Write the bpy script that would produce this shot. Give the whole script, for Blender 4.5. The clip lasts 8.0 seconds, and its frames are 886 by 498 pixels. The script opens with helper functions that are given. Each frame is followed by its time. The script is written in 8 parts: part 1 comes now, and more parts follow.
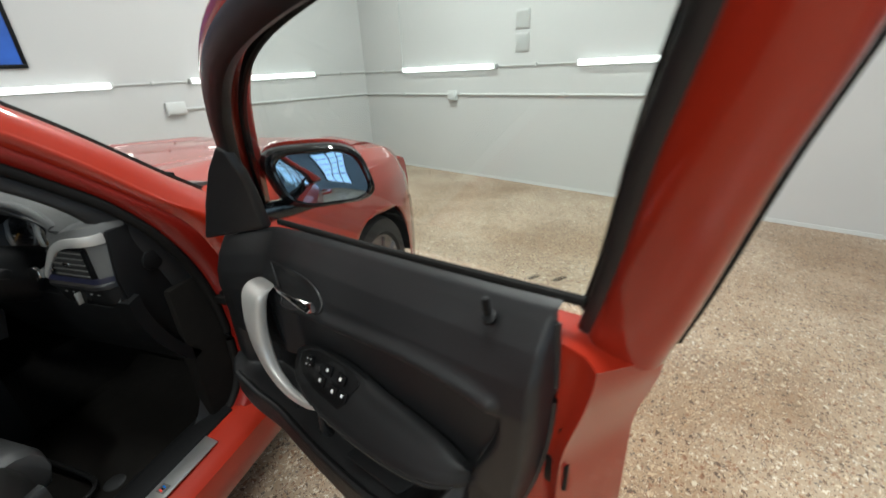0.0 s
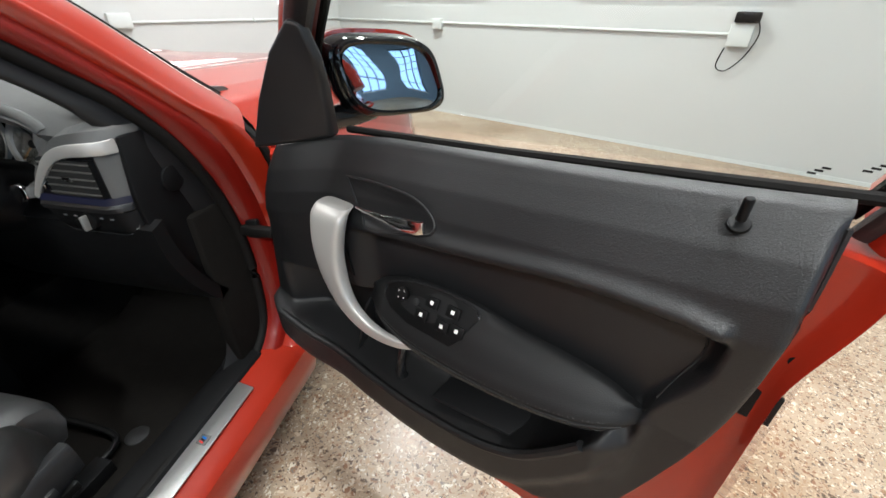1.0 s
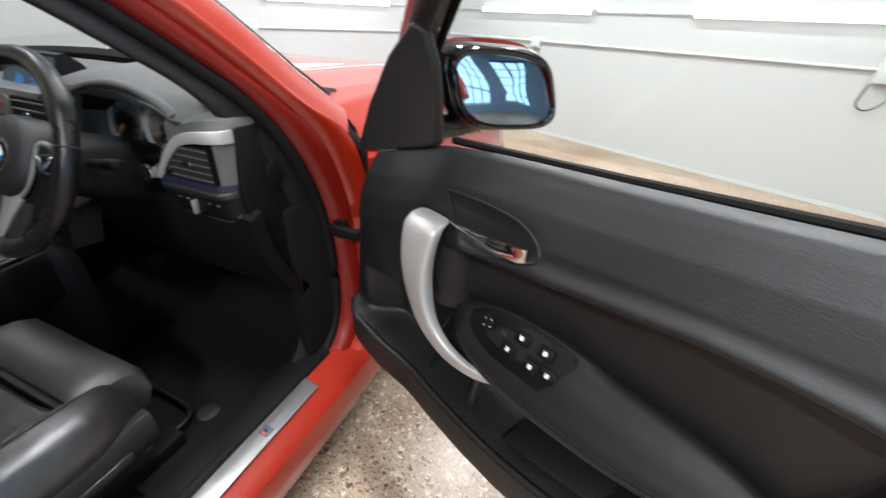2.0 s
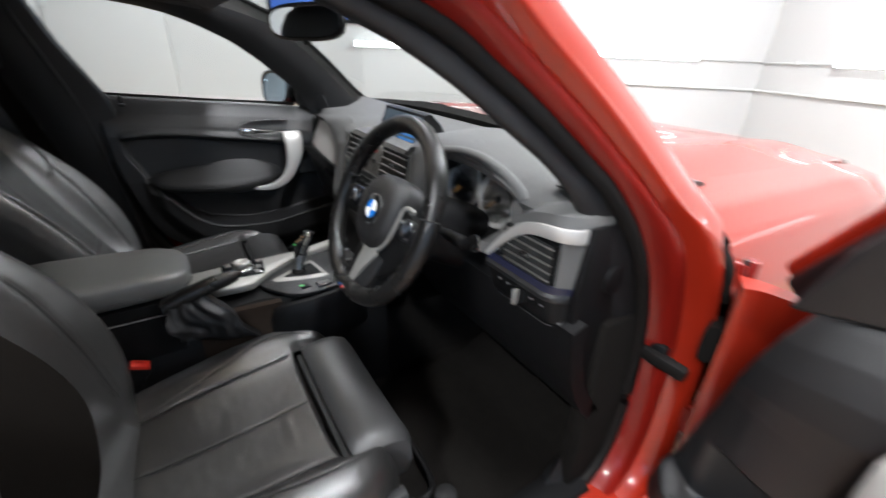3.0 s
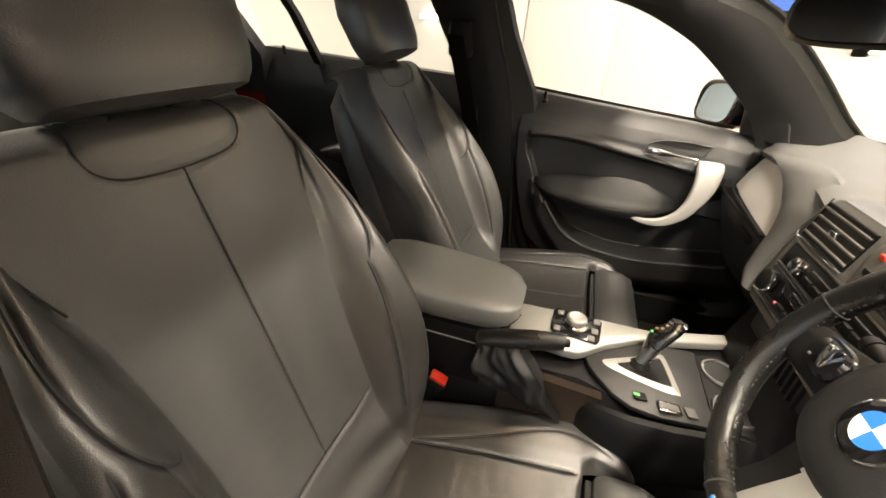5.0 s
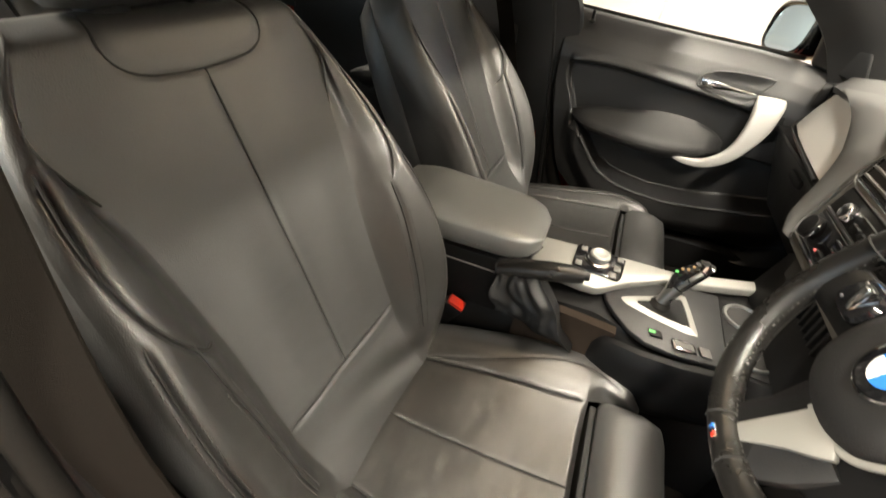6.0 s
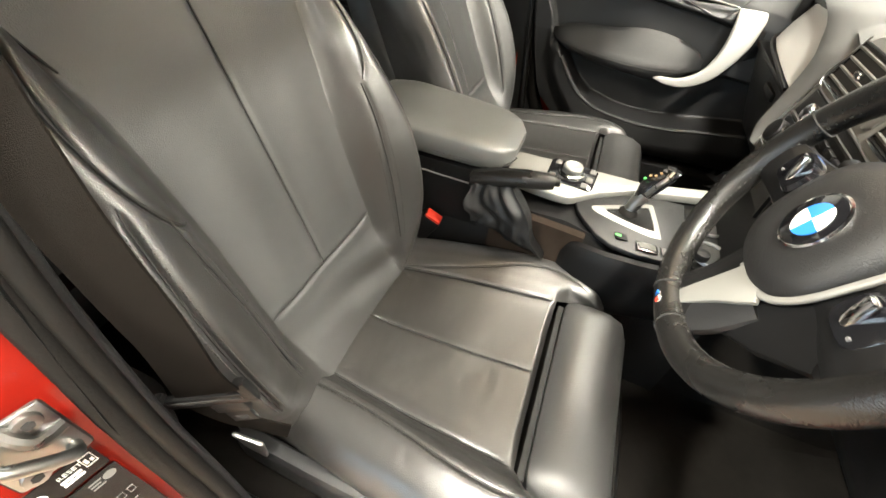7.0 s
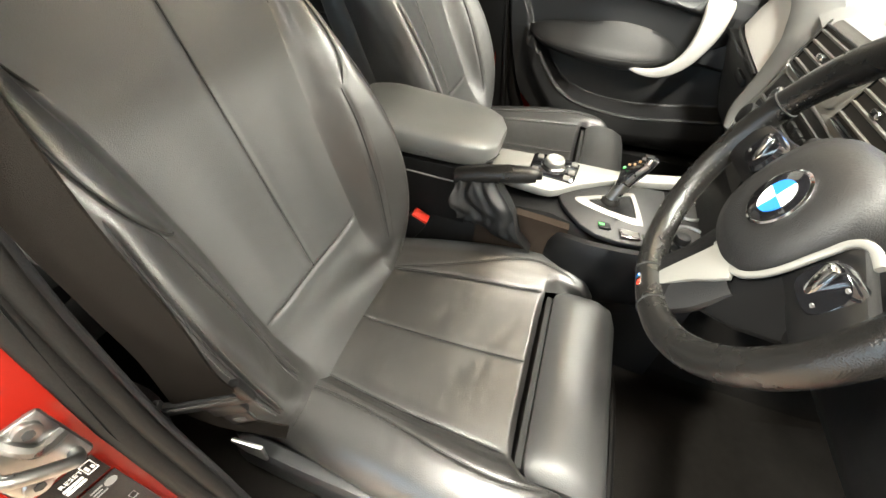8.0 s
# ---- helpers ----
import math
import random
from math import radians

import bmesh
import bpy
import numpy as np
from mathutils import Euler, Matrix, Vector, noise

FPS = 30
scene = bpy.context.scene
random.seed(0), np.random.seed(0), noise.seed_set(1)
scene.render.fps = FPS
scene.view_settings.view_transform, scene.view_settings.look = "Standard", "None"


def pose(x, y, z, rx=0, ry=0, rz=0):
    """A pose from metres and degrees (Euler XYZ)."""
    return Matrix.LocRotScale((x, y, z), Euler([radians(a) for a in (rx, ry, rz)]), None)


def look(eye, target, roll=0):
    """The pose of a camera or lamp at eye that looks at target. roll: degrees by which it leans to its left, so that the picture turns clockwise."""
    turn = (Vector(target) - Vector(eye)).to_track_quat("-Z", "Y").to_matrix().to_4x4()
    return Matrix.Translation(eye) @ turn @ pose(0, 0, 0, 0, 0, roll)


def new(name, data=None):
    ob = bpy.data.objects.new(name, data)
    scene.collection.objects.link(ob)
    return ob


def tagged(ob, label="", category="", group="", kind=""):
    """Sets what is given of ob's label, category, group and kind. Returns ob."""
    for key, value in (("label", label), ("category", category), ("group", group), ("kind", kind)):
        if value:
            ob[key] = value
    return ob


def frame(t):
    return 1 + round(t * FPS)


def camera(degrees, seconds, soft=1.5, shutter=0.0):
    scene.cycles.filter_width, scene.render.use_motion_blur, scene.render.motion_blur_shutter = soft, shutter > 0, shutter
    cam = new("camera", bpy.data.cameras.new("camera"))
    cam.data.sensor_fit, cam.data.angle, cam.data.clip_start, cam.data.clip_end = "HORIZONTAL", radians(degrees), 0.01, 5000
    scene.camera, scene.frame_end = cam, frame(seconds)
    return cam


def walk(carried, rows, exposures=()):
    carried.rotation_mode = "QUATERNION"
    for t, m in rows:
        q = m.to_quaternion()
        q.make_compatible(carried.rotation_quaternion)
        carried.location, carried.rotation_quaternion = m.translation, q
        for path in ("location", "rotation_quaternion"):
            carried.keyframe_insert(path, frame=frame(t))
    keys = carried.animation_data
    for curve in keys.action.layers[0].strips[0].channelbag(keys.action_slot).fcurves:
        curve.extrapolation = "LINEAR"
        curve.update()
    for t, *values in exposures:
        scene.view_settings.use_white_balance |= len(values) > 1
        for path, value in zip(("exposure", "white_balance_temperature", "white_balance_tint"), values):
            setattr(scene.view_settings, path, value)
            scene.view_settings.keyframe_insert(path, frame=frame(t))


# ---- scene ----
cam = camera(94.8, 8.0, soft=1.5, shutter=0.35)
# seconds, eye, target, roll
PATH = [
    (0, (1.695, -0.392, 1.267), (1.138, 1.345, 0.447), -3.0),
    (0.5, (1.504, -0.379, 1.197), (1.102, 1.327, 0.234), -1.3),
    (1, (1.422, -0.378, 1.175), (1.075, 1.29, 0.127), 0.2),
    (1.2, (1.412, -0.372, 1.167), (1.074, 1.285, 0.098), 0.9),
    (2.3, (1.301, -0.327, 1.161), (0.394, 1.18, 0.211), 2.6),
    (2.5, (1.239, -0.315, 1.166), (0.145, 1.086, 0.249), 2.6),
    (3, (1.069, -0.304, 1.195), (-0.429, 0.699, 0.329), 2.4),
    (3.5, (0.86, -0.305, 1.197), (-0.888, 0.204, 0.37), 3.3),
    (4, (0.764, -0.312, 1.193), (-1.04, -0.256, 0.33), 4.1),
    (4.5, (0.734, -0.315, 1.196), (-1.026, -0.603, 0.29), 4.6),
    (4.7, (0.73, -0.311, 1.201), (-1.002, -0.704, 0.282), 4.4),
    (5.8, (0.723, -0.306, 1.192), (-0.799, -0.87, 0.024), 5.7),
    (6, (0.73, -0.294, 1.18), (-0.749, -0.832, -0.054), 6.0),
    (6.5, (0.757, -0.257, 1.148), (-0.651, -0.733, -0.19), 6.7),
    (7, (0.78, -0.24, 1.137), (-0.575, -0.651, -0.275), 7.2),
    (7.5, (0.788, -0.229, 1.139), (-0.549, -0.611, -0.298), 6.8),
    (8, (0.79, -0.228, 1.141), (-0.583, -0.606, -0.264), 5.1),
]
# seconds, stops, kelvin, tint
EXPOSURES = [
    (0.0, -1.02, 6000, 1),
    (0.3, -0.88, 6000, 2),
    (1.2, -0.47, 6000, 6),
    (2.3, -0.27, 5850, 8),
    (3.3, 0.16, 6000, 10),
    (4.7, 0.95, 7900, 11),
    (5.9, 1.12, 7500, 8),
    (6.7, 1.60, 7150, 6),
    (8.0, 1.82, 6900, 4),
]
walk(cam, [(t, look(eye, target, roll)) for t, eye, target, roll in PATH], EXPOSURES)

# ---- light ----
world = bpy.data.worlds.new("garage_surround")
world.use_nodes = True
world.node_tree.nodes["Background"].inputs["Color"].default_value = (0.9, 0.95, 1.0, 1)
world.node_tree.nodes["Background"].inputs["Strength"].default_value = 0.2
scene.world = world


def ceiling_lamp(x, y, z, length, turn, watts):
    lamp = bpy.data.lights.new("ceiling_tube_light", "AREA")
    lamp.shape, lamp.size, lamp.size_y, lamp.energy, lamp.color = "RECTANGLE", length, 0.12, watts, (1.0, 0.965, 0.91)
    ob = new("ceiling_tube_light", lamp)
    ob.matrix_basis = pose(x, y, z, 0, 0, turn)


# daylight through the tall windows of the east wall, in the garage's own axes
ROOM = pose(-1.15, 5.31, 0, 0, 0, -24.5)
LONG, WIDE = 9.0, 9.0
WINDOWS = [0.9, 2.5, 4.1, 5.7, 7.3]
WINDOW_BOX = (0.6, 2.9, 1.0)
for w in WINDOWS:
    day = bpy.data.lights.new("window_daylight", "AREA")
    day.shape, day.size, day.size_y, day.energy, day.color = "RECTANGLE", 0.95, 2.2, 11, (0.86, 0.94, 1.0)
    new("window_daylight", day).matrix_basis = ROOM @ pose(LONG + 0.22, -w - 0.5, 1.75, 90, 0, 90)

CEILING = 3.6
BATTENS = ((0.3, 2.9, 255), (3.4, 1.1, 75), (-1.6, 0.6, 65), (1.3, 0.2, 170), (2.2, -2.8, 330), (-1.0, -2.6, 50))
for lx, ly, watts in BATTENS:
    ceiling_lamp(lx, ly, CEILING - 0.09, 1.2, -24.5, watts)


# the two warm map lights in the roof console
for lx in (-0.035, 0.035):
    bulb = bpy.data.lights.new("map_light", "AREA")
    bulb.shape, bulb.size, bulb.energy, bulb.color = "DISK", 0.04, 0.5, (1.0, 0.80, 0.58)
    new("map_light", bulb).matrix_basis = pose(lx, -0.24, 1.324)
# ---- helpers of this scene ----
V = Vector


def ramp(u, stops):
    """Piecewise smooth curve through (u, value) stops."""
    if u <= stops[0][0]:
        return stops[0][1]
    for (a, va), (b, vb) in zip(stops, stops[1:]):
        if u <= b:
            k = (u - a) / (b - a)
            k = k * k * (3 - 2 * k)
            return va + (vb - va) * k
    return stops[-1][1]


def lin(u, stops):
    """Piecewise straight curve through (u, value) stops."""
    if u <= stops[0][0]:
        return stops[0][1]
    for (a, va), (b, vb) in zip(stops, stops[1:]):
        if u <= b:
            return va + (vb - va) * (u - a) / (b - a)
    return stops[-1][1]


def curve(u, stops):
    """A smooth curve through (u, value) stops, with no flat spots at them."""
    if u <= stops[0][0]:
        return stops[0][1]
    n = len(stops)
    tan = [(stops[min(i + 1, n - 1)][1] - stops[max(i - 1, 0)][1]) / (stops[min(i + 1, n - 1)][0] - stops[max(i - 1, 0)][0]) for i in range(n)]
    for i in range(n - 1):
        (a, va), (b, vb) = stops[i], stops[i + 1]
        if u <= b:
            h = b - a
            k = (u - a) / h
            return va * (2 * k ** 3 - 3 * k * k + 1) + h * tan[i] * (k ** 3 - 2 * k * k + k) + vb * (3 * k * k - 2 * k ** 3) + h * tan[i + 1] * (k ** 3 - k * k)
    return stops[-1][1]


def spline(points, per=6):
    """Catmull-Rom curve through the points."""
    pts = [V(p) for p in points]
    out = []
    for i in range(len(pts) - 1):
        p0, p1, p2, p3 = pts[max(i - 1, 0)], pts[i], pts[i + 1], pts[min(i + 2, len(pts) - 1)]
        for k in range(per):
            t = k / per
            out.append(0.5 * (2 * p1 + (p2 - p0) * t + (2 * p0 - 5 * p1 + 4 * p2 - p3) * t * t + (3 * p1 - p0 - 3 * p2 + p3) * t ** 3))
    return out + [pts[-1]]


def thing(name, label, category, m=None, group="", kind=""):
    ob = new(name)
    ob.empty_display_size = 0.05
    if m is not None:
        ob.matrix_basis = m
    return tagged(ob, label, category, group, kind)


def part(name, bm, material, parent=None, label="", angle=38, flip=False):
    """One mesh object out of a bmesh, under a thing or a part."""
    bmesh.ops.remove_doubles(bm, verts=bm.verts, dist=1e-5)
    bmesh.ops.recalc_face_normals(bm, faces=bm.faces)
    if flip:
        bmesh.ops.reverse_faces(bm, faces=bm.faces)
    limit = radians(angle)
    for f in bm.faces:
        f.smooth = True
    for e in bm.edges:
        if len(e.link_faces) == 2 and e.calc_face_angle(0) > limit:
            e.smooth = False
    me = bpy.data.meshes.new(name)
    bm.to_mesh(me)
    bm.free()
    me.materials.append(material)
    ob = new(name, me)
    if parent is not None:
        if parent.parent is not None and parent.parent.parent is not None:
            parent = parent.parent
        ob.parent = parent
    if label:
        ob["label"] = label
    return ob


def loft(sections, closed=True, cap=True, bm=None):
    bm = bm or bmesh.new()
    rows = [[bm.verts.new(p) for p in s] for s in sections]
    n = len(rows[0])
    for a, b in zip(rows, rows[1:]):
        for i in range(n if closed else n - 1):
            j = (i + 1) % n
            bm.faces.new((a[i], a[j], b[j], b[i]))
    if cap and closed:
        bm.faces.new(rows[0][::-1])
        bm.faces.new(rows[-1])
    return bm


def ring(c, a, b, n=16, power=2.0, start=0.0):
    """A superellipse round c with half-axis vectors a and b."""
    c, a, b = V(c), V(a), V(b)
    out = []
    for i in range(n):
        t = start + 2 * math.pi * i / n
        co, si = math.cos(t), math.sin(t)
        out.append(c + a * math.copysign(abs(co) ** (2 / power), co) + b * math.copysign(abs(si) ** (2 / power), si))
    return out


def tube(points, r, seg=8, loop=False, flat=1.0, up=(0, 0, 1), bm=None):
    """A round rod along the points; r: a number or one a point; flat squeezes it along the second axis."""
    pts = [V(p) for p in points]
    n = len(pts)
    secs = []
    for i, p in enumerate(pts):
        a, b = (pts[(i - 1) % n], pts[(i + 1) % n]) if loop else (pts[max(i - 1, 0)], pts[min(i + 1, n - 1)])
        d = (b - a).normalized()
        side = d.cross(V(up))
        if side.length < 1e-4:
            side = d.cross(V((1, 0, 0)))
        side.normalize()
        top = side.cross(d).normalized()
        rr = r[i] if isinstance(r, (list, tuple)) else r
        secs.append(ring(p, side * rr, top * rr * flat, seg))
    if loop:
        secs.append(secs[0])
    return loft(secs, cap=not loop, bm=bm)


def box(lo, hi, bevel=0.0, seg=2, bm=None):
    own = bmesh.new()
    bmesh.ops.create_cube(own, size=1.0)
    lo, hi = V(lo), V(hi)
    for v in own.verts:
        v.co = V([(l + h) / 2 + c * (h - l) for l, h, c in zip(lo, hi, v.co)])
    if bevel:
        bmesh.ops.bevel(own, geom=own.edges[:], offset=bevel, segments=seg, affect="EDGES", profile=0.5)
    if bm is None:
        return own
    me = bpy.data.meshes.new("tmp")
    own.to_mesh(me)
    own.free()
    bm.from_mesh(me)
    bpy.data.meshes.remove(me)
    return bm


def slab(outline, depth, bevel=0.0, seg=2):
    """A plate: outline points in space, thickened by the vector depth."""
    bm = bmesh.new()
    d = V(depth)
    low = [bm.verts.new(V(p)) for p in outline]
    high = [bm.verts.new(V(p) + d) for p in outline]
    n = len(low)
    bm.faces.new(low[::-1])
    bm.faces.new(high)
    for i in range(n):
        j = (i + 1) % n
        bm.faces.new((low[i], low[j], high[j], high[i]))
    bmesh.ops.recalc_face_normals(bm, faces=bm.faces)
    if bevel:
        bmesh.ops.bevel(bm, geom=bm.edges[:], offset=bevel, segments=seg, affect="EDGES", profile=0.5)
    return bm


def sheet(fn, nu, nv, depth=None):
    """A surface fn(u, v) over the unit square; depth: a vector, or fn(u, v), towards its back."""
    front = [[V(fn(i / nu, j / nv)) for i in range(nu + 1)] for j in range(nv + 1)]
    bm = bmesh.new()
    a = [[bm.verts.new(p) for p in row] for row in front]
    for j in range(nv):
        for i in range(nu):
            bm.faces.new((a[j][i], a[j][i + 1], a[j + 1][i + 1], a[j + 1][i]))
    if depth is None:
        return bm
    back = [[bm.verts.new(p + (V(depth(i / nu, j / nv)) if callable(depth) else V(depth))) for i, p in enumerate(row)] for j, row in enumerate(front)]
    for j in range(nv):
        for i in range(nu):
            bm.faces.new((back[j][i], back[j + 1][i], back[j + 1][i + 1], back[j][i + 1]))
    for i in range(nu):
        bm.faces.new((a[0][i], back[0][i], back[0][i + 1], a[0][i + 1]))
        bm.faces.new((a[nv][i], a[nv][i + 1], back[nv][i + 1], back[nv][i]))
    for j in range(nv):
        bm.faces.new((a[j][0], a[j + 1][0], back[j + 1][0], back[j][0]))
        bm.faces.new((a[j][nu], back[j][nu], back[j + 1][nu], a[j + 1][nu]))
    return bm


def disc(c, axis, r, h, seg=24, bevel=0.0, taper=1.0):
    """A short round body from c along axis, of radius r and height h."""
    z = V(axis).normalized()
    x = z.orthogonal().normalized()
    y = z.cross(x)
    c = V(c)
    b = min(bevel, h * 0.5, r * 0.5)
    steps = [(0, r), (h - b, r * taper), (h - b * 0.3, r * taper - b * 0.3), (h, r * taper - b)] if b else [(0, r), (h, r * taper)]
    return loft([ring(c + z * t, x * q, y * q, seg) for t, q in steps])


def lathe(c, axis, profile, seg=32):
    """A turned body: profile of (along, radius)."""
    z = V(axis).normalized()
    x = z.orthogonal().normalized()
    y = z.cross(x)
    return loft([ring(V(c) + z * a, x * max(r, 1e-4), y * max(r, 1e-4), seg) for a, r in profile])


def unit(name, bm, material, label, m=None):
    """A larger part of the car, which carries parts of its own."""
    ob = part(name, bm, material, CAR, label)
    if m is not None:
        ob.matrix_basis = m
    return ob


def move(bm, m):
    bmesh.ops.transform(bm, matrix=m, verts=bm.verts)
    return bm


# ---- materials ----
def mat(name, colour, rough=0.5, metal=0.0, coat=0.0, bump=0.0, scale=200.0, vary=0.0, vscale=6.0, rvary=0.0, spec=0.5, stretch=None, detail=4.0):
    """A surface with grain (bump at a fine scale) and wear (colour and gloss at a coarse one)."""
    m = bpy.data.materials.new(name)
    m.use_nodes = True
    nt = m.node_tree
    b = nt.nodes["Principled BSDF"]
    b.inputs["Base Color"].default_value = (*colour, 1)
    b.inputs["Roughness"].default_value = rough
    b.inputs["Metallic"].default_value = metal
    b.inputs["Coat Weight"].default_value = coat
    b.inputs["Coat Roughness"].default_value = 0.04
    b.inputs["Specular IOR Level"].default_value = spec
    tc = nt.nodes.new("ShaderNodeTexCoord")
    src = tc.outputs["Object"]
    if stretch:
        mp = nt.nodes.new("ShaderNodeMapping")
        mp.inputs["Scale"].default_value = stretch
        nt.links.new(src, mp.inputs["Vector"])
        src = mp.outputs["Vector"]
    if vary or rvary:
        n1 = nt.nodes.new("ShaderNodeTexNoise")
        n1.inputs["Scale"].default_value = vscale
        n1.inputs["Detail"].default_value = 6
        n1.inputs["Roughness"].default_value = 0.6
        nt.links.new(src, n1.inputs["Vector"])
        if vary:
            mx = nt.nodes.new("ShaderNodeMix")
            mx.data_type = "RGBA"
            mx.inputs["A"].default_value = (*[c * (1 - vary) for c in colour], 1)
            mx.inputs["B"].default_value = (*[min(1, c * (1 + vary)) for c in colour], 1)
            nt.links.new(n1.outputs["Fac"], mx.inputs["Factor"])
            nt.links.new(mx.outputs["Result"], b.inputs["Base Color"])
        if rvary:
            mr = nt.nodes.new("ShaderNodeMapRange")
            mr.inputs["From Min"].default_value, mr.inputs["From Max"].default_value = 0.3, 0.7
            mr.inputs["To Min"].default_value, mr.inputs["To Max"].default_value = max(0.02, rough - rvary), min(1, rough + rvary)
            nt.links.new(n1.outputs["Fac"], mr.inputs["Value"])
            nt.links.new(mr.outputs["Result"], b.inputs["Roughness"])
    if bump:
        n2 = nt.nodes.new("ShaderNodeTexNoise")
        n2.inputs["Scale"].default_value = scale
        n2.inputs["Detail"].default_value = detail
        nt.links.new(src, n2.inputs["Vector"])
        bp = nt.nodes.new("ShaderNodeBump")
        bp.inputs["Strength"].default_value = bump
        bp.inputs["Distance"].default_value = 0.002
        nt.links.new(n2.outputs["Fac"], bp.inputs["Height"])
        nt.links.new(bp.outputs["Normal"], b.inputs["Normal"])
    return m


def leather(name, colour, rough, spec=0.85):
    """Grained hide: cells of a Voronoi for the pores, soft creases, and polished patches."""
    m = mat(name, colour, rough, vary=0.3, vscale=5, rvary=0.08, spec=spec)
    nt = m.node_tree
    b = nt.nodes["Principled BSDF"]
    tc = nt.nodes.new("ShaderNodeTexCoord")
    vo = nt.nodes.new("ShaderNodeTexVoronoi")
    vo.inputs["Scale"].default_value = 700
    no = nt.nodes.new("ShaderNodeTexNoise")
    no.inputs["Scale"].default_value = 30
    no.inputs["Detail"].default_value = 2
    b1 = nt.nodes.new("ShaderNodeBump")
    b1.inputs["Strength"].default_value, b1.inputs["Distance"].default_value = 0.24, 0.001
    b2 = nt.nodes.new("ShaderNodeBump")
    b2.inputs["Strength"].default_value, b2.inputs["Distance"].default_value = 0.06, 0.003
    nt.links.new(tc.outputs["Object"], vo.inputs["Vector"])
    nt.links.new(tc.outputs["Object"], no.inputs["Vector"])
    nt.links.new(no.outputs["Fac"], b2.inputs["Height"])
    nt.links.new(vo.outputs["Distance"], b1.inputs["Height"])
    nt.links.new(b2.outputs["Normal"], b1.inputs["Normal"])
    nt.links.new(b1.outputs["Normal"], b.inputs["Normal"])
    return m


def glowing(name, colour, strength, base=0.8):
    m = bpy.data.materials.new(name)
    m.use_nodes = True
    b = m.node_tree.nodes["Principled BSDF"]
    b.inputs["Base Color"].default_value = (base, base, base, 1)
    b.inputs["Emission Color"].default_value = (*colour, 1)
    b.inputs["Emission Strength"].default_value = strength
    return m


def clear_glass(name, tint, gloss=1.0):
    """A pane: light goes straight through, and Fresnel drives its gloss."""
    m = bpy.data.materials.new(name)
    m.use_nodes = True
    nt = m.node_tree
    nt.nodes.clear()
    out = nt.nodes.new("ShaderNodeOutputMaterial")
    tr = nt.nodes.new("ShaderNodeBsdfTransparent")
    tr.inputs["Color"].default_value = (*tint, 1)
    gl = nt.nodes.new("ShaderNodeBsdfGlossy")
    gl.inputs["Roughness"].default_value = 0.01
    fr = nt.nodes.new("ShaderNodeLayerWeight")
    fr.inputs["Blend"].default_value = 0.5
    po = nt.nodes.new("ShaderNodeMath")
    po.operation = "POWER"
    po.inputs[1].default_value = 4.0
    mu = nt.nodes.new("ShaderNodeMath")
    mu.operation = "MULTIPLY_ADD"
    mu.inputs[1].default_value = 0.7 * gloss
    mu.inputs[2].default_value = 0.03 * gloss
    nt.links.new(fr.outputs["Facing"], po.inputs[0])
    mx = nt.nodes.new("ShaderNodeMixShader")
    nt.links.new(po.outputs["Value"], mu.inputs[0])
    nt.links.new(mu.outputs["Value"], mx.inputs["Fac"])
    nt.links.new(tr.outputs["BSDF"], mx.inputs[1])
    nt.links.new(gl.outputs["BSDF"], mx.inputs[2])
    nt.links.new(mx.outputs["Shader"], out.inputs["Surface"])
    return m


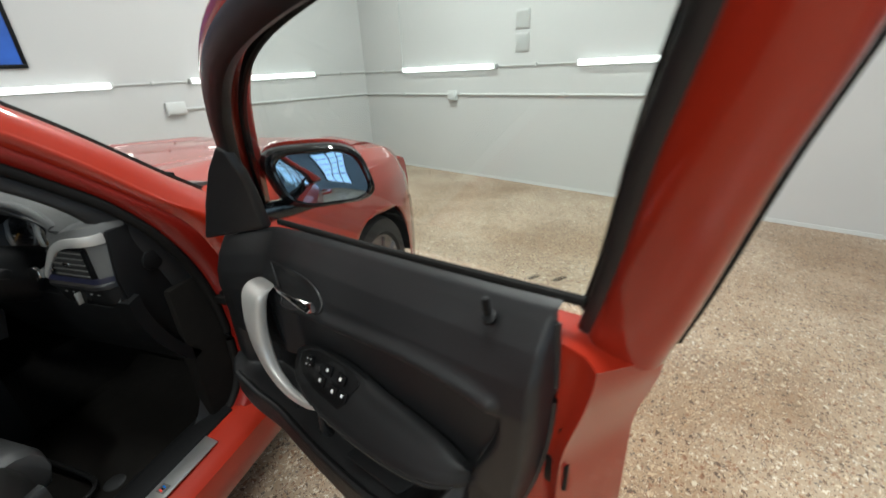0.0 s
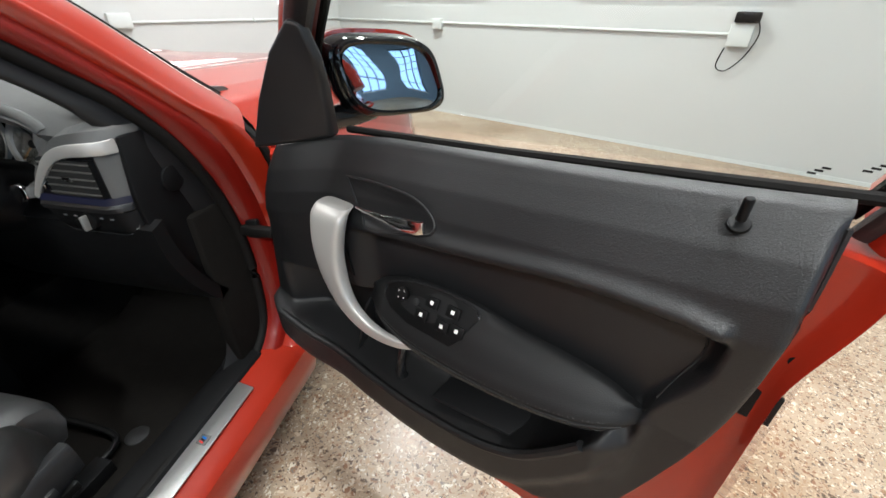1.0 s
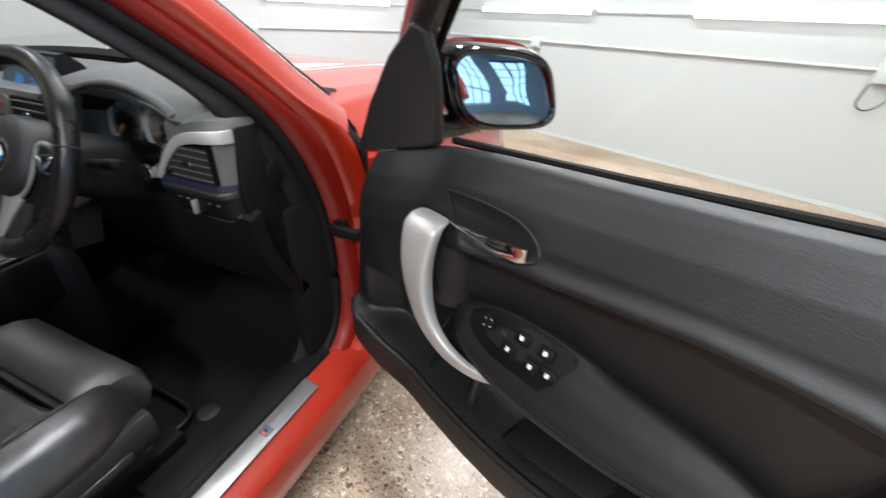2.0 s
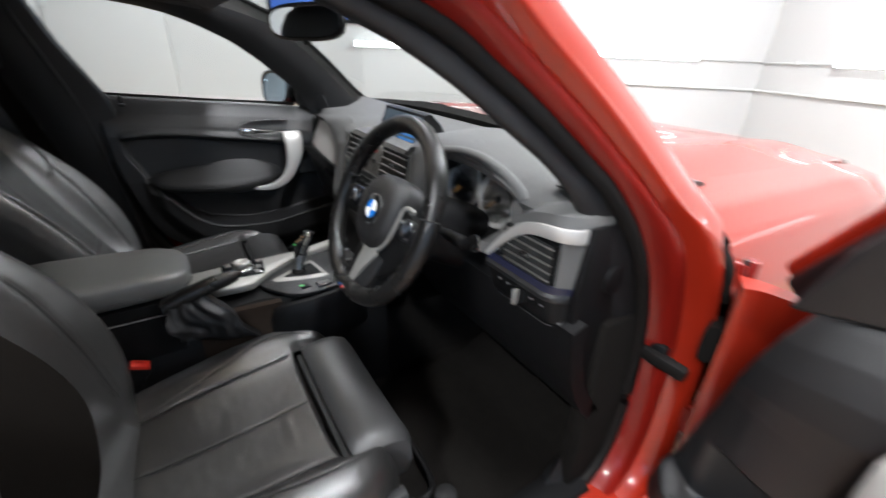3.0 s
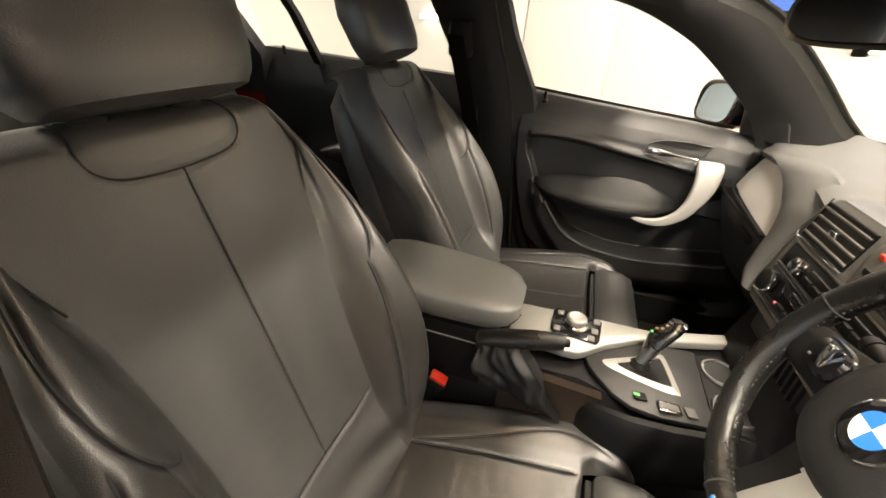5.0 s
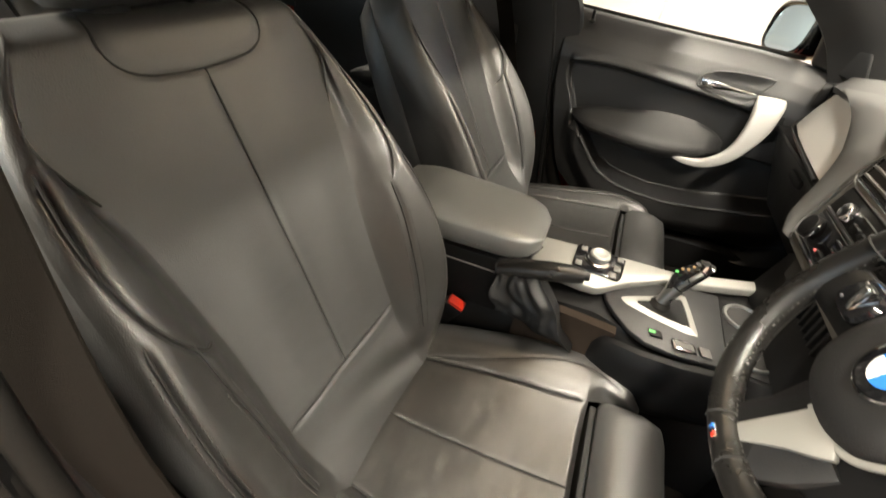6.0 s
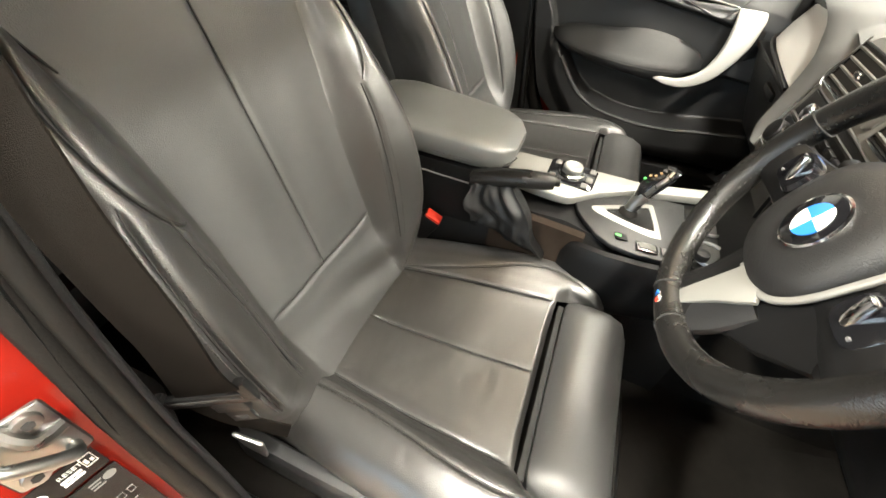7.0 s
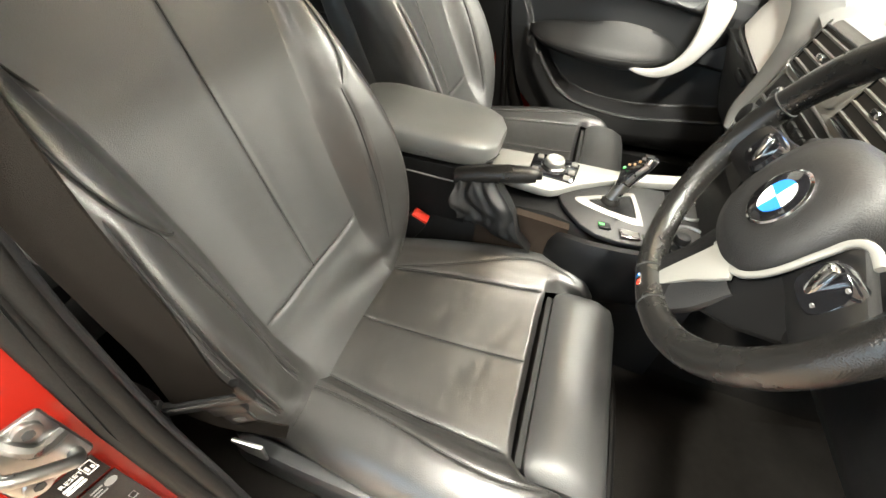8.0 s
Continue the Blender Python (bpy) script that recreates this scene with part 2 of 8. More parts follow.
def terrazzo_mat():
    """Ground concrete floor: tan cement with cut pebbles of many colours, stained in patches."""
    m = bpy.data.materials.new("terrazzo")
    m.use_nodes = True
    nt = m.node_tree
    N, L = nt.nodes, nt.links
    b = N["Principled BSDF"]
    tc = N.new("ShaderNodeTexCoord")

    def noise_tex(scale, detail=4):
        n = N.new("ShaderNodeTexNoise")
        n.inputs["Scale"].default_value, n.inputs["Detail"].default_value = scale, detail
        L.new(tc.outputs["Object"], n.inputs["Vector"])
        return n

    def colour_ramp(src, stops, interp="LINEAR"):
        r = N.new("ShaderNodeValToRGB")
        r.color_ramp.interpolation = interp
        while len(r.color_ramp.elements) < len(stops):
            r.color_ramp.elements.new(0.5)
        for e, (p, c) in zip(r.color_ramp.elements, stops):
            e.position, e.color = p, (*c, 1)
        L.new(src, r.inputs["Fac"])
        return r.outputs["Color"]

    def mix(fac, a, c, blend="MIX"):
        x = N.new("ShaderNodeMix")
        x.data_type, x.blend_type = "RGBA", blend
        if isinstance(fac, float):
            x.inputs["Factor"].default_value = fac
        else:
            L.new(fac, x.inputs["Factor"])
        L.new(a, x.inputs["A"])
        L.new(c, x.inputs["B"])
        return x.outputs["Result"]

    cement = colour_ramp(noise_tex(3.0, 8).outputs["Fac"], [(0.3, (0.29, 0.215, 0.15)), (0.7, (0.43, 0.34, 0.25))])
    warp = noise_tex(40)
    add = N.new("ShaderNodeMix")
    add.data_type, add.blend_type = "RGBA", "LINEAR_LIGHT"
    add.inputs["Factor"].default_value = 0.02
    L.new(tc.outputs["Object"], add.inputs["A"])
    L.new(warp.outputs["Color"], add.inputs["B"])
    base = cement
    for scale, keep in ((52.0, 0.30), (100.0, 0.28), (180.0, 0.25)):
        vo = N.new("ShaderNodeTexVoronoi")
        vo.inputs["Scale"].default_value = scale
        L.new(add.outputs["Result"], vo.inputs["Vector"])
        sep = N.new("ShaderNodeSeparateColor")
        L.new(vo.outputs["Color"], sep.inputs["Color"])
        tint = colour_ramp(sep.outputs["Red"], [(0.0, (0.10, 0.065, 0.045)), (0.22, (0.24, 0.13, 0.075)), (0.42, (0.36, 0.25, 0.16)), (0.62, (0.55, 0.45, 0.33)), (0.8, (0.62, 0.57, 0.48)), (0.93, (0.16, 0.13, 0.11))], "CONSTANT")
        inside = N.new("ShaderNodeMath")
        inside.operation = "LESS_THAN"
        inside.inputs[1].default_value = 0.42
        L.new(vo.outputs["Distance"], inside.inputs[0])
        picked = N.new("ShaderNodeMath")
        picked.operation = "LESS_THAN"
        picked.inputs[1].default_value = keep + 0.25
        L.new(sep.outputs["Green"], picked.inputs[0])
        both = N.new("ShaderNodeMath")
        both.operation = "MULTIPLY"
        L.new(inside.outputs[0], both.inputs[0])
        L.new(picked.outputs[0], both.inputs[1])
        base = mix(both.outputs[0], base, tint)
    stain = colour_ramp(noise_tex(0.9, 6).outputs["Fac"], [(0.38, (0.62, 0.52, 0.42)), (0.6, (1.0, 1.0, 1.0))])
    base = mix(0.75, base, stain, "MULTIPLY")
    L.new(base, b.inputs["Base Color"])
    mr = N.new("ShaderNodeMapRange")
    mr.inputs["To Min"].default_value, mr.inputs["To Max"].default_value = 0.22, 0.5
    L.new(noise_tex(2.5, 6).outputs["Fac"], mr.inputs["Value"])
    L.new(mr.outputs["Result"], b.inputs["Roughness"])
    return m


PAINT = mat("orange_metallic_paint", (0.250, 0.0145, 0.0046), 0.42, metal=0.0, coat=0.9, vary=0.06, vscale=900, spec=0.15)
# darker copy of PAINT: the door opening's shade is put into its colour
JAMB = mat("shaded_body_paint", (0.140, 0.0055, 0.0028), 0.42, metal=0.0, coat=0.3, vary=0.08, vscale=700, spec=0.2)
HIDE = leather("black_leather", (0.036, 0.0361, 0.0366), 0.45, 0.78)
ARMHIDE = leather("armrest_vinyl", (0.085, 0.086, 0.084), 0.42)
DIMPRINT = mat("dim_grey_print", (0.11, 0.11, 0.11), 0.6)
GRIP = leather("polished_rim_leather", (0.0075, 0.0072, 0.0069), 0.28, 0.36)
HIDE_WORN = leather("worn_black_leather", (0.021, 0.0204, 0.0200), 0.36, 0.90)
SOFT = mat("grained_black_plastic", (0.0105, 0.0107, 0.0115), 0.43, bump=0.3, scale=600, vary=0.2, rvary=0.07, spec=0.46)
ARMTRIM = mat("matt_black_armrest_skin", (0.0105, 0.0107, 0.0112), 0.50, bump=0.3, scale=700, vary=0.2, rvary=0.06, spec=0.28)
POCKET = mat("pocket_black_plastic", (0.0075, 0.0075, 0.008), 0.5, bump=0.4, scale=700, rvary=0.08, spec=0.4)
HARD = mat("hard_black_plastic", (0.005, 0.005, 0.0053), 0.46, bump=0.2, scale=1200, rvary=0.08, spec=0.16)
GREYTOP = mat("dark_grey_dash_skin", (0.074, 0.074, 0.073), 0.58, bump=0.4, scale=800, vary=0.1)
STACKGREY = mat("grey_stack_plastic", (0.085, 0.083, 0.078), 0.45, bump=0.2, scale=900, rvary=0.06)
GLOSS = mat("gloss_black", (0.006, 0.006, 0.007), 0.08, coat=0.5, rvary=0.03)
BROWNPILE = mat("brown_tunnel_carpet", (0.020, 0.0145, 0.011), 0.95, bump=0.8, scale=900, vary=0.3, vscale=60, spec=0.08)
RUBBER = mat("black_rubber", (0.0075, 0.007, 0.0066), 0.62, bump=0.2, scale=400, rvary=0.1, spec=0.09)
CARPET = mat("black_carpet", (0.0085, 0.0076, 0.0068), 0.95, bump=1.0, scale=900, vary=0.5, vscale=45, spec=0.05)
SATIN = mat("satin_aluminium", (0.46, 0.45, 0.43), 0.42, metal=0.45, bump=0.08, scale=1500, vary=0.05, rvary=0.05)
TRIMSILVER = mat("dull_silver_trim", (0.27, 0.265, 0.25), 0.45, metal=0.5, bump=0.08, scale=1500, vary=0.06, rvary=0.06)
CHROME = mat("chrome", (0.75, 0.75, 0.75), 0.1, metal=1.0, rvary=0.05)
PLATE = mat("brushed_sill_plate", (0.48, 0.48, 0.47), 0.36, metal=0.9, bump=0.15, scale=400, stretch=(30, 1, 30), rvary=0.08)
STEEL = mat("brushed_steel", (0.27, 0.27, 0.265), 0.34, metal=1.0, bump=0.1, scale=300, stretch=(1, 12, 12), rvary=0.08)
STITCH = mat("grey_black_thread", (0.035, 0.034, 0.032), 0.8)
# near-black for seams, and for the shade inside gaps, slots and holes
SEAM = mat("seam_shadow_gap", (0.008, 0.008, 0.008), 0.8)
WEBBING = mat("belt_webbing", (0.0055, 0.0046, 0.0038), 0.85, spec=0.04, bump=1.0, scale=60, stretch=(18, 18, 30), vary=0.2, vscale=40)
HEADLINER = mat("anthracite_headliner", (0.05, 0.05, 0.052), 0.95, bump=0.5, scale=900, vary=0.15)
WALLPAINT = mat("white_wall_paint", (0.49, 0.487, 0.479), 0.55, bump=0.3, scale=18, vary=0.05, vscale=1.2, rvary=0.12)
GREYMETAL = mat("painted_grey_metal", (0.55, 0.56, 0.55), 0.5, vary=0.1, bump=0.1, scale=60)
TYRE = mat("tyre_rubber", (0.018, 0.018, 0.018), 0.75, bump=0.4, scale=120, vary=0.2)
RIMGREY = mat("dark_grey_alloy", (0.16, 0.16, 0.165), 0.3, metal=0.9, rvary=0.05)
MIRROR = mat("mirror_glass", (0.82, 0.86, 0.9), 0.01, metal=1.0)
MIRROR_BLUE = mat("blue_tinted_mirror", (0.40, 0.50, 0.60), 0.03, metal=1.0, rvary=0.02, vscale=40)
EASTPAINT = mat("blue_grey_wall_paint", (0.16, 0.21, 0.28), 0.6, vary=0.3, vscale=2.0)
RED = mat("red_plastic", (0.65, 0.035, 0.02), 0.4, rvary=0.05)
WHITE = mat("white_print", (0.75, 0.75, 0.73), 0.6)
BLUE = mat("blue_enamel", (0.02, 0.16, 0.55), 0.2, coat=0.6)
GLASS = clear_glass("car_glass", (0.88, 0.93, 0.91))
DARKLENS = mat("smoked_lens", (0.01, 0.01, 0.012), 0.05, coat=1.0)
HEADLENS = mat("headlamp_lens", (0.42, 0.44, 0.46), 0.08, coat=1.0, vary=0.3, vscale=40)
TERRAZZO = terrazzo_mat()
TUBE_ON = glowing("lit_led_tube", (1.0, 0.97, 0.92), 7.0)
SKYGLOW = glowing("daylight_sky", (0.40, 0.66, 1.0), 2.2)
GREEN_ON = glowing("green_led", (0.1, 1.0, 0.15), 0.5, 0.05)
AMBER_ON = glowing("amber_led", (1.0, 0.5, 0.1), 0.2, 0.05)
LAMP_ON = glowing("warm_map_light", (1.0, 0.72, 0.42), 2.0)
SCREEN_ON = glowing("lit_screen", (0.12, 0.20, 0.27), 0.26, 0.02)
SCREEN_BLUE = glowing("lit_screen_blue", (0.05, 0.32, 0.85), 0.5, 0.02)
SCREEN_RED = glowing("lit_screen_red", (0.8, 0.1, 0.1), 0.6, 0.05)
BLUE_ON = glowing("blue_accent", (0.05, 0.08, 0.6), 0.04, 0.01)

# ---- the garage ----
# its own axes: x along the longer wall, y towards that wall, from their common corner


def room_part(name, bm, material, kind="structure", label="", category="", parent=None):
    ob = part(name, bm, material, parent)
    if parent is None:
        ob.matrix_basis = ROOM
        tagged(ob, label, category, "", kind)
    return ob


room_part("floor", sheet(lambda u, v: (-0.2 + u * (LONG + 0.4), -WIDE - 0.2 + v * (WIDE + 0.4), 0), 4, 4, (0, 0, -0.1)), TERRAZZO, label="polished tan terrazzo floor with brown, black and cream pebbles", category="floor")
room_part("wall_north", box((-0.2, 0, -0.02), (LONG + 0.2, 0.2, CEILING)), WALLPAINT, label="white painted plaster wall with surface conduit", category="wall")
room_part("wall_west", box((-0.2, -WIDE, -0.02), (0, 0, CEILING)), WALLPAINT, label="white painted plaster wall behind the poster", category="wall")
room_part("wall_south", box((-0.2, -WIDE - 0.2, -0.02), (LONG + 0.2, -WIDE, CEILING)), WALLPAINT, label="plain white painted wall", category="wall")
room_part("ceiling", box((-0.2, -WIDE - 0.2, CEILING), (LONG + 0.2, 0.2, CEILING + 0.2)), WALLPAINT, label="white painted ceiling", category="ceiling")

# east wall with tall window openings
SILL_Z, HEAD_Z, WIN_W = WINDOW_BOX
wall = bmesh.new()
box((LONG, -WIDE - 0.2, -0.02), (LONG + 0.25, 0.2, SILL_Z), bm=wall)
box((LONG, -WIDE - 0.2, HEAD_Z), (LONG + 0.25, 0.2, CEILING), bm=wall)
edge = 0.2
for w in WINDOWS + [WIDE + 0.2]:
    box((LONG, -w, SILL_Z), (LONG + 0.25, edge, HEAD_Z), bm=wall)
    edge = -w - WIN_W
room_part("wall_east", wall, EASTPAINT, label="blue-grey wall with a row of tall windows", category="wall")
for i, w in enumerate(WINDOWS):
    win = room_part(f"window_{i + 1}", box((LONG + 0.02, -w - WIN_W, SILL_Z), (LONG + 0.2, -w, SILL_Z + 0.04), 0.004), GREYMETAL, label="tall steel-framed daylight window", category="window")
    for k in range(4):
        y = -w - k * (WIN_W - 0.04) / 3
        room_part("mullion", box((LONG + 0.11, y - 0.04, SILL_Z + 0.04), (LONG + 0.16, y, HEAD_Z)), HARD, parent=win)
    for k in range(6):
        z = SILL_Z + 0.06 + k * (HEAD_Z - SILL_Z - 0.1) / 5
        room_part("glazing_bar", box((LONG + 0.12, -w - WIN_W, z), (LONG + 0.15, -w, z + 0.03)), HARD, parent=win)
room_part("backdrop", box((LONG + 2.4, -WIDE - 3, -0.5), (LONG + 2.5, 3, 5)), SKYGLOW, label="pale blue daylight sky outside the windows", category="sky")

# skirting line of old darker paint where the wall meets the ground
room_part("baseboard", box((0.0, -0.006, 0), (LONG, 0.0, 0.03)), GREYMETAL, label="thin scuffed strip along the wall foot", category="baseboard")


def wall_tube(at, length, along):
    """A bare LED tube in its batten, lit; along: 'x' on the long wall, 'y' on the west wall."""
    m = ROOM @ (pose(at[0], -0.0, at[1]) if along == "x" else pose(0.0, -at[0], at[1], 0, 0, -90) @ pose(0, 0, 0))
    if along == "y":
        m = ROOM @ pose(0, -at[0], at[1], 0, 0, 90) @ pose(-length, 0, 0)
    t = thing("tube_light", "lit white LED tube in a thin batten on the wall", "light", m, "wall tube lights")
    part("batten", box((0.0, -0.03, -0.02), (length, -0.001, 0.02), 0.003), GREYMETAL, t)
    part("tube", loft([ring((x, -0.045, 0), (0, 0.02, 0), (0, 0, 0.024), 12) for x in (0.02, length - 0.02)]), TUBE_ON, t, "glowing white tube")
    for x in (0.0, length - 0.02):
        part("end_cap", box((x, -0.066, -0.026), (x + 0.02, -0.002, 0.026), 0.003), GREYMETAL, t)


for u, n in ((0.81, 1.44), (3.15, 1.47), (5.6, 1.45)):
    wall_tube((u, 1.235), n, "x")
for v, n in ((0.84, 1.48), (2.97, 1.44), (7.0, 1.45)):
    wall_tube((v, 1.245), n, "y")

# ceiling battens, over the lamps
for lx, ly, watts in BATTENS:
    t = thing("ceiling_batten", "lit white LED batten under the ceiling", "light", pose(lx, ly, CEILING, 0, 0, -24.5), "ceiling battens")
    part("housing", box((-0.62, -0.07, -0.05), (0.62, 0.07, -0.001), 0.005), GREYMETAL, t)
    part("diffuser", box((-0.6, -0.06, -0.075), (0.6, 0.06, -0.05), 0.005), TUBE_ON, t, "glowing white diffuser")


def conduit(name, pts, r=0.011):
    c = thing(name, "thin white painted steel conduit on the wall", "conduit", ROOM)
    part("pipe", tube(pts, r, 8), GREYMETAL, c)
    a, b = V(pts[0]), V(pts[-1])
    steps = max(2, int((b - a).length / 1.1))
    for k in range(1, steps):
        p = a.lerp(b, k / steps)
        part("clip", box(p - V((0.015, 0.015, 0.017)), p + V((0.015, 0.015, 0.017)), 0.003), GREYMETAL, c)


conduit("conduit", [(0.02, -0.014, 0.95), (1.56, -0.014, 0.95)])
conduit("conduit", [(1.68, -0.014, 0.95), (4.38, -0.014, 0.95)])
conduit("conduit", [(0.014, -0.02, 0.955), (0.014, -2.42, 0.985)])
conduit("conduit", [(0.02, -0.014, 1.235), (0.80, -0.014, 1.235)], 0.006)
conduit("conduit", [(2.26, -0.014, 1.235), (3.14, -0.014, 1.235)], 0.006)
conduit("conduit", [(0.79, -0.014, 1.25), (0.79, -0.014, CEILING - 0.02)], 0.006)
conduit("conduit", [(0.014, -0.02, 1.24), (0.014, -0.83, 1.24)], 0.006)
conduit("conduit", [(0.014, -2.33, 1.245), (0.014, -2.96, 1.245)], 0.006)


def junction_box(lo, hi):
    j = thing("junction_box", "grey steel electrical junction box on the wall", "electrical box", ROOM, "wall boxes")
    part("case", box(lo, hi, 0.006), GREYMETAL, j)
    lo, hi = V(lo), V(hi)
    mid = (lo + hi) / 2
    if hi.x - lo.x > hi.y - lo.y:
        part("cover", box((lo.x + 0.01, lo.y - 0.006, lo.z + 0.01), (hi.x - 0.01, lo.y, hi.z - 0.01), 0.002), GREYMETAL, j)
        for sx in (lo.x + 0.02, hi.x - 0.02):
            part("screw", disc((sx, lo.y - 0.006, mid.z), (0, -1, 0), 0.004, 0.003, 8), CHROME, j)
    else:
        part("cover", box((hi.x, lo.y + 0.01, lo.z + 0.01), (hi.x + 0.006, hi.y - 0.01, hi.z - 0.01), 0.002), GREYMETAL, j)


junction_box((1.56, -0.055, 0.885), (1.68, -0.001, 0.99))
junction_box((0.001, -2.60, 0.94), (0.055, -2.42, 1.06))
outlet = thing("wall_outlet", "grey wall outlet box with a black plug and hanging cord", "outlet", ROOM)
part("case", box((4.38, -0.06, 0.87), (4.53, -0.001, 1.03), 0.008), GREYMETAL, outlet)
part("plug", box((4.39, -0.09, 1.03), (4.55, -0.01, 1.10), 0.012), HARD, outlet, "black plug-in transformer")
part("plug_nose", box((4.44, -0.11, 1.045), (4.50, -0.088, 1.09), 0.008), HARD, outlet)
part("cord", tube(spline([(4.54, -0.05, 1.05), (4.57, -0.05, 0.95), (4.52, -0.04, 0.80), (4.43, -0.03, 0.70), (4.36, -0.03, 0.73), (4.38, -0.04, 0.86)], 8), 0.005, 6), HARD, outlet, "thin black cord")
for z0 in (1.36, 1.57):
    v = thing("wall_vent", "white louvred vent grille high on the wall", "vent", ROOM, "wall vents")
    part("frame", box((2.46, -0.012, z0), (2.62, -0.001, z0 + 0.17), 0.003), WALLPAINT, v)
    for k in range(7):
        part("slat", box((2.475, -0.02, z0 + 0.015 + k * 0.021), (2.605, -0.012, z0 + 0.025 + k * 0.021)), GREYMETAL, v)

# big blue poster on the west wall
POSTER_INK = mat("blue_poster_print", (0.02, 0.09, 0.42), 0.35, vary=0.75, vscale=2.2)
POSTER_LIGHT = mat("light_blue_print", (0.12, 0.40, 0.72), 0.35, vary=0.4, vscale=5)
POSTER_DARK = mat("dark_blue_print", (0.012, 0.03, 0.13), 0.35, vary=0.4, vscale=5)
po = thing("poster", "large glossy deep-blue poster in a thin dark frame", "poster", ROOM)
part("print", box((0.002, -5.10, 1.44), (0.016, -3.51, 2.25)), POSTER_INK, po)
for lo, hi in (((0.002, -5.13, 1.41), (0.024, -3.48, 1.44)), ((0.002, -5.13, 2.25), (0.024, -3.48, 2.28)), ((0.002, -5.13, 1.44), (0.024, -5.10, 2.25)), ((0.002, -3.51, 1.44), (0.024, -3.48, 2.25))):
    part("frame", box(lo, hi, 0.003), HARD, po)
for k, (a, b, z, w) in enumerate(((-5.0, -4.2, 1.62, 0.05), (-4.5, -3.62, 1.72, 0.07), (-4.9, -4.05, 1.92, 0.10), (-4.3, -3.6, 2.06, 0.05))):
    part("shape", slab([V((0.0162, a + (b - a) * i / 10, z + 0.07 * math.sin(i * 0.55 + k))) for i in range(11)] + [V((0.0162, a + (b - a) * i / 10, z + w + 0.07 * math.sin(i * 0.55 + k + 0.5))) for i in range(10, -1, -1)], (0.002, 0, 0)), POSTER_LIGHT if k % 2 else POSTER_DARK, po)

# white double door in the west wall
for n, (a, b) in enumerate(((5.99, 6.92), (6.935, 7.86))):
    d = room_part(f"door_{n + 1}", box((0.001, -b, 0.01), (0.045, -a, 2.25), 0.004), WALLPAINT, label="flush white painted door leaf", category="door")
    if n == 0:
        part("door_handle", box((0.045, -b + 0.03, 1.42), (0.065, -b + 0.055, 1.50), 0.004), GREYMETAL, d)
    part("hinge", box((0.045, -b + 0.002, 1.7), (0.055, -b + 0.03, 1.8), 0.002), STEEL, d)
# ---- the car: x to its right, y ahead, steering wheel hub near y = 0 ----
CAR = thing("car", "orange-red five-door hatchback with its driver door wide open", "car")

# door aperture of the driver's side: the line between seal and painted jamb
JAMB_IN = [(0.585, -0.62, 1.325), (0.592, -0.40, 1.32), (0.603, -0.22, 1.295), (0.637, -0.04, 1.235), (0.66, 0.046, 1.18), (0.685, 0.11, 1.129), (0.710, 0.174, 1.072), (0.735, 0.225, 1.02), (0.755, 0.29, 0.93), (0.757, 0.352, 0.805), (0.757, 0.388, 0.66), (0.757, 0.392, 0.50), (0.757, 0.372, 0.40), (0.760, 0.31, 0.345), (0.762, 0.22, 0.338)]
JAMB_OUT = [(0.66, -0.60, 1.37), (0.665, -0.40, 1.37), (0.672, -0.22, 1.345), (0.690, -0.01, 1.275), (0.705, 0.10, 1.205), (0.735, 0.19, 1.13), (0.765, 0.262, 1.058), (0.790, 0.318, 1.0), (0.822, 0.40, 0.93), (0.832, 0.45, 0.80), (0.838, 0.468, 0.66), (0.842, 0.468, 0.50), (0.848, 0.445, 0.38), (0.855, 0.37, 0.315), (0.858, 0.26, 0.305)]


def strip(a, b, bulge, n=10, per=5, mirror=1, depth=None):
    """A curved band between two lines."""
    pa, pb = spline(a, per), spline(b, per)
    m = len(pa) - 1

    def f(u, v):
        i = min(m, round(v * m))
        p = pa[i].lerp(pb[i], u)
        k = math.sin(u * math.pi)
        q = p + V(bulge) * k
        return V((q.x * mirror, q.y, q.z))
    return sheet(f, n, m, depth)


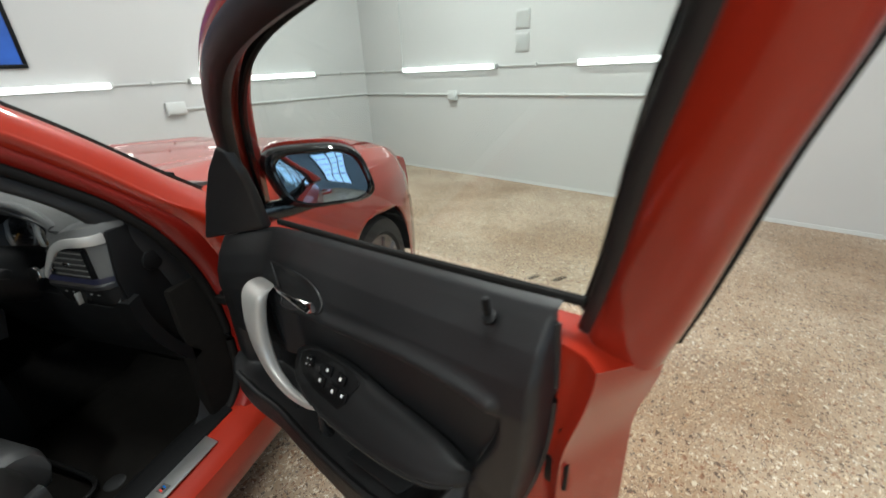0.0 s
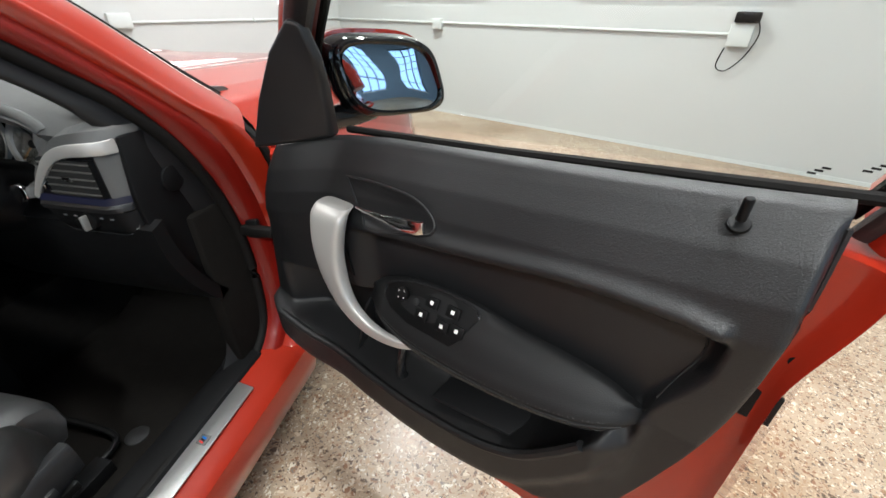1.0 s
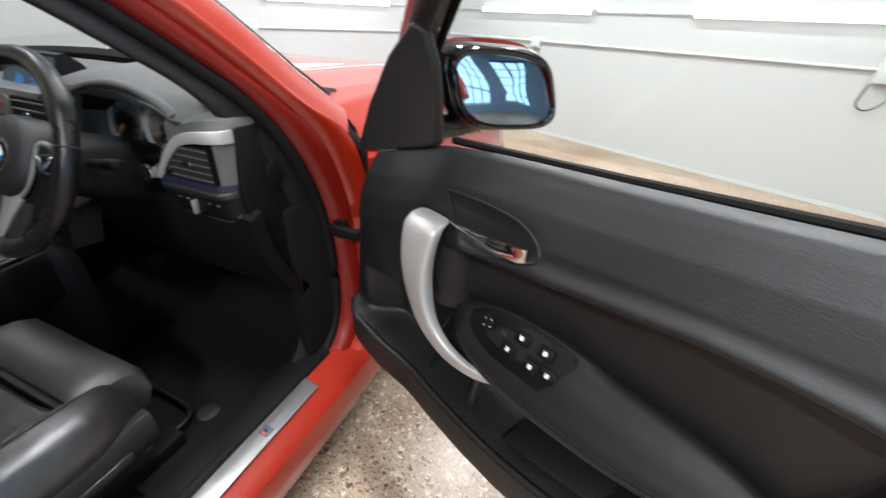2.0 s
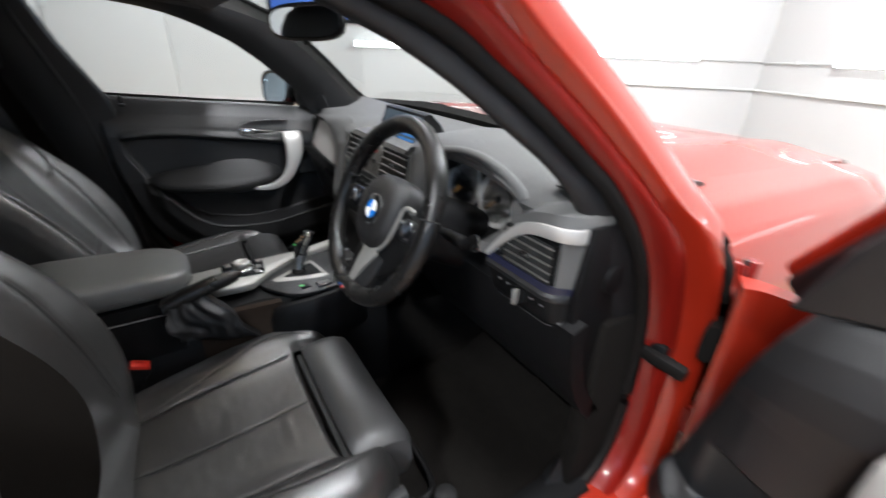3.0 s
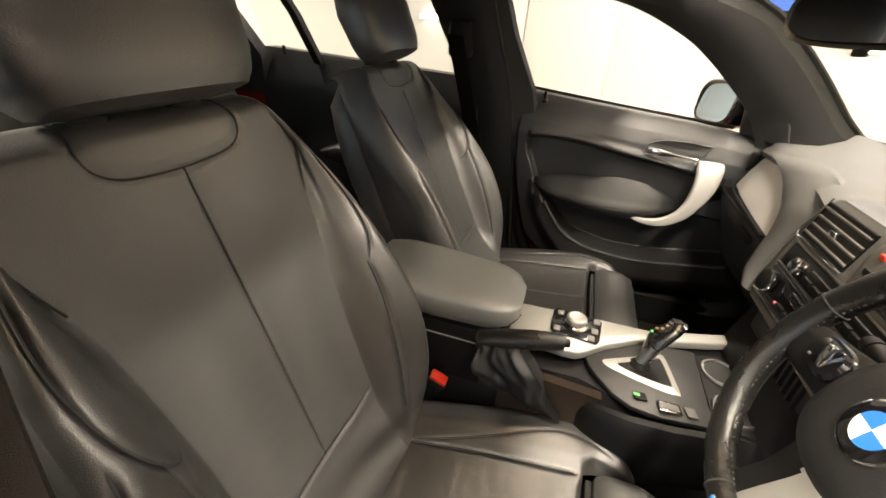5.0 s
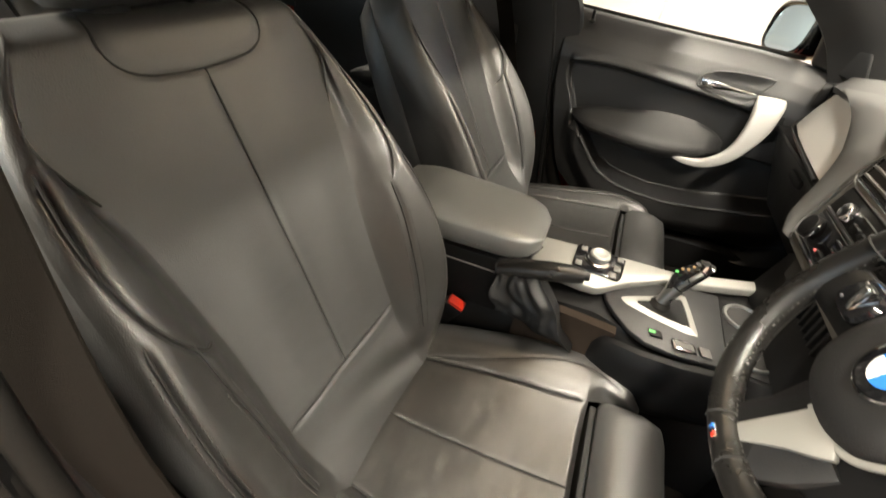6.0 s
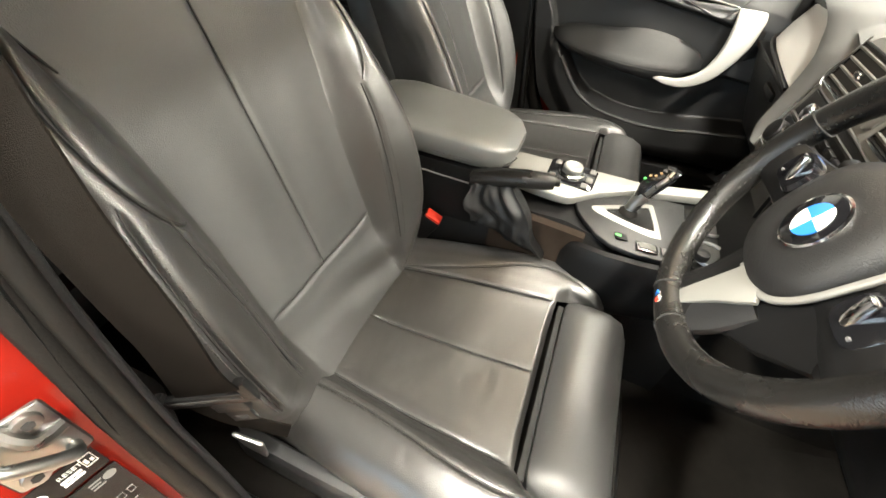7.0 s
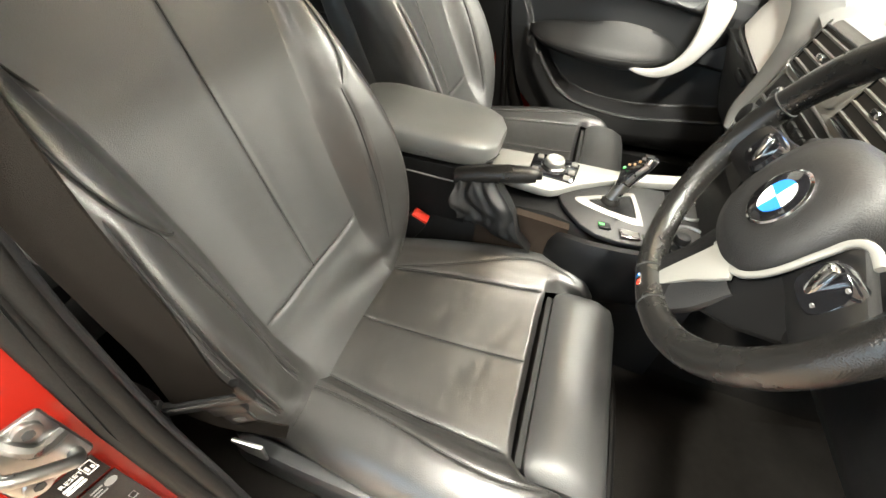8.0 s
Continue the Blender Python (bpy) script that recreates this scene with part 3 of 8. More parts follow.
def shell(side):
    o = side
    P = lambda x, y, z: V((o * x, y, z))
    # painted aperture of door and pillar, in two steps
    mid = [tuple(V(a).lerp(V(b), 0.45) + V((0.004, 0.006, 0.002))) for a, b in zip(JAMB_IN, JAMB_OUT)]
    part("door_jamb", strip(JAMB_IN, mid, (0.010, -0.006, 0.004), 6, 6, o), JAMB, CAR, "red door jamb in shaded body paint")
    part("pillar_skin", strip(mid, JAMB_OUT, (0.008, -0.004, 0.006), 6, 6, o), PAINT, CAR, "orange painted windscreen pillar and hinge post")
    # outer flank of the pillar to the windscreen
    top = JAMB_OUT[:9]
    screen_edge = [(0.60, -0.60, 1.40), (0.60, -0.40, 1.41), (0.60, -0.20, 1.39), (0.625, 0.06, 1.30), (0.64, 0.165, 1.235), (0.665, 0.255, 1.165), (0.690, 0.335, 1.095), (0.710, 0.395, 1.042), (0.725, 0.47, 0.985)]
    part("pillar_flank", strip(top, screen_edge, (0.012, 0.01, 0.008), 6, 6, o), PAINT, CAR)
    part("windscreen_gasket", tube(spline([P(*p) for p in screen_edge], 4), 0.008, 6), RUBBER, CAR)
    # rubber door seal and the pillar trim inside it
    part("door_seal", tube(spline([P(x - 0.006, y - 0.008, z - 0.004) for x, y, z in JAMB_IN] + [P(0.762, 0.0, 0.345), P(0.762, -0.35, 0.347)], 6), 0.013, 10), RUBBER, CAR, "soft black rubber door seal")
    inner = [(0.54, -0.62, 1.30), (0.545, -0.42, 1.295), (0.562, -0.25, 1.272), (0.60, -0.10, 1.215), (0.630, -0.015, 1.165), (0.655, 0.055, 1.112), (0.682, 0.125, 1.055), (0.700, 0.172, 1.0), (0.712, 0.215, 0.92), (0.716, 0.255, 0.80), (0.718, 0.275, 0.66), (0.718, 0.275, 0.50), (0.720, 0.26, 0.42), (0.722, 0.23, 0.37), (0.724, 0.20, 0.355)]
    part("pillar_trim", strip([(x - 0.012, y - 0.012, z - 0.006) for x, y, z in JAMB_IN], inner, (0.004, -0.012, -0.004), 6, 6, o), SOFT if o < 0 else POCKET, CAR, "dark grained windscreen pillar trim")
    screen_in = [(0.52, -0.62, 1.315), (0.52, -0.40, 1.32), (0.53, -0.2, 1.32), (0.575, 0.04, 1.265), (0.60, 0.14, 1.205), (0.63, 0.225, 1.14), (0.655, 0.30, 1.075), (0.672, 0.36, 1.02), (0.68, 0.42, 0.965), (0.69, 0.40, 0.80), (0.69, 0.42, 0.66), (0.69, 0.42, 0.50), (0.69, 0.40, 0.42), (0.69, 0.35, 0.37), (0.69, 0.30, 0.355)]
    part("windscreen_band", strip(screen_in[:9], [(x - 0.004, y - 0.004, z - 0.006) for x, y, z in screen_edge], (0, 0, 0), 3, 6, o), RUBBER, CAR)
    part("pillar_liner", strip(inner, screen_in, (-0.012, 0.0, -0.004), 6, 6, o), SOFT if o < 0 else POCKET, CAR)
    # sill: painted step, plate and carpeted edge
    prof = [(0.70, 0.25), (0.715, 0.335), (0.735, 0.347), (0.79, 0.347), (0.805, 0.338), (0.845, 0.332), (0.866, 0.315), (0.872, 0.27), (0.862, 0.21), (0.82, 0.17), (0.70, 0.17)]
    part("sill", loft([[P(x, y, z) for x, z in prof] for y in (0.40, 0.2, -0.2, -0.62, -1.1, -1.75)]), PAINT, CAR, "orange painted sill below the door")
    part("sill_trim", loft([[P(x, y, z) for x, z in ((0.69, 0.27), (0.70, 0.352), (0.725, 0.362), (0.772, 0.356), (0.778, 0.349), (0.74, 0.30))] for y in (0.30, 0.22, -0.25, -0.62)]), HARD, CAR)
    plate = part("sill_plate", slab([P(0.778, 0.20, 0.3485), P(0.822, 0.195, 0.3445), P(0.826, -0.46, 0.3445), P(0.782, -0.46, 0.3485)], (0, 0, 0.004), 0.0012), PLATE, CAR, "brushed metal sill plate with a small badge")
    part("plate_badge", slab([P(0.790, 0.055, 0.3522), P(0.812, 0.055, 0.3502), P(0.813, 0.032, 0.3502), P(0.791, 0.032, 0.3522)], (0, 0, 0.0015)), STEEL, plate)
    for k, m in enumerate((SCREEN_BLUE, BLUE, RED)):
        y = 0.050 - 0.005 * k
        part("badge_stripe", slab([P(0.796, y, 0.3535), P(0.806, y - 0.002, 0.3525), P(0.806, y - 0.006, 0.3525), P(0.796, y - 0.004, 0.3535)], (0, 0, 0.001)), (BLUE, HARD, RED)[k], plate)
    # cowl corner, wing and bonnet edge
    def wing(u, v):
        y = 0.44 + v * 1.50
        rise = lin(v, [(0, 1.0), (0.5, 0.965), (0.8, 0.905), (1, 0.835)])
        k = u
        x = lin(k, [(0, 0.70), (0.25, 0.765), (0.5, 0.815), (0.75, 0.85), (1.0, 0.862)]) + 0.02 * math.sin(v * 2.6) * k - 0.27 * max(0, v - 0.6) ** 2 * 3
        z = rise - lin(k, [(0, 0.0), (0.25, 0.018), (0.5, 0.07), (0.75, 0.17), (1.0, 0.30)])
        return P(x, y, z)
    part("front_wing", sheet(wing, 16, 30), PAINT, CAR, "orange front wing")
    def lower_wing(u, v):
        y = 0.46 + v * 1.50
        top_z = lin(v, [(0, 1.0), (0.5, 0.965), (0.8, 0.905), (1, 0.835)]) - 0.30
        cz = max(0.0, 0.37 ** 2 - (y - 1.22) ** 2)
        low = max(0.20, 0.32 + math.sqrt(cz) if cz > 0 else 0.20)
        return P(0.862 + 0.02 * math.sin(v * 2.6) - 0.27 * max(0, v - 0.6) ** 2 * 3 + 0.004 * math.sin(u * 3), y, top_z + (low - top_z) * u)
    part("front_wing_side", sheet(lower_wing, 10, 60), PAINT, CAR)
    part("wing_gap", tube([P(0.84, 0.47, 0.90), P(0.862, 0.468, 0.70), P(0.868, 0.465, 0.40)], 0.006, 6), SEAM, CAR)
    # black strip added for the shade in the gap between wing and post
    part("wing_gap_shade", tube(spline([P(0.728, 0.452, 1.000), P(0.758, 0.446, 0.955), P(0.795, 0.440, 0.918), P(0.826, 0.440, 0.885), P(0.838, 0.448, 0.82)], 5), [0.004 + 0.010 * math.sin(k / 20 * math.pi) for k in range(21)], 8, flat=1.0), RUBBER, CAR, "black strip for the shaded gap in the corner of the wing")
    part("wheel_arch", sheet(lambda u, v: P(0.62 + 0.245 * u, 1.22 + 0.365 * math.cos(math.pi * v), 0.32 + 0.365 * math.sin(math.pi * v)), 4, 24), RUBBER, CAR)
    # headlamp at the nose
    part("headlamp", loft([ring(P(0.66, 1.86 + 0.05 * k, 0.70), P(0.10 - 0.02 * k, -0.06, 0), (0, 0, 0.055 - 0.008 * k), 16, 2.6) for k in range(3)]), HEADLENS, CAR, "clear headlamp lens")
    # road wheel
    w = part("wheel", loft([ring((o * (0.68 + a), 1.22, 0.315), (0, r, 0), (0, 0, r), 40) for a, r in ((0.0, 0.24), (0.0, 0.30), (0.03, 0.315), (0.15, 0.315), (0.178, 0.30), (0.182, 0.24), (0.17, 0.225))]), TYRE, CAR, "black tyre on a dark alloy rim")
    part("rim", loft([ring((o * (0.68 + a), 1.22, 0.315), (0, r, 0), (0, 0, r), 40) for a, r in ((0.05, 0.05), (0.09, 0.20), (0.165, 0.228), (0.172, 0.222))]), RIMGREY, w)
    for k in range(10):
        a = 2 * math.pi * k / 10
        d = V((0, math.cos(a), math.sin(a)))
        part("spoke", tube([V((o * 0.835, 1.22, 0.315)) + d * 0.04, V((o * 0.85, 1.22, 0.315)) + d * 0.215], [0.022, 0.015], 8, up=(o, 0, 0)), RIMGREY, w)
    part("hub_cap", disc((o * 0.83, 1.22, 0.315), (o, 0, 0), 0.05, 0.018, 20, 0.004), RIMGREY, w)
    rear = part("wheel", loft([ring((o * (0.68 + a), -1.47, 0.315), (0, r, 0), (0, 0, r), 40) for a, r in ((0.0, 0.24), (0.0, 0.30), (0.03, 0.315), (0.15, 0.315), (0.178, 0.30), (0.182, 0.24), (0.17, 0.225))]), TYRE, CAR, "black tyre on a dark alloy rim")
    part("rim", loft([ring((o * (0.68 + a), -1.47, 0.315), (0, r, 0), (0, 0, r), 40) for a, r in ((0.05, 0.05), (0.09, 0.20), (0.165, 0.228), (0.172, 0.222))]), RIMGREY, rear)
    for k in range(10):
        a = 2 * math.pi * k / 10
        d = V((0, math.cos(a), math.sin(a)))
        part("spoke", tube([V((o * 0.835, -1.47, 0.315)) + d * 0.04, V((o * 0.85, -1.47, 0.315)) + d * 0.215], [0.022, 0.015], 8, up=(o, 0, 0)), RIMGREY, rear)
    part("rear_wheel_arch", sheet(lambda u, v: P(0.62 + 0.245 * u, -1.47 + 0.36 * math.cos(math.pi * v), 0.32 + 0.36 * math.sin(math.pi * v)), 4, 24), RUBBER, CAR)
    part("brake_disc", disc((o * 0.76, 1.22, 0.315), (o, 0, 0), 0.15, 0.02, 28), STEEL, w)
    # rear quarter, B-pillar, roof rail
    def flank(u, v):
        y = -0.60 - v * 1.72
        x = lin(u, [(0, 0.78), (0.3, 0.86), (0.7, 0.875), (1, 0.85)]) - 0.09 * v ** 3
        arch = max(0.0, 0.36 ** 2 - (y + 1.47) ** 2)
        low = max(0.27, 0.32 + math.sqrt(arch)) if arch > 0 else 0.27
        return P(x, y, 1.03 + 0.04 * v + (low - 1.03 - 0.04 * v) * u)
    part("rear_flank", sheet(flank, 12, 60), PAINT, CAR, "orange rear door and quarter panel")
    part("rear_door_gap", tube([P(0.872, -1.28, 0.40), P(0.877, -1.26, 0.7), P(0.80, -1.22, 1.03)], 0.004, 6), SEAM, CAR)
    part("rear_handle", tube(spline([P(0.872, -1.02, 0.87), P(0.895, -1.05, 0.872), P(0.895, -1.16, 0.874), P(0.872, -1.19, 0.874)], 5), 0.012, 8), PAINT, CAR)
    part("tail_lamp", loft([ring(P(0.70, -2.30 - 0.02 * k, 0.88), P(0.085 - 0.015 * k, 0.05, 0), (0, 0, 0.075 - 0.01 * k), 16, 3) for k in range(3)]), RED, CAR, "red tail lamp lens")
    part("quarter_pillar", loft([[P(x, y, z), P(x - 0.05, y, z), P(x - 0.05, y - w, z), P(x, y - w, z)] for x, y, z, w in ((0.782, -1.66, 1.05, 0.64), (0.70, -1.66, 1.20, 0.46), (0.632, -1.66, 1.36, 0.28))]), PAINT, CAR)
    part("b_pillar_jamb", loft([[P(x + dx, y + dy, z) for dx, dy in ((0, 0), (0.085, -0.02), (0.085, -0.12), (0.0, -0.12))] for x, y, z in ((0.752, -0.47, 0.33), (0.755, -0.50, 0.5), (0.752, -0.52, 0.78), (0.735, -0.545, 1.0), (0.66, -0.60, 1.22), (0.59, -0.64, 1.34))]), JAMB, CAR, "red door post in shaded body paint")
    post_line = [(0.762, -0.35, 0.347), (0.760, -0.42, 0.36), (0.752, -0.455, 0.43), (0.748, -0.475, 0.6), (0.744, -0.50, 0.8), (0.722, -0.53, 1.0), (0.655, -0.585, 1.2), (0.60, -0.61, 1.31), (0.585, -0.60, 1.325)]
    part("b_pillar_seal", tube(spline([P(x - 0.001, y - 0.004, z) for x, y, z in post_line], 6), 0.010, 10), RUBBER, CAR, "two-lipped black rubber seal on the door post")
    part("seal_lip", tube(spline([P(x - 0.014, y + 0.004, z) for x, y, z in post_line], 6), 0.0075, 10), RUBBER, CAR)
    part("seal_lip", tube(spline([P(x - 0.024, y - 0.004, z) for x, y, z in post_line[2:8]], 6), 0.006, 10), SOFT, CAR)
    if o < 0:
        part("shut_seal", tube(spline([P(0.752, 0.38, 0.42), P(0.752, 0.20, 0.365), P(0.752, -0.10, 0.36), P(0.752, -0.35, 0.40), P(0.752, -0.43, 0.50), P(0.750, -0.455, 0.66), P(0.744, -0.478, 0.84), P(0.735, -0.50, 1.0)], 6), 0.024, 10), RUBBER, CAR, "black rubber seal round the shut door")
        part("sill_cover", loft([[P(x, y, z) for x, z in ((0.69, 0.28), (0.70, 0.372), (0.725, 0.384), (0.765, 0.384), (0.77, 0.30))] for y in (0.42, 0.2, -0.2, -0.62)]), HARD, CAR)
    fore = 0.0 if o > 0 else 0.072
    bsec = lambda x, y, z, w, d: [q for q in [P(x, y + fore, z), P(x - d * 0.5, y - 0.01 + fore, z), P(x - d, y - w * 0.35 + fore * 0.5, z), P(x - d, y - w * 0.8, z), P(x - d * 0.5, y - w, z), P(x, y - w, z)]]
    pillar = part("b_pillar_trim", loft([bsec(*r) for r in ((0.756, -0.475, 0.35, 0.19, 0.012), (0.756, -0.480, 0.45, 0.18, 0.012), (0.756, -0.485, 0.6, 0.17, 0.014), (0.750, -0.495, 0.8, 0.165, 0.030), (0.728, -0.515, 0.97, 0.17, 0.030), (0.718, -0.53, 1.03, 0.17, 0.032), (0.665, -0.60, 1.18, 0.17, 0.035), (0.612, -0.635, 1.29, 0.18, 0.035), (0.590, -0.65, 1.33, 0.19, 0.035))], closed=True), SOFT if o < 0 else HARD, CAR, "dark centre pillar trim")
    part("belt_guide", box(P(0.60, -0.69, 1.16) - V((0.03, 0.035, 0.05)), P(0.60, -0.69, 1.16) + V((0.03, 0.035, 0.05)), 0.012), HARD, pillar)
    # C-pillar and rear window frames
    part("c_pillar_trim", loft([[P(x, y, z), P(x - 0.05, y - 0.01, z), P(x - 0.05, y - w, z), P(x, y - w, z)] for x, y, z, w in ((0.74, -1.50, 0.9, 0.5), (0.72, -1.48, 1.04, 0.5), (0.66, -1.55, 1.18, 0.42), (0.58, -1.62, 1.33, 0.4))]), SOFT, CAR)
    part("rear_window_bar", loft([[P(x, y, z), P(x - 0.03, y, z), P(x - 0.03, y - 0.03, z), P(x, y - 0.03, z)] for x, y, z in ((0.73, -1.25, 1.03), (0.67, -1.30, 1.19), (0.60, -1.36, 1.33))]), HARD, CAR)
    # rear door trim inside
    rd = part("rear_door_trim", sheet(lambda u, v: P(lin(v, [(0, 0.70), (0.35, 0.665), (0.6, 0.70), (0.85, 0.69), (1, 0.735)]), -0.64 - 0.88 * u, 0.36 + (0.68 + 0.03 * u) * v), 10, 24, P(0.06, 0, 0)), SOFT, CAR, "black rear door trim")
    part("rear_armrest", loft([ring(P(0.66, -0.75 - 0.06 * k, 0.72), P(0.045, 0, 0), (0, 0, 0.04 if 0 < k < 8 else 0.015), 12, 2.6) for k in range(9)]), SOFT, rd)
    part("rear_lever", tube([P(0.675, -0.72, 0.88), P(0.668, -0.80, 0.885)], 0.012, 8), CHROME, rd)
    part("rear_lock_pin", disc(P(0.715, -1.42, 1.05), (0, 0, 1), 0.007, 0.03, 10, 0.003), HARD, rd)
    part("roof_rail_liner", loft([[P(x, y, z), P(x - 0.06, y, z + 0.012), P(x - 0.06, y, z + 0.05), P(x + 0.03, y, z + 0.05)] for x, y, z in ((0.555, -0.15, 1.285), (0.548, -0.40, 1.305), (0.545, -0.8, 1.312), (0.545, -1.3, 1.305), (0.54, -1.8, 1.28))]), HEADLINER, CAR)
    glass = part("rear_side_glass", sheet(lambda u, v: P(0.738 - 0.135 * v, -0.70 - 0.80 * u, 1.03 + 0.29 * v), 6, 6), GLASS, CAR)
    glass.visible_shadow = False


shell(1)
shell(-1)


# roof, bonnet, windscreen, floor
def roof(u, v):
    x = -0.64 + 1.28 * u
    y = -0.16 - 1.85 * v
    return V((x, y, 1.425 - 0.055 * (abs(x) / 0.64) ** 3 - 0.05 * max(0, v - 0.6) ** 2 * 3 - 0.035 * max(0, 0.15 - v) / 0.15))


part("roof", sheet(roof, 16, 16, (0, 0, -0.012)), PAINT, CAR, "orange painted roof")
part("headliner", sheet(lambda u, v: V((-0.56 + 1.12 * u, -0.20 - 1.78 * v, 1.365 - 0.05 * abs(2 * u - 1) ** 3 - 0.06 * max(0, v - 0.6) ** 2 * 3 - 0.02 * max(0, 0.1 - v) / 0.1)), 16, 16), HEADLINER, CAR, "anthracite cloth headliner")


def bonnet(u, v):
    y = 0.56 + 1.36 * v - 0.062 * (2 * u - 1) ** 4 * (1 - v) ** 6
    x = (-0.70 + 1.40 * u) * (1 - 0.10 * v * v)
    ax = abs(2 * u - 1)
    z = lin(v, [(0, 0.985), (0.4, 0.964), (0.75, 0.925), (1, 0.83)]) + 0.022 * (1 - ax ** 3) + 0.012 * ramp(ax, [(0.55, 0), (0.68, 1)]) * (1 - ramp(ax, [(0.7, 0), (0.95, 1)])) 
    return V((x, y, z))


part("bonnet", sheet(bonnet, 40, 30, (0, 0, -0.02)), PAINT, CAR, "orange bonnet with two soft ridges")
part("front_bumper", loft([ring((x, 1.94 - 0.25 * abs(x) ** 2.2, 0.52), (0, 0.10, 0), (0, 0, 0.31 - 0.10 * abs(x) ** 4), 16, 3) for x in (-0.755, -0.74, -0.70, -0.6, -0.3, 0, 0.3, 0.6, 0.70, 0.74, 0.755)]), PAINT, CAR)
part("cowl", sheet(lambda u, v: V((-0.64 + 1.28 * u, 0.46 + 0.13 * v - 0.05 * (2 * u - 1) ** 2, 0.975 - 0.02 * math.sin(v * 3.14))), 20, 4, (0, 0, -0.03)), RUBBER, CAR, "black plastic cowl under the windscreen")
for sx in (-0.50, 0.08):
    wp = part("wiper_arm", tube(spline([(sx, 0.58, 1.003), (sx + 0.18, 0.555, 1.016), (sx + 0.42, 0.53, 1.024)], 5), [0.008] * 6 + [0.005] * 5, 8, flat=0.6), HARD, CAR, "black wiper arm")
    part("wiper_blade", tube([(sx + 0.08, 0.545, 1.018), (sx + 0.3, 0.525, 1.028), (sx + 0.52, 0.50, 1.018)], 0.005, 6), RUBBER, wp)


def screen(u, v):
    x = (2 * u - 1) * (0.72 - 0.12 * v)
    bow = (1 - (2 * u - 1) ** 2)
    return V((x, 0.47 - 0.66 * v + 0.07 * bow, 0.99 + 0.395 * v + 0.015 * bow))


ws = part("windscreen", sheet(screen, 20, 12), GLASS, CAR, "clear laminated windscreen")
ws.visible_shadow = False
rw = part("tailgate_glass", sheet(lambda u, v: V(((2 * u - 1) * (0.58 - 0.08 * v), -2.22 + 0.38 * v, 1.05 + 0.27 * v)), 8, 6), GLASS, CAR)
rw.visible_shadow = False
part("tailgate", box((-0.76, -2.34, 0.45), (0.76, -2.22, 1.06), 0.04, 3), PAINT, CAR)
part("tailgate_trim", box((-0.74, -2.218, 0.46), (0.74, -2.205, 1.05), 0.005), HARD, CAR)
part("rear_bumper", loft([ring((x, -2.30 + 0.12 * abs(x) ** 2.5, 0.42), (0, 0.12, 0), (0, 0, 0.20), 16, 3) for x in (-0.82, -0.6, -0.3, 0, 0.3, 0.6, 0.82)]), PAINT, CAR)
part("roof_spoiler", box((-0.56, -2.06, 1.345), (0.56, -1.92, 1.375), 0.01), PAINT, CAR)
part("parcel_shelf", box((-0.56, -2.20, 0.88), (0.56, -1.62, 0.90), 0.006), CARPET, CAR)
part("scuttle_band", loft([[V((x, y, z)) for y, z in ((0.50 + 0.04 * b, 0.99 + 0.012 * b), (0.445 + 0.03 * b, 1.006 + 0.034 * b), (0.425 + 0.03 * b, 1.0 + 0.024 * b), (0.50, 0.94))] for x, b in [(0.69 * k / 6, 1 - (k / 6) ** 2) for k in range(-6, 7)]]), RUBBER, CAR)

floor_bm = sheet(lambda u, v: V((-0.72 + 1.44 * u, 0.72 - 2.9 * v, 0.262 + 0.14 * max(0, 1 - v / 0.09) ** 1.5 + 0.012 * noise.noise(V((u * 7, v * 9, 0.3))) + (0.20 * (1 - ramp(abs(u - 0.5) * 1.44, [(0.11, 0), (0.15, 1)])) if v < 0.66 else 0.10))), 60, 60, (0, 0, -0.03))
part("cabin_floor", floor_bm, CARPET, CAR, "black carpeted cabin floor and tunnel")
part("firewall", sheet(lambda u, v: V((-0.72 + 1.44 * u, 0.72, 0.3 + 0.60 * v)), 2, 2, (0, 0.03, 0)), CARPET, CAR)
for o in (-1, 1):
    part("kick_panel", box((o * 0.73 - 0.02, 0.26, 0.26), (o * 0.73 + 0.02, 0.72, 0.78), 0.01), CARPET, CAR)
part("sill_clip", box((0.700, 0.345, 0.425), (0.722, 0.365, 0.45), 0.003), CHROME, CAR)
# door check strap and hinges
strap = part("check_strap", box((0.745, 0.37, 0.678), (0.845, 0.392, 0.702), 0.004), RUBBER, CAR, "black door check strap")
part("strap_mount", box((0.765, 0.385, 0.665), (0.80, 0.40, 0.715), 0.004), HARD, strap)
part("cable_boot", loft([ring((0.833 + 0.004 * k, 0.470 - 0.012 * k, 0.745), (0.014 - 0.001 * (k % 2), 0.006, 0), (0, 0, 0.038 - 0.003 * (k % 2)), 16, 3) for k in range(5)]), RUBBER, CAR, "ribbed black cable boot between post and door")
for z in (0.50, 0.83):
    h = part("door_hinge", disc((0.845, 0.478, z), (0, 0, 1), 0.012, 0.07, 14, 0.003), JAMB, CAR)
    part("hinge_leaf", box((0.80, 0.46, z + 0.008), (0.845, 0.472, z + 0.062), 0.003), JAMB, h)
# striker on the front face of the driver's door post
def post(x, z, h=0.0):
    """A point on the post's front face at x and height z, lifted off it by h."""
    return V((x, -0.515 - (x - 0.752) * 0.235 - (z - 0.78) * 0.0925, z)) + V((0.229, 0.969, 0.09)) * h


def on_post(x0, x1, z0, z1, h0, h1, bevel=0.0):
    return slab([post(x0, z0, h0), post(x1, z0, h0), post(x1, z1, h0), post(x0, z1, h0)], V((0.229, 0.969, 0.09)) * (h1 - h0), bevel)


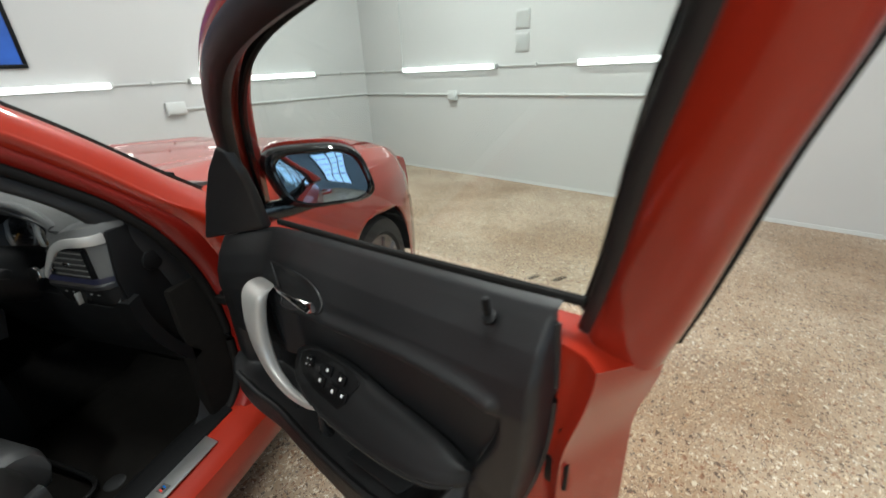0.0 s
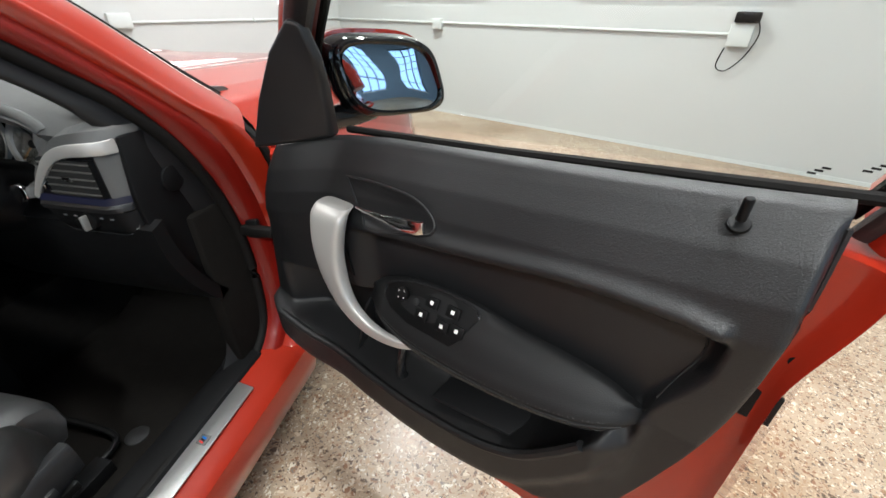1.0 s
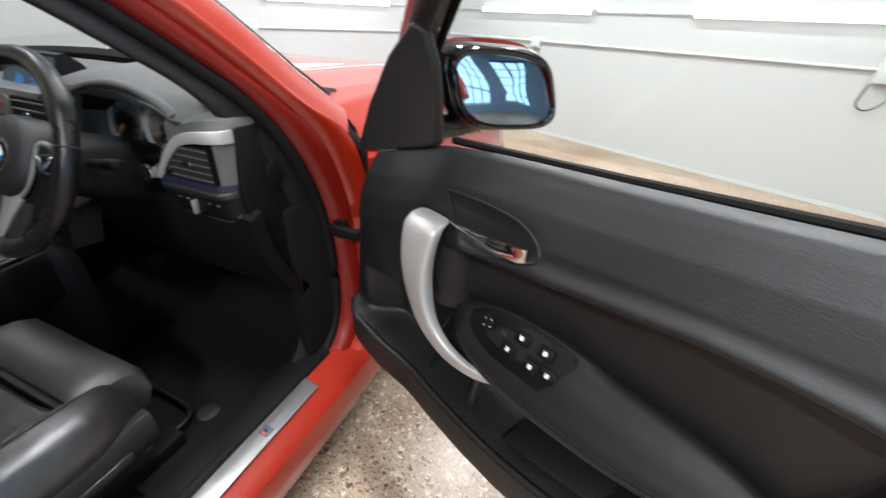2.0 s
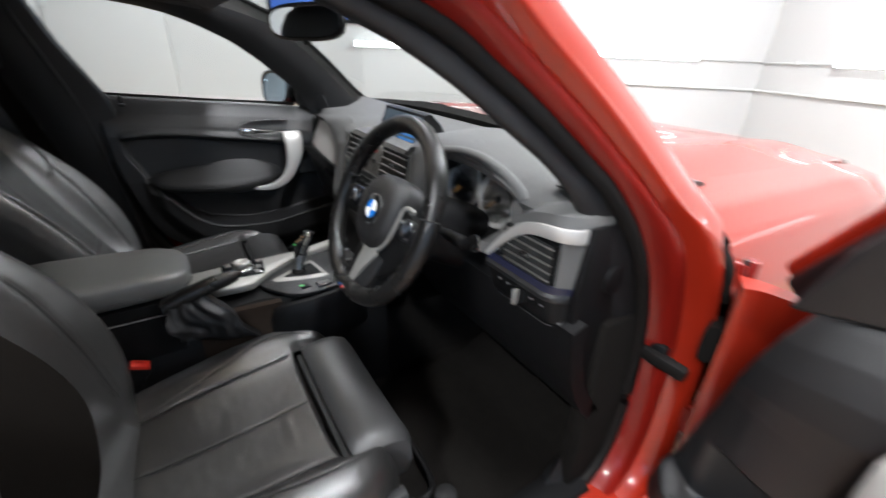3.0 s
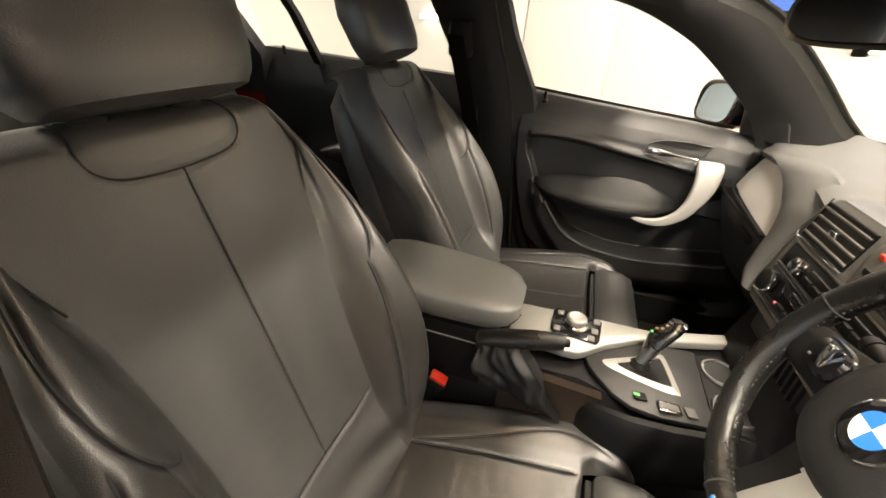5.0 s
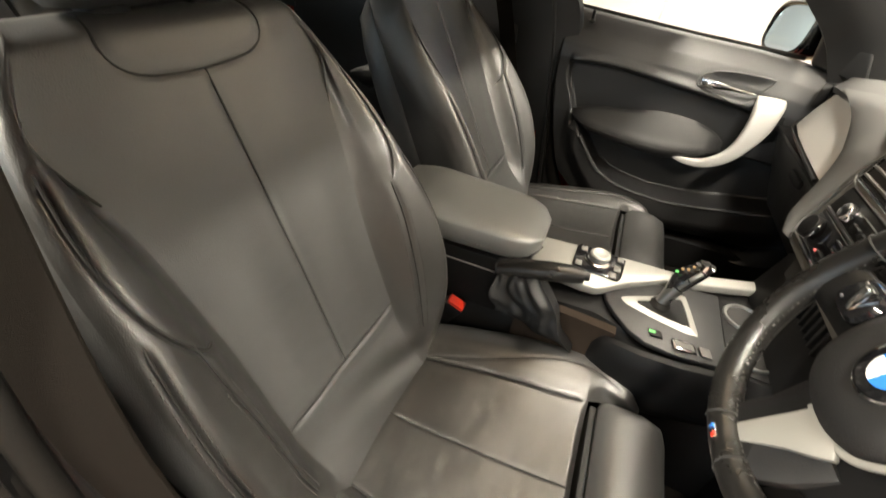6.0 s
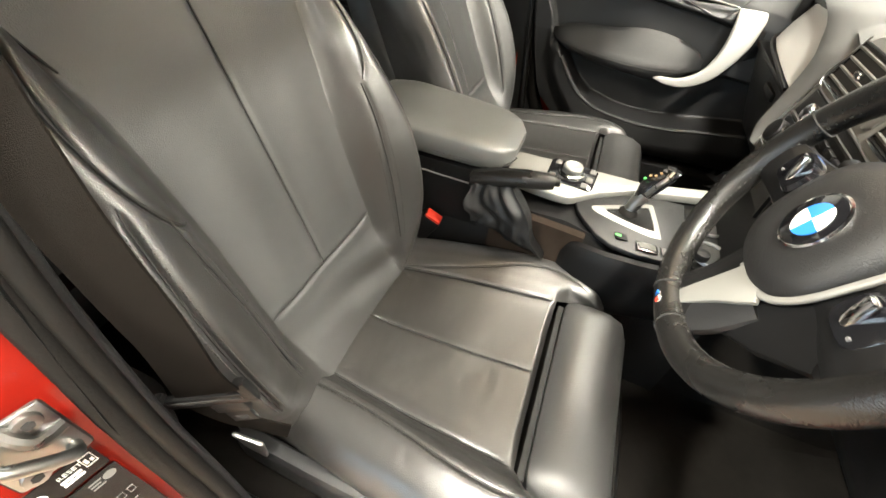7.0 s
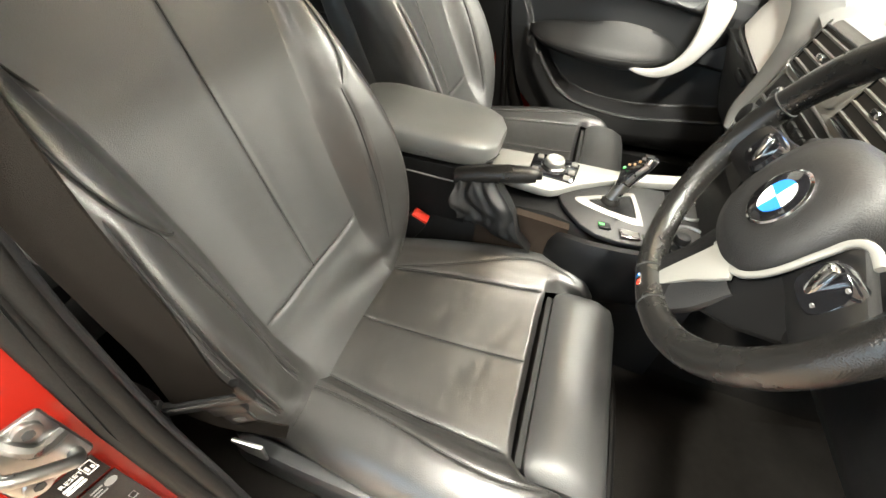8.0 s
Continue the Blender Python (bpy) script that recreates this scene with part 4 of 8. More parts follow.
st = part("striker", on_post(0.757, 0.803, 0.786, 0.852, 0.008, 0.014, 0.004), STEEL, CAR, "bright steel door striker on the red post")
part("striker_loop", tube(spline([post(0.766, 0.798, 0.012), post(0.766, 0.798, 0.020), post(0.770, 0.804, 0.026), post(0.786, 0.820, 0.027), post(0.796, 0.830, 0.024), post(0.798, 0.832, 0.012)], 6), 0.005, 10), STEEL, st)
part("striker_rib", tube(spline([post(0.760, 0.822, 0.014), post(0.775, 0.828, 0.020), post(0.782, 0.850, 0.014)], 5), 0.005, 8), STEEL, st)
for x, z in ((0.770, 0.842), (0.790, 0.797)):
    part("striker_screw", disc(post(x, z, 0.013), (0.229, 0.969, 0.09), 0.0085, 0.005, 14, 0.0015), STEEL, st)
    part("screw_socket", disc(post(x, z, 0.0175), (0.229, 0.969, 0.09), 0.004, 0.001, 6), SEAM, st)
# ---- front seats ----
def seam(points, parent, r=0.0028, name="seam"):
    return part(name, tube(spline(points, 5), r, 6), SEAM, parent)


def stitches(points, parent, gap=0.008, size=0.0013):
    """A row of single stitches, one mesh."""
    pts = spline(points, 10)
    bm = bmesh.new()
    left = 0.0
    for a, b in zip(pts, pts[1:]):
        d = (b - a).length
        s = left
        while s < d:
            p = a.lerp(b, s / d)
            q = a.lerp(b, min(1, (s + gap * 0.62) / d))
            if (q - p).length > 1e-4:
                tube([p, q], size, 5, bm=bm)
            s += gap
        left = s - d
    return part("stitching", bm, STITCH, parent)


def upholster(S, zone, nu, nv, lines, outward, special, parent):
    """Sewn leather over S(u, v): seams pull it in, padding swells between, one mesh a panel."""
    pts = np.array([[S(i / nu, j / nv) for i in range(nu + 1)] for j in range(nv + 1)])
    n = np.cross(np.gradient(pts, axis=1), np.gradient(pts, axis=0))
    n /= np.linalg.norm(n, axis=2, keepdims=True) + 1e-12
    mid = n[nv // 2, nu // 2]
    if mid @ np.array(outward) < 0:
        n = -n
    flat = pts.reshape(-1, 3)
    lift = np.zeros(len(flat))
    for path, deep, wide in lines:
        q = np.array([tuple(p) for p in path])
        d = np.full(len(flat), 9.0)
        fade = np.ones(len(flat))
        run = np.concatenate(([0.0], np.cumsum(np.linalg.norm(np.diff(q, axis=0), axis=1))))
        for k, (a, b) in enumerate(zip(q, q[1:])):
            ab = b - a
            t = np.clip(((flat - a) @ ab) / max(ab @ ab, 1e-12), 0, 1)
            far = np.linalg.norm(flat - a - t[:, None] * ab, axis=1)
            along = run[k] + t * (run[k + 1] - run[k])
            ends = np.clip(np.minimum(along, run[-1] - along) / 0.02, 0, 1)
            near = far < d
            d[near], fade[near] = far[near], ends[near]
        lift += fade * (-deep * np.exp(-(d / wide) ** 2) + deep * 0.22 * np.exp(-((d - wide * 3.4) / (wide * 2.6)) ** 2))
    wrinkle = np.array([0.0007 * noise.noise(V(p) * 14) + 0.0005 * noise.noise(V((p[0] * 30, p[1] * 60, p[2] * 55))) for p in flat])
    pos = flat + n.reshape(-1, 3) * (lift + wrinkle)[:, None]
    zones = {}
    for j in range(nv):
        for i in range(nu):
            zones.setdefault(zone((i + 0.5) / nu, (j + 0.5) / nv), []).append((j * (nu + 1) + i, j * (nu + 1) + i + 1, (j + 1) * (nu + 1) + i + 1, (j + 1) * (nu + 1) + i))
    for key, quads in zones.items():
        bm = bmesh.new()
        made = {}
        for f in quads:
            for k in f:
                if k not in made:
                    made[k] = bm.verts.new(pos[k])
            bm.faces.new([made[k] for k in f])
        name = key[:-2] if key[-2:] in ("_l", "_r") else key
        part(name, bm, special.get(key, HIDE), parent, angle=80)


def car_seat(cx, outer, lean, label, bx=0.0):
    """outer: +1 where the door is on the right of the seat; lean: metres back a metre up."""
    s = unit("front_seat", box((-0.21, -0.60, 0.34), (0.21, -0.14, 0.42), 0.01), HARD, label, pose(cx, 0, 0))
    o = outer
    BN = V((0, 1, lean)).normalized()  # out of the backrest's face

    def bp(x, z, out=0.0):
        """A point on the backrest's plane, lifted out of it."""
        return V((x, -0.57 - (z - 0.585) * lean, z)) + BN * out

    # rear shell
    secs = []
    for k in range(13):
        z = 0.44 + k * 0.055
        w = lin(z, [(0.44, 0.20), (0.60, 0.235), (0.85, 0.23), (1.0, 0.21), (1.06, 0.185), (1.10, 0.13)])
        d = lin(z, [(0.44, 0.06), (0.9, 0.062), (1.06, 0.05), (1.10, 0.03)])
        secs.append(ring(bp(bx, z, -d - 0.022), (w, 0, 0), BN * d, 28, 3.2))
    backrest = part("backrest", loft(secs), HIDE, s)

    # the upholstered face, measured across in a: 0 middle, 1 crease, 2 crest of the bolster, 3 widest, 4 behind
    def back_point(a, z):
        over = max(0.0, z - 1.070)
        ang = min(1.0, over / 0.035) * math.pi / 2
        zz = min(z, 1.070) + 0.030 * math.sin(ang)
        sink = 0.045 * (1 - math.cos(ang))
        wi = curve(zz, [(0.50, 0.130), (0.60, 0.138), (0.75, 0.143), (0.85, 0.152), (0.93, 0.162), (0.98, 0.172), (1.02, 0.178), (1.06, 0.160), (1.10, 0.135)])
        hb = curve(zz, [(0.46, 0.040), (0.546, 0.080), (0.62, 0.100), (0.70, 0.106), (0.77, 0.099), (0.857, 0.079), (0.917, 0.060), (0.98, 0.039), (1.03, 0.024), (1.10, 0.011)])
        wc = curve(zz, [(0.46, 0.195), (0.546, 0.212), (0.62, 0.221), (0.70, 0.225), (0.77, 0.223), (0.857, 0.216), (0.93, 0.208), (1.00, 0.193), (1.05, 0.174), (1.10, 0.142)])
        wo = curve(zz, [(0.46, 0.230), (0.546, 0.250), (0.62, 0.262), (0.70, 0.267), (0.77, 0.264), (0.857, 0.252), (0.93, 0.238), (1.00, 0.214), (1.05, 0.188), (1.10, 0.150)])
        low = 0.030 * max(0.0, (0.588 - zz) / 0.1) ** 1.4
        dip = 0.012 + 0.004 * math.sin((zz - 0.5) * 5.2)
        edge = ramp(zz, [(0.5, 0.024), (0.9, 0.024), (1.02, 0.014)])
        nodes = [(-wi * 0.6, dip + 0.005), (0.0, dip), (wi * 0.55, dip + 0.004), (wi, edge), (wi + (wc - wi) * 0.48, edge + (hb - edge) * 0.60), (wc, hb), (wc + (wo - wc) * 0.62, hb - 0.007), (wo, hb - 0.036), (wo - 0.004, hb - 0.080), (wo - 0.05, -0.085)]
        ab = abs(a)
        pos = lin(ab, [(0, 1), (0.55, 2), (1, 3), (1.5, 4), (2, 5), (2.5, 6), (3, 7), (3.5, 8), (4, 9)])
        i = min(8, int(pos))
        t = pos - i
        p0, p1, p2, p3 = nodes[max(i - 1, 0)], nodes[i], nodes[i + 1], nodes[min(i + 2, 9)]
        x, out = [0.5 * (2 * q1 + (q2 - q0) * t + (2 * q0 - 5 * q1 + 4 * q2 - q3) * t * t + (3 * q1 - q0 - 3 * q2 + q3) * t ** 3) for q0, q1, q2, q3 in zip(p0, p1, p2, p3)]
        out += low * (1 if ab < 1 else max(0.0, 2 - ab))
        return bp(bx + math.copysign(x, a), zz, out - sink)

    line = lambda pts, per=14: [(p.x, p.y) for p in spline([(q[0], q[1], 0) for q in pts], per)]
    yoke = line([(-0.63, 1.098), (-0.61, 1.072), (-0.55, 1.054), (-0.42, 1.042), (-0.25, 1.037), (0, 1.035), (0.25, 1.037), (0.42, 1.042), (0.55, 1.054), (0.61, 1.072), (0.63, 1.098)])
    grooves = [(line([(0, 0.606), (0, 0.75), (0, 0.9), (0, 1.034)], 30), 0.0026, 0.003), (line([(-1, 0.612), (-0.7, 0.606), (0, 0.604), (0.7, 0.606), (1, 0.612)], 20), 0.0034, 0.0035), (yoke, 0.0024, 0.003), ([(a, z + 0.007) for a, z in yoke], 0.0012, 0.0025)]
    rising = [(1.22, 0.800), (1.45, 0.808), (1.66, 0.828), (1.86, 0.858), (2.02, 0.895), (2.12, 0.94), (2.18, 1.0)]
    inner_seam = [(1.60, 0.824), (1.58, 0.77), (1.53, 0.71), (1.50, 0.65), (1.48, 0.59), (1.44, 0.54)]
    outer_seam = [(2.20, 0.860), (2.26, 0.835), (2.31, 0.80), (2.36, 0.74), (2.38, 0.68), (2.36, 0.61), (2.32, 0.55)]
    for sg in (-1, 1):
        side = lambda pts: line([(sg * a, z) for a, z in pts], 10)
        grooves += [(side([(1.0, 0.50), (1.0, 0.70), (1.0, 0.85), (1.0, 0.96)]), 0.0014, 0.006), (side([(1.0, 0.95), (1.06, 0.985), (1.25, 1.016), (1.5, 1.035)]), 0.0026, 0.004),
                    (side(rising if sg == o else rising[2:]), 0.0038, 0.0042), (side(inner_seam), 0.0034, 0.0032), (side(outer_seam), 0.0042, 0.0036)]

    def back_zone(a, z):
        if abs(a) < 1:
            if z < 0.604:
                return "lower_back_strip"
            edge = lin(abs(a), [(0, 1.035), (0.25, 1.037), (0.42, 1.042), (0.55, 1.054), (0.61, 1.072), (0.63, 1.098), (0.64, 2)])
            return "shoulder_yoke" if z > edge else ("back_panel_l" if a < 0 else "back_panel_r")
        side = "l" if a < 0 else "r"
        if abs(a) > 2.6:
            return "side_panel_" + side
        return "back_bolster_" + side
    upholster(lambda u, v: back_point(-4 + 8 * u, 0.455 + 0.650 * v), lambda u, v: back_zone(-4 + 8 * u, 0.455 + 0.650 * v), 250, 200,
              [([back_point(*q) for q in g], dep, wid) for g, dep, wid in grooves], BN, {"back_bolster_l": HIDE_WORN, "back_bolster_r": HIDE_WORN} if o > 0 else {}, backrest)
    seam([back_point(*q) - BN * 0.0014 for q in grooves[0][0][::6]], backrest, 0.0015)
    seam([back_point(*q) + BN * -0.0016 for q in yoke[::5]], backrest, 0.0012)
    seam([back_point(*q) + BN * -0.0016 for q in grooves[1][0][::5]], backrest, 0.0015)
    for sg in (-1, 1):
        seam([back_point(sg * a, z) - BN * 0.0014 for a, z in (rising if sg == o else rising[2:])], backrest, 0.0016)
        seam([back_point(sg * a, z) - BN * 0.0010 for a, z in inner_seam], backrest, 0.0013)
        seam([back_point(sg * a, z) - BN * 0.0010 for a, z in outer_seam], backrest, 0.0013)
        seam([back_point(sg * a, z) + BN * -0.0020 for a, z in ((1.0, 0.955), (1.06, 0.985), (1.25, 1.016), (1.45, 1.031))], backrest, 0.0016)
        for row, da in ((inner_seam, 0.10), (inner_seam, -0.10), (outer_seam, -0.12), (outer_seam, 0.12)):
            stitches([back_point(sg * (a + da), z) + BN * 0.0006 for a, z in row[1:]], backrest, 0.0055, 0.0011)

    # head restraint on two chromed posts
    head = part("head_restraint", loft([ring(bp(bx, 1.090 + 0.0125 * k + (0.008 if k == 0 else 0), 0.022), (lin(k, [(0, 0.090), (1, 0.112), (2, 0.124), (4, 0.133), (9, 0.138), (13, 0.124), (15, 0.095), (16, 0.05)]), 0, 0), BN * lin(k, [(0, 0.035), (1, 0.050), (3, 0.057), (9, 0.062), (13, 0.052), (15, 0.038), (16, 0.015)]), 28, 3.0) for k in range(17)]), HIDE, s)
    for sg in (-1, 1):
        part("head_post", tube([bp(bx + sg * 0.055, 1.06, -0.02), bp(bx + sg * 0.055, 1.17, 0.0)], 0.0075, 12), CHROME, head, "chromed steel post")
        part("post_collar", loft([ring(bp(bx + sg * 0.055, z, -0.015), (0.022, 0, 0), BN * 0.016, 16, 3) for z in (1.085, 1.102, 1.106)]), HARD, head)

    # cushion: flat middle in two panels, bolsters at the sides
    def cz(y):
        return 0.492 + (y + 0.488) * 0.08
    core = bmesh.new()
    loft([ring((0, y, cz(y) - 0.085), (w, 0, 0), (0, 0, 0.055), 24, 4) for y, w in ((-0.60, 0.19), (-0.45, 0.215), (-0.25, 0.225), (-0.165, 0.225))], bm=core)
    cushion = part("seat_cushion", core, HIDE, s)

    def cushion_point(a, y):
        wi = curve(y, [(-0.60, 0.120), (-0.50, 0.130), (-0.35, 0.150), (-0.17, 0.164), (-0.14, 0.180), (-0.07, 0.182)])
        h = curve(y, [(-0.60, 0.0), (-0.50, 0.020), (-0.35, 0.037), (-0.225, 0.040), (-0.14, 0.030), (-0.095, 0.006), (-0.07, -0.05)])
        wc = curve(y, [(-0.60, 0.160), (-0.50, 0.175), (-0.40, 0.190), (-0.25, 0.214), (-0.17, 0.216), (-0.09, 0.195), (-0.07, 0.19)])
        wo = curve(y, [(-0.60, 0.215), (-0.50, 0.238), (-0.35, 0.262), (-0.225, 0.272), (-0.14, 0.262), (-0.07, 0.215)])
        base = cz(y)
        if a * o < 0 or o < 0:  # low broad roll on the tunnel side, and all round the passenger's
            h, wc, wo = h * (0.52 if o > 0 else 0.45), wc + 0.018, wo + 0.016
        mid = base - 0.003 - 0.006 * math.sin(min(1.0, max(0.0, (y + 0.5) / 0.33)) * math.pi)
        e = base + 0.004 + (0 if y < -0.17 else -0.05 * (y + 0.17) / 0.1)
        if y > -0.175 and abs(a) < 1:
            mid -= 0.02 * (y + 0.175) / 0.01
        slope = 0.55 * max(0.0, -0.497 - y)  # the rear strip climbs to the backrest
        mid, e = mid + slope, e + slope
        nodes = [(-wi * 0.6, mid), (0.0, mid), (wi * 0.55, mid + 0.003), (wi, e), (wi + (wc - wi) * 0.5, e + (base + h - e) * 0.72), (wc, base + h), (wc + (wo - wc) * 0.68, base + h - 0.014), (wo, base + h - 0.046), (wo + 0.002, base + h - 0.085), (wo - 0.02, base - 0.12)]
        ab = abs(a)
        pos = lin(ab, [(0, 1), (0.55, 2), (1, 3), (1.5, 4), (2, 5), (2.5, 6), (3, 7), (3.5, 8), (4, 9)])
        i = min(8, int(pos))
        t = pos - i
        p0, p1, p2, p3 = nodes[max(i - 1, 0)], nodes[i], nodes[i + 1], nodes[min(i + 2, 9)]
        x, z = [0.5 * (2 * q1 + (q2 - q0) * t + (2 * q0 - 5 * q1 + 4 * q2 - q3) * t * t + (3 * q1 - q0 - 3 * q2 + q3) * t ** 3) for q0, q1, q2, q3 in zip(p0, p1, p2, p3)]
        return V((math.copysign(x, a), y, z))

    grooves = [(line([(0, -0.490), (0, -0.40), (0, -0.28), (0, -0.172)], 20), 0.0018, 0.003), (line([(-1, -0.480), (-0.85, -0.490), (0, -0.494), (0.85, -0.490), (1, -0.480)], 16), 0.0048, 0.0045)]
    crest = {}
    for sg in (-1, 1):
        if sg == o:
            crest[sg] = [(1.90, -0.56), (1.74, -0.47), (1.70, -0.40), (1.74, -0.33), (1.84, -0.25), (1.90, -0.17), (1.92, -0.11)]
        else:
            crest[sg] = [(1.05, -0.475), (1.25, -0.40), (1.55, -0.32), (1.85, -0.25), (1.95, -0.19), (1.80, -0.13), (1.55, -0.10)]
        grooves += [(line([(sg, -0.49), (sg, -0.38), (sg, -0.28), (sg, -0.17)], 20), 0.0036, 0.0038), (line([(sg * a, y) for a, y in crest[sg]], 10), 0.0030 if sg == o else 0.0012, 0.0034)]
    zone = lambda a, y: ("cushion_panel_" if abs(a) < 1 and y > -0.497 else "cushion_rear_strip_" if abs(a) < 1 else "cushion_bolster_" if abs(a) < 1.97 else "cushion_side_") + ("l" if a < 0 else "r")
    worn = "r" if o > 0 else "l"
    upholster(lambda u, v: cushion_point(-1 + 2 * u, -0.585 + 0.42 * v), lambda u, v: zone(-1 + 2 * u, -0.585 + 0.42 * v), 100, 150, [([cushion_point(*q) for q in g], dep, wid) for g, dep, wid in grooves], V((0, 0, 1)), {"cushion_panel_l": HIDE_WORN, "cushion_panel_r": HIDE_WORN}, cushion)
    for sg in (-1, 1):
        upholster(lambda u, v, sg=sg: cushion_point(sg * (1 + 3 * u), -0.585 + 0.515 * v), lambda u, v, sg=sg: zone(sg * (1.001 + 3 * u), -0.585 + 0.515 * v), 90, 150, [([cushion_point(*q) for q in g], dep, wid) for g, dep, wid in grooves], V((0, 0, 1)), {"cushion_bolster_l": HIDE_WORN, "cushion_bolster_r": HIDE_WORN, "cushion_side_" + worn: HIDE_WORN}, cushion)
        seam([cushion_point(sg * a, y) - V((0, 0, 0.0010)) for a, y in crest[sg]], cushion, 0.0013)
        for da in (-0.09, 0.09) if sg == o else ():
            stitches([cushion_point(sg * (a + da), y) + V((0, 0, 0.0002)) for a, y in crest[sg]], cushion, 0.0055, 0.0009)
        seam([cushion_point(sg, y) - V((0, 0, 0.0012)) for y in (-0.49, -0.40, -0.30, -0.18)], cushion, 0.0017)
    seam([cushion_point(a, -0.494 + 0.012 * a * a) - V((0, 0, 0.0030)) for a in (-0.95, -0.6, -0.2, 0.2, 0.6, 0.95)], cushion, 0.0026)
    seam([cushion_point(0, y) - V((0, 0, 0.0008)) for y in (-0.495, -0.40, -0.28, -0.175)], cushion, 0.0016)
    # thigh support, a separate roll across the front
    prof = [(-0.148, 0.40), (-0.150, 0.47), (-0.146, 0.515), (-0.132, 0.529), (-0.10, 0.533), (-0.065, 0.530), (-0.035, 0.515), (-0.018, 0.48), (-0.014, 0.43), (-0.03, 0.385), (-0.09, 0.37)]
    secs = []
    for k in range(25):
        t = k / 24 * 2 - 1
        sc = 1 - 0.30 * max(0, abs(t) - 0.80) ** 2 / 0.04
        w = 0.188 * (t if abs(t) < 0.9 else math.copysign(0.9 + (abs(t) - 0.9) * 0.8, t))
        secs.append([V((w, -0.085 + (y + 0.085) * (0.55 + 0.45 * sc), 0.455 + (z - 0.455) * sc + 0.006 * t * t)) for y, z in prof])
    part("thigh_support", loft(secs), HIDE, s, "leather thigh support roll with a dark gap behind it")
    # near-black filler that stands for the shade behind the roll
    part("gap_shade", box((-0.17, -0.158, 0.40), (0.17, -0.146, 0.505), 0.002), SEAM, s)

    # plastic side cover with its controls, and the rails
    cover = part("side_cover", loft([ring((o * (0.255 + 0.008 * math.sin(k / 8 * 3.14)), -0.58 + 0.056 * k, 0.395 + 0.004 * k), (0.016, 0, 0), (0, 0, lin(k, [(0, 0.05), (3, 0.055), (9, 0.038)])), 16, 3.5) for k in range(10)]), SOFT, s, "black plastic seat side cover")
    part("recline_lever", box((o * 0.268 - 0.008, -0.42, 0.385), (o * 0.268 + 0.008, -0.27, 0.412), 0.006), HARD, cover)
    part("height_lever", box((o * 0.270 - 0.008, -0.24, 0.398), (o * 0.270 + 0.008, -0.13, 0.424), 0.007), SOFT, cover)
    part("side_badge", box((o * 0.272 - 0.002, -0.50, 0.39), (o * 0.272 + 0.002, -0.46, 0.415), 0.003), GLOSS, cover)
    for sg in (-1, 1):
        rail = part("seat_rail", box((sg * 0.205 - 0.022, -0.66, 0.275), (sg * 0.205 + 0.022, -0.02, 0.315), 0.004), HARD, s)
        part("rail_slide", box((sg * 0.205 - 0.012, -0.62, 0.315), (sg * 0.205 + 0.012, -0.08, 0.335), 0.002), STEEL, rail)
        for y in (-0.52, -0.16):
            part("riser", box((sg * 0.205 - 0.01, y - 0.03, 0.335), (sg * 0.205 + 0.01, y + 0.03, 0.36), 0.003), HARD, rail)
    part("adjust_bar", tube(spline([(-0.19, -0.05, 0.30), (-0.19, 0.02, 0.305), (-0.12, 0.04, 0.31), (0.12, 0.04, 0.31), (0.19, 0.02, 0.305), (0.19, -0.05, 0.30)], 4), 0.007, 8), HARD, s)
    return s


car_seat(0.385, 1, 0.343, "black leather sport seat with worn bolsters and twin stitching", 0.012)
car_seat(-0.365, -1, 0.50, "black leather passenger sport seat beside the armrest")
# ---- doors: drawn shut, then swung about the hinge line ----
HINGE = (0.84, 0.487)


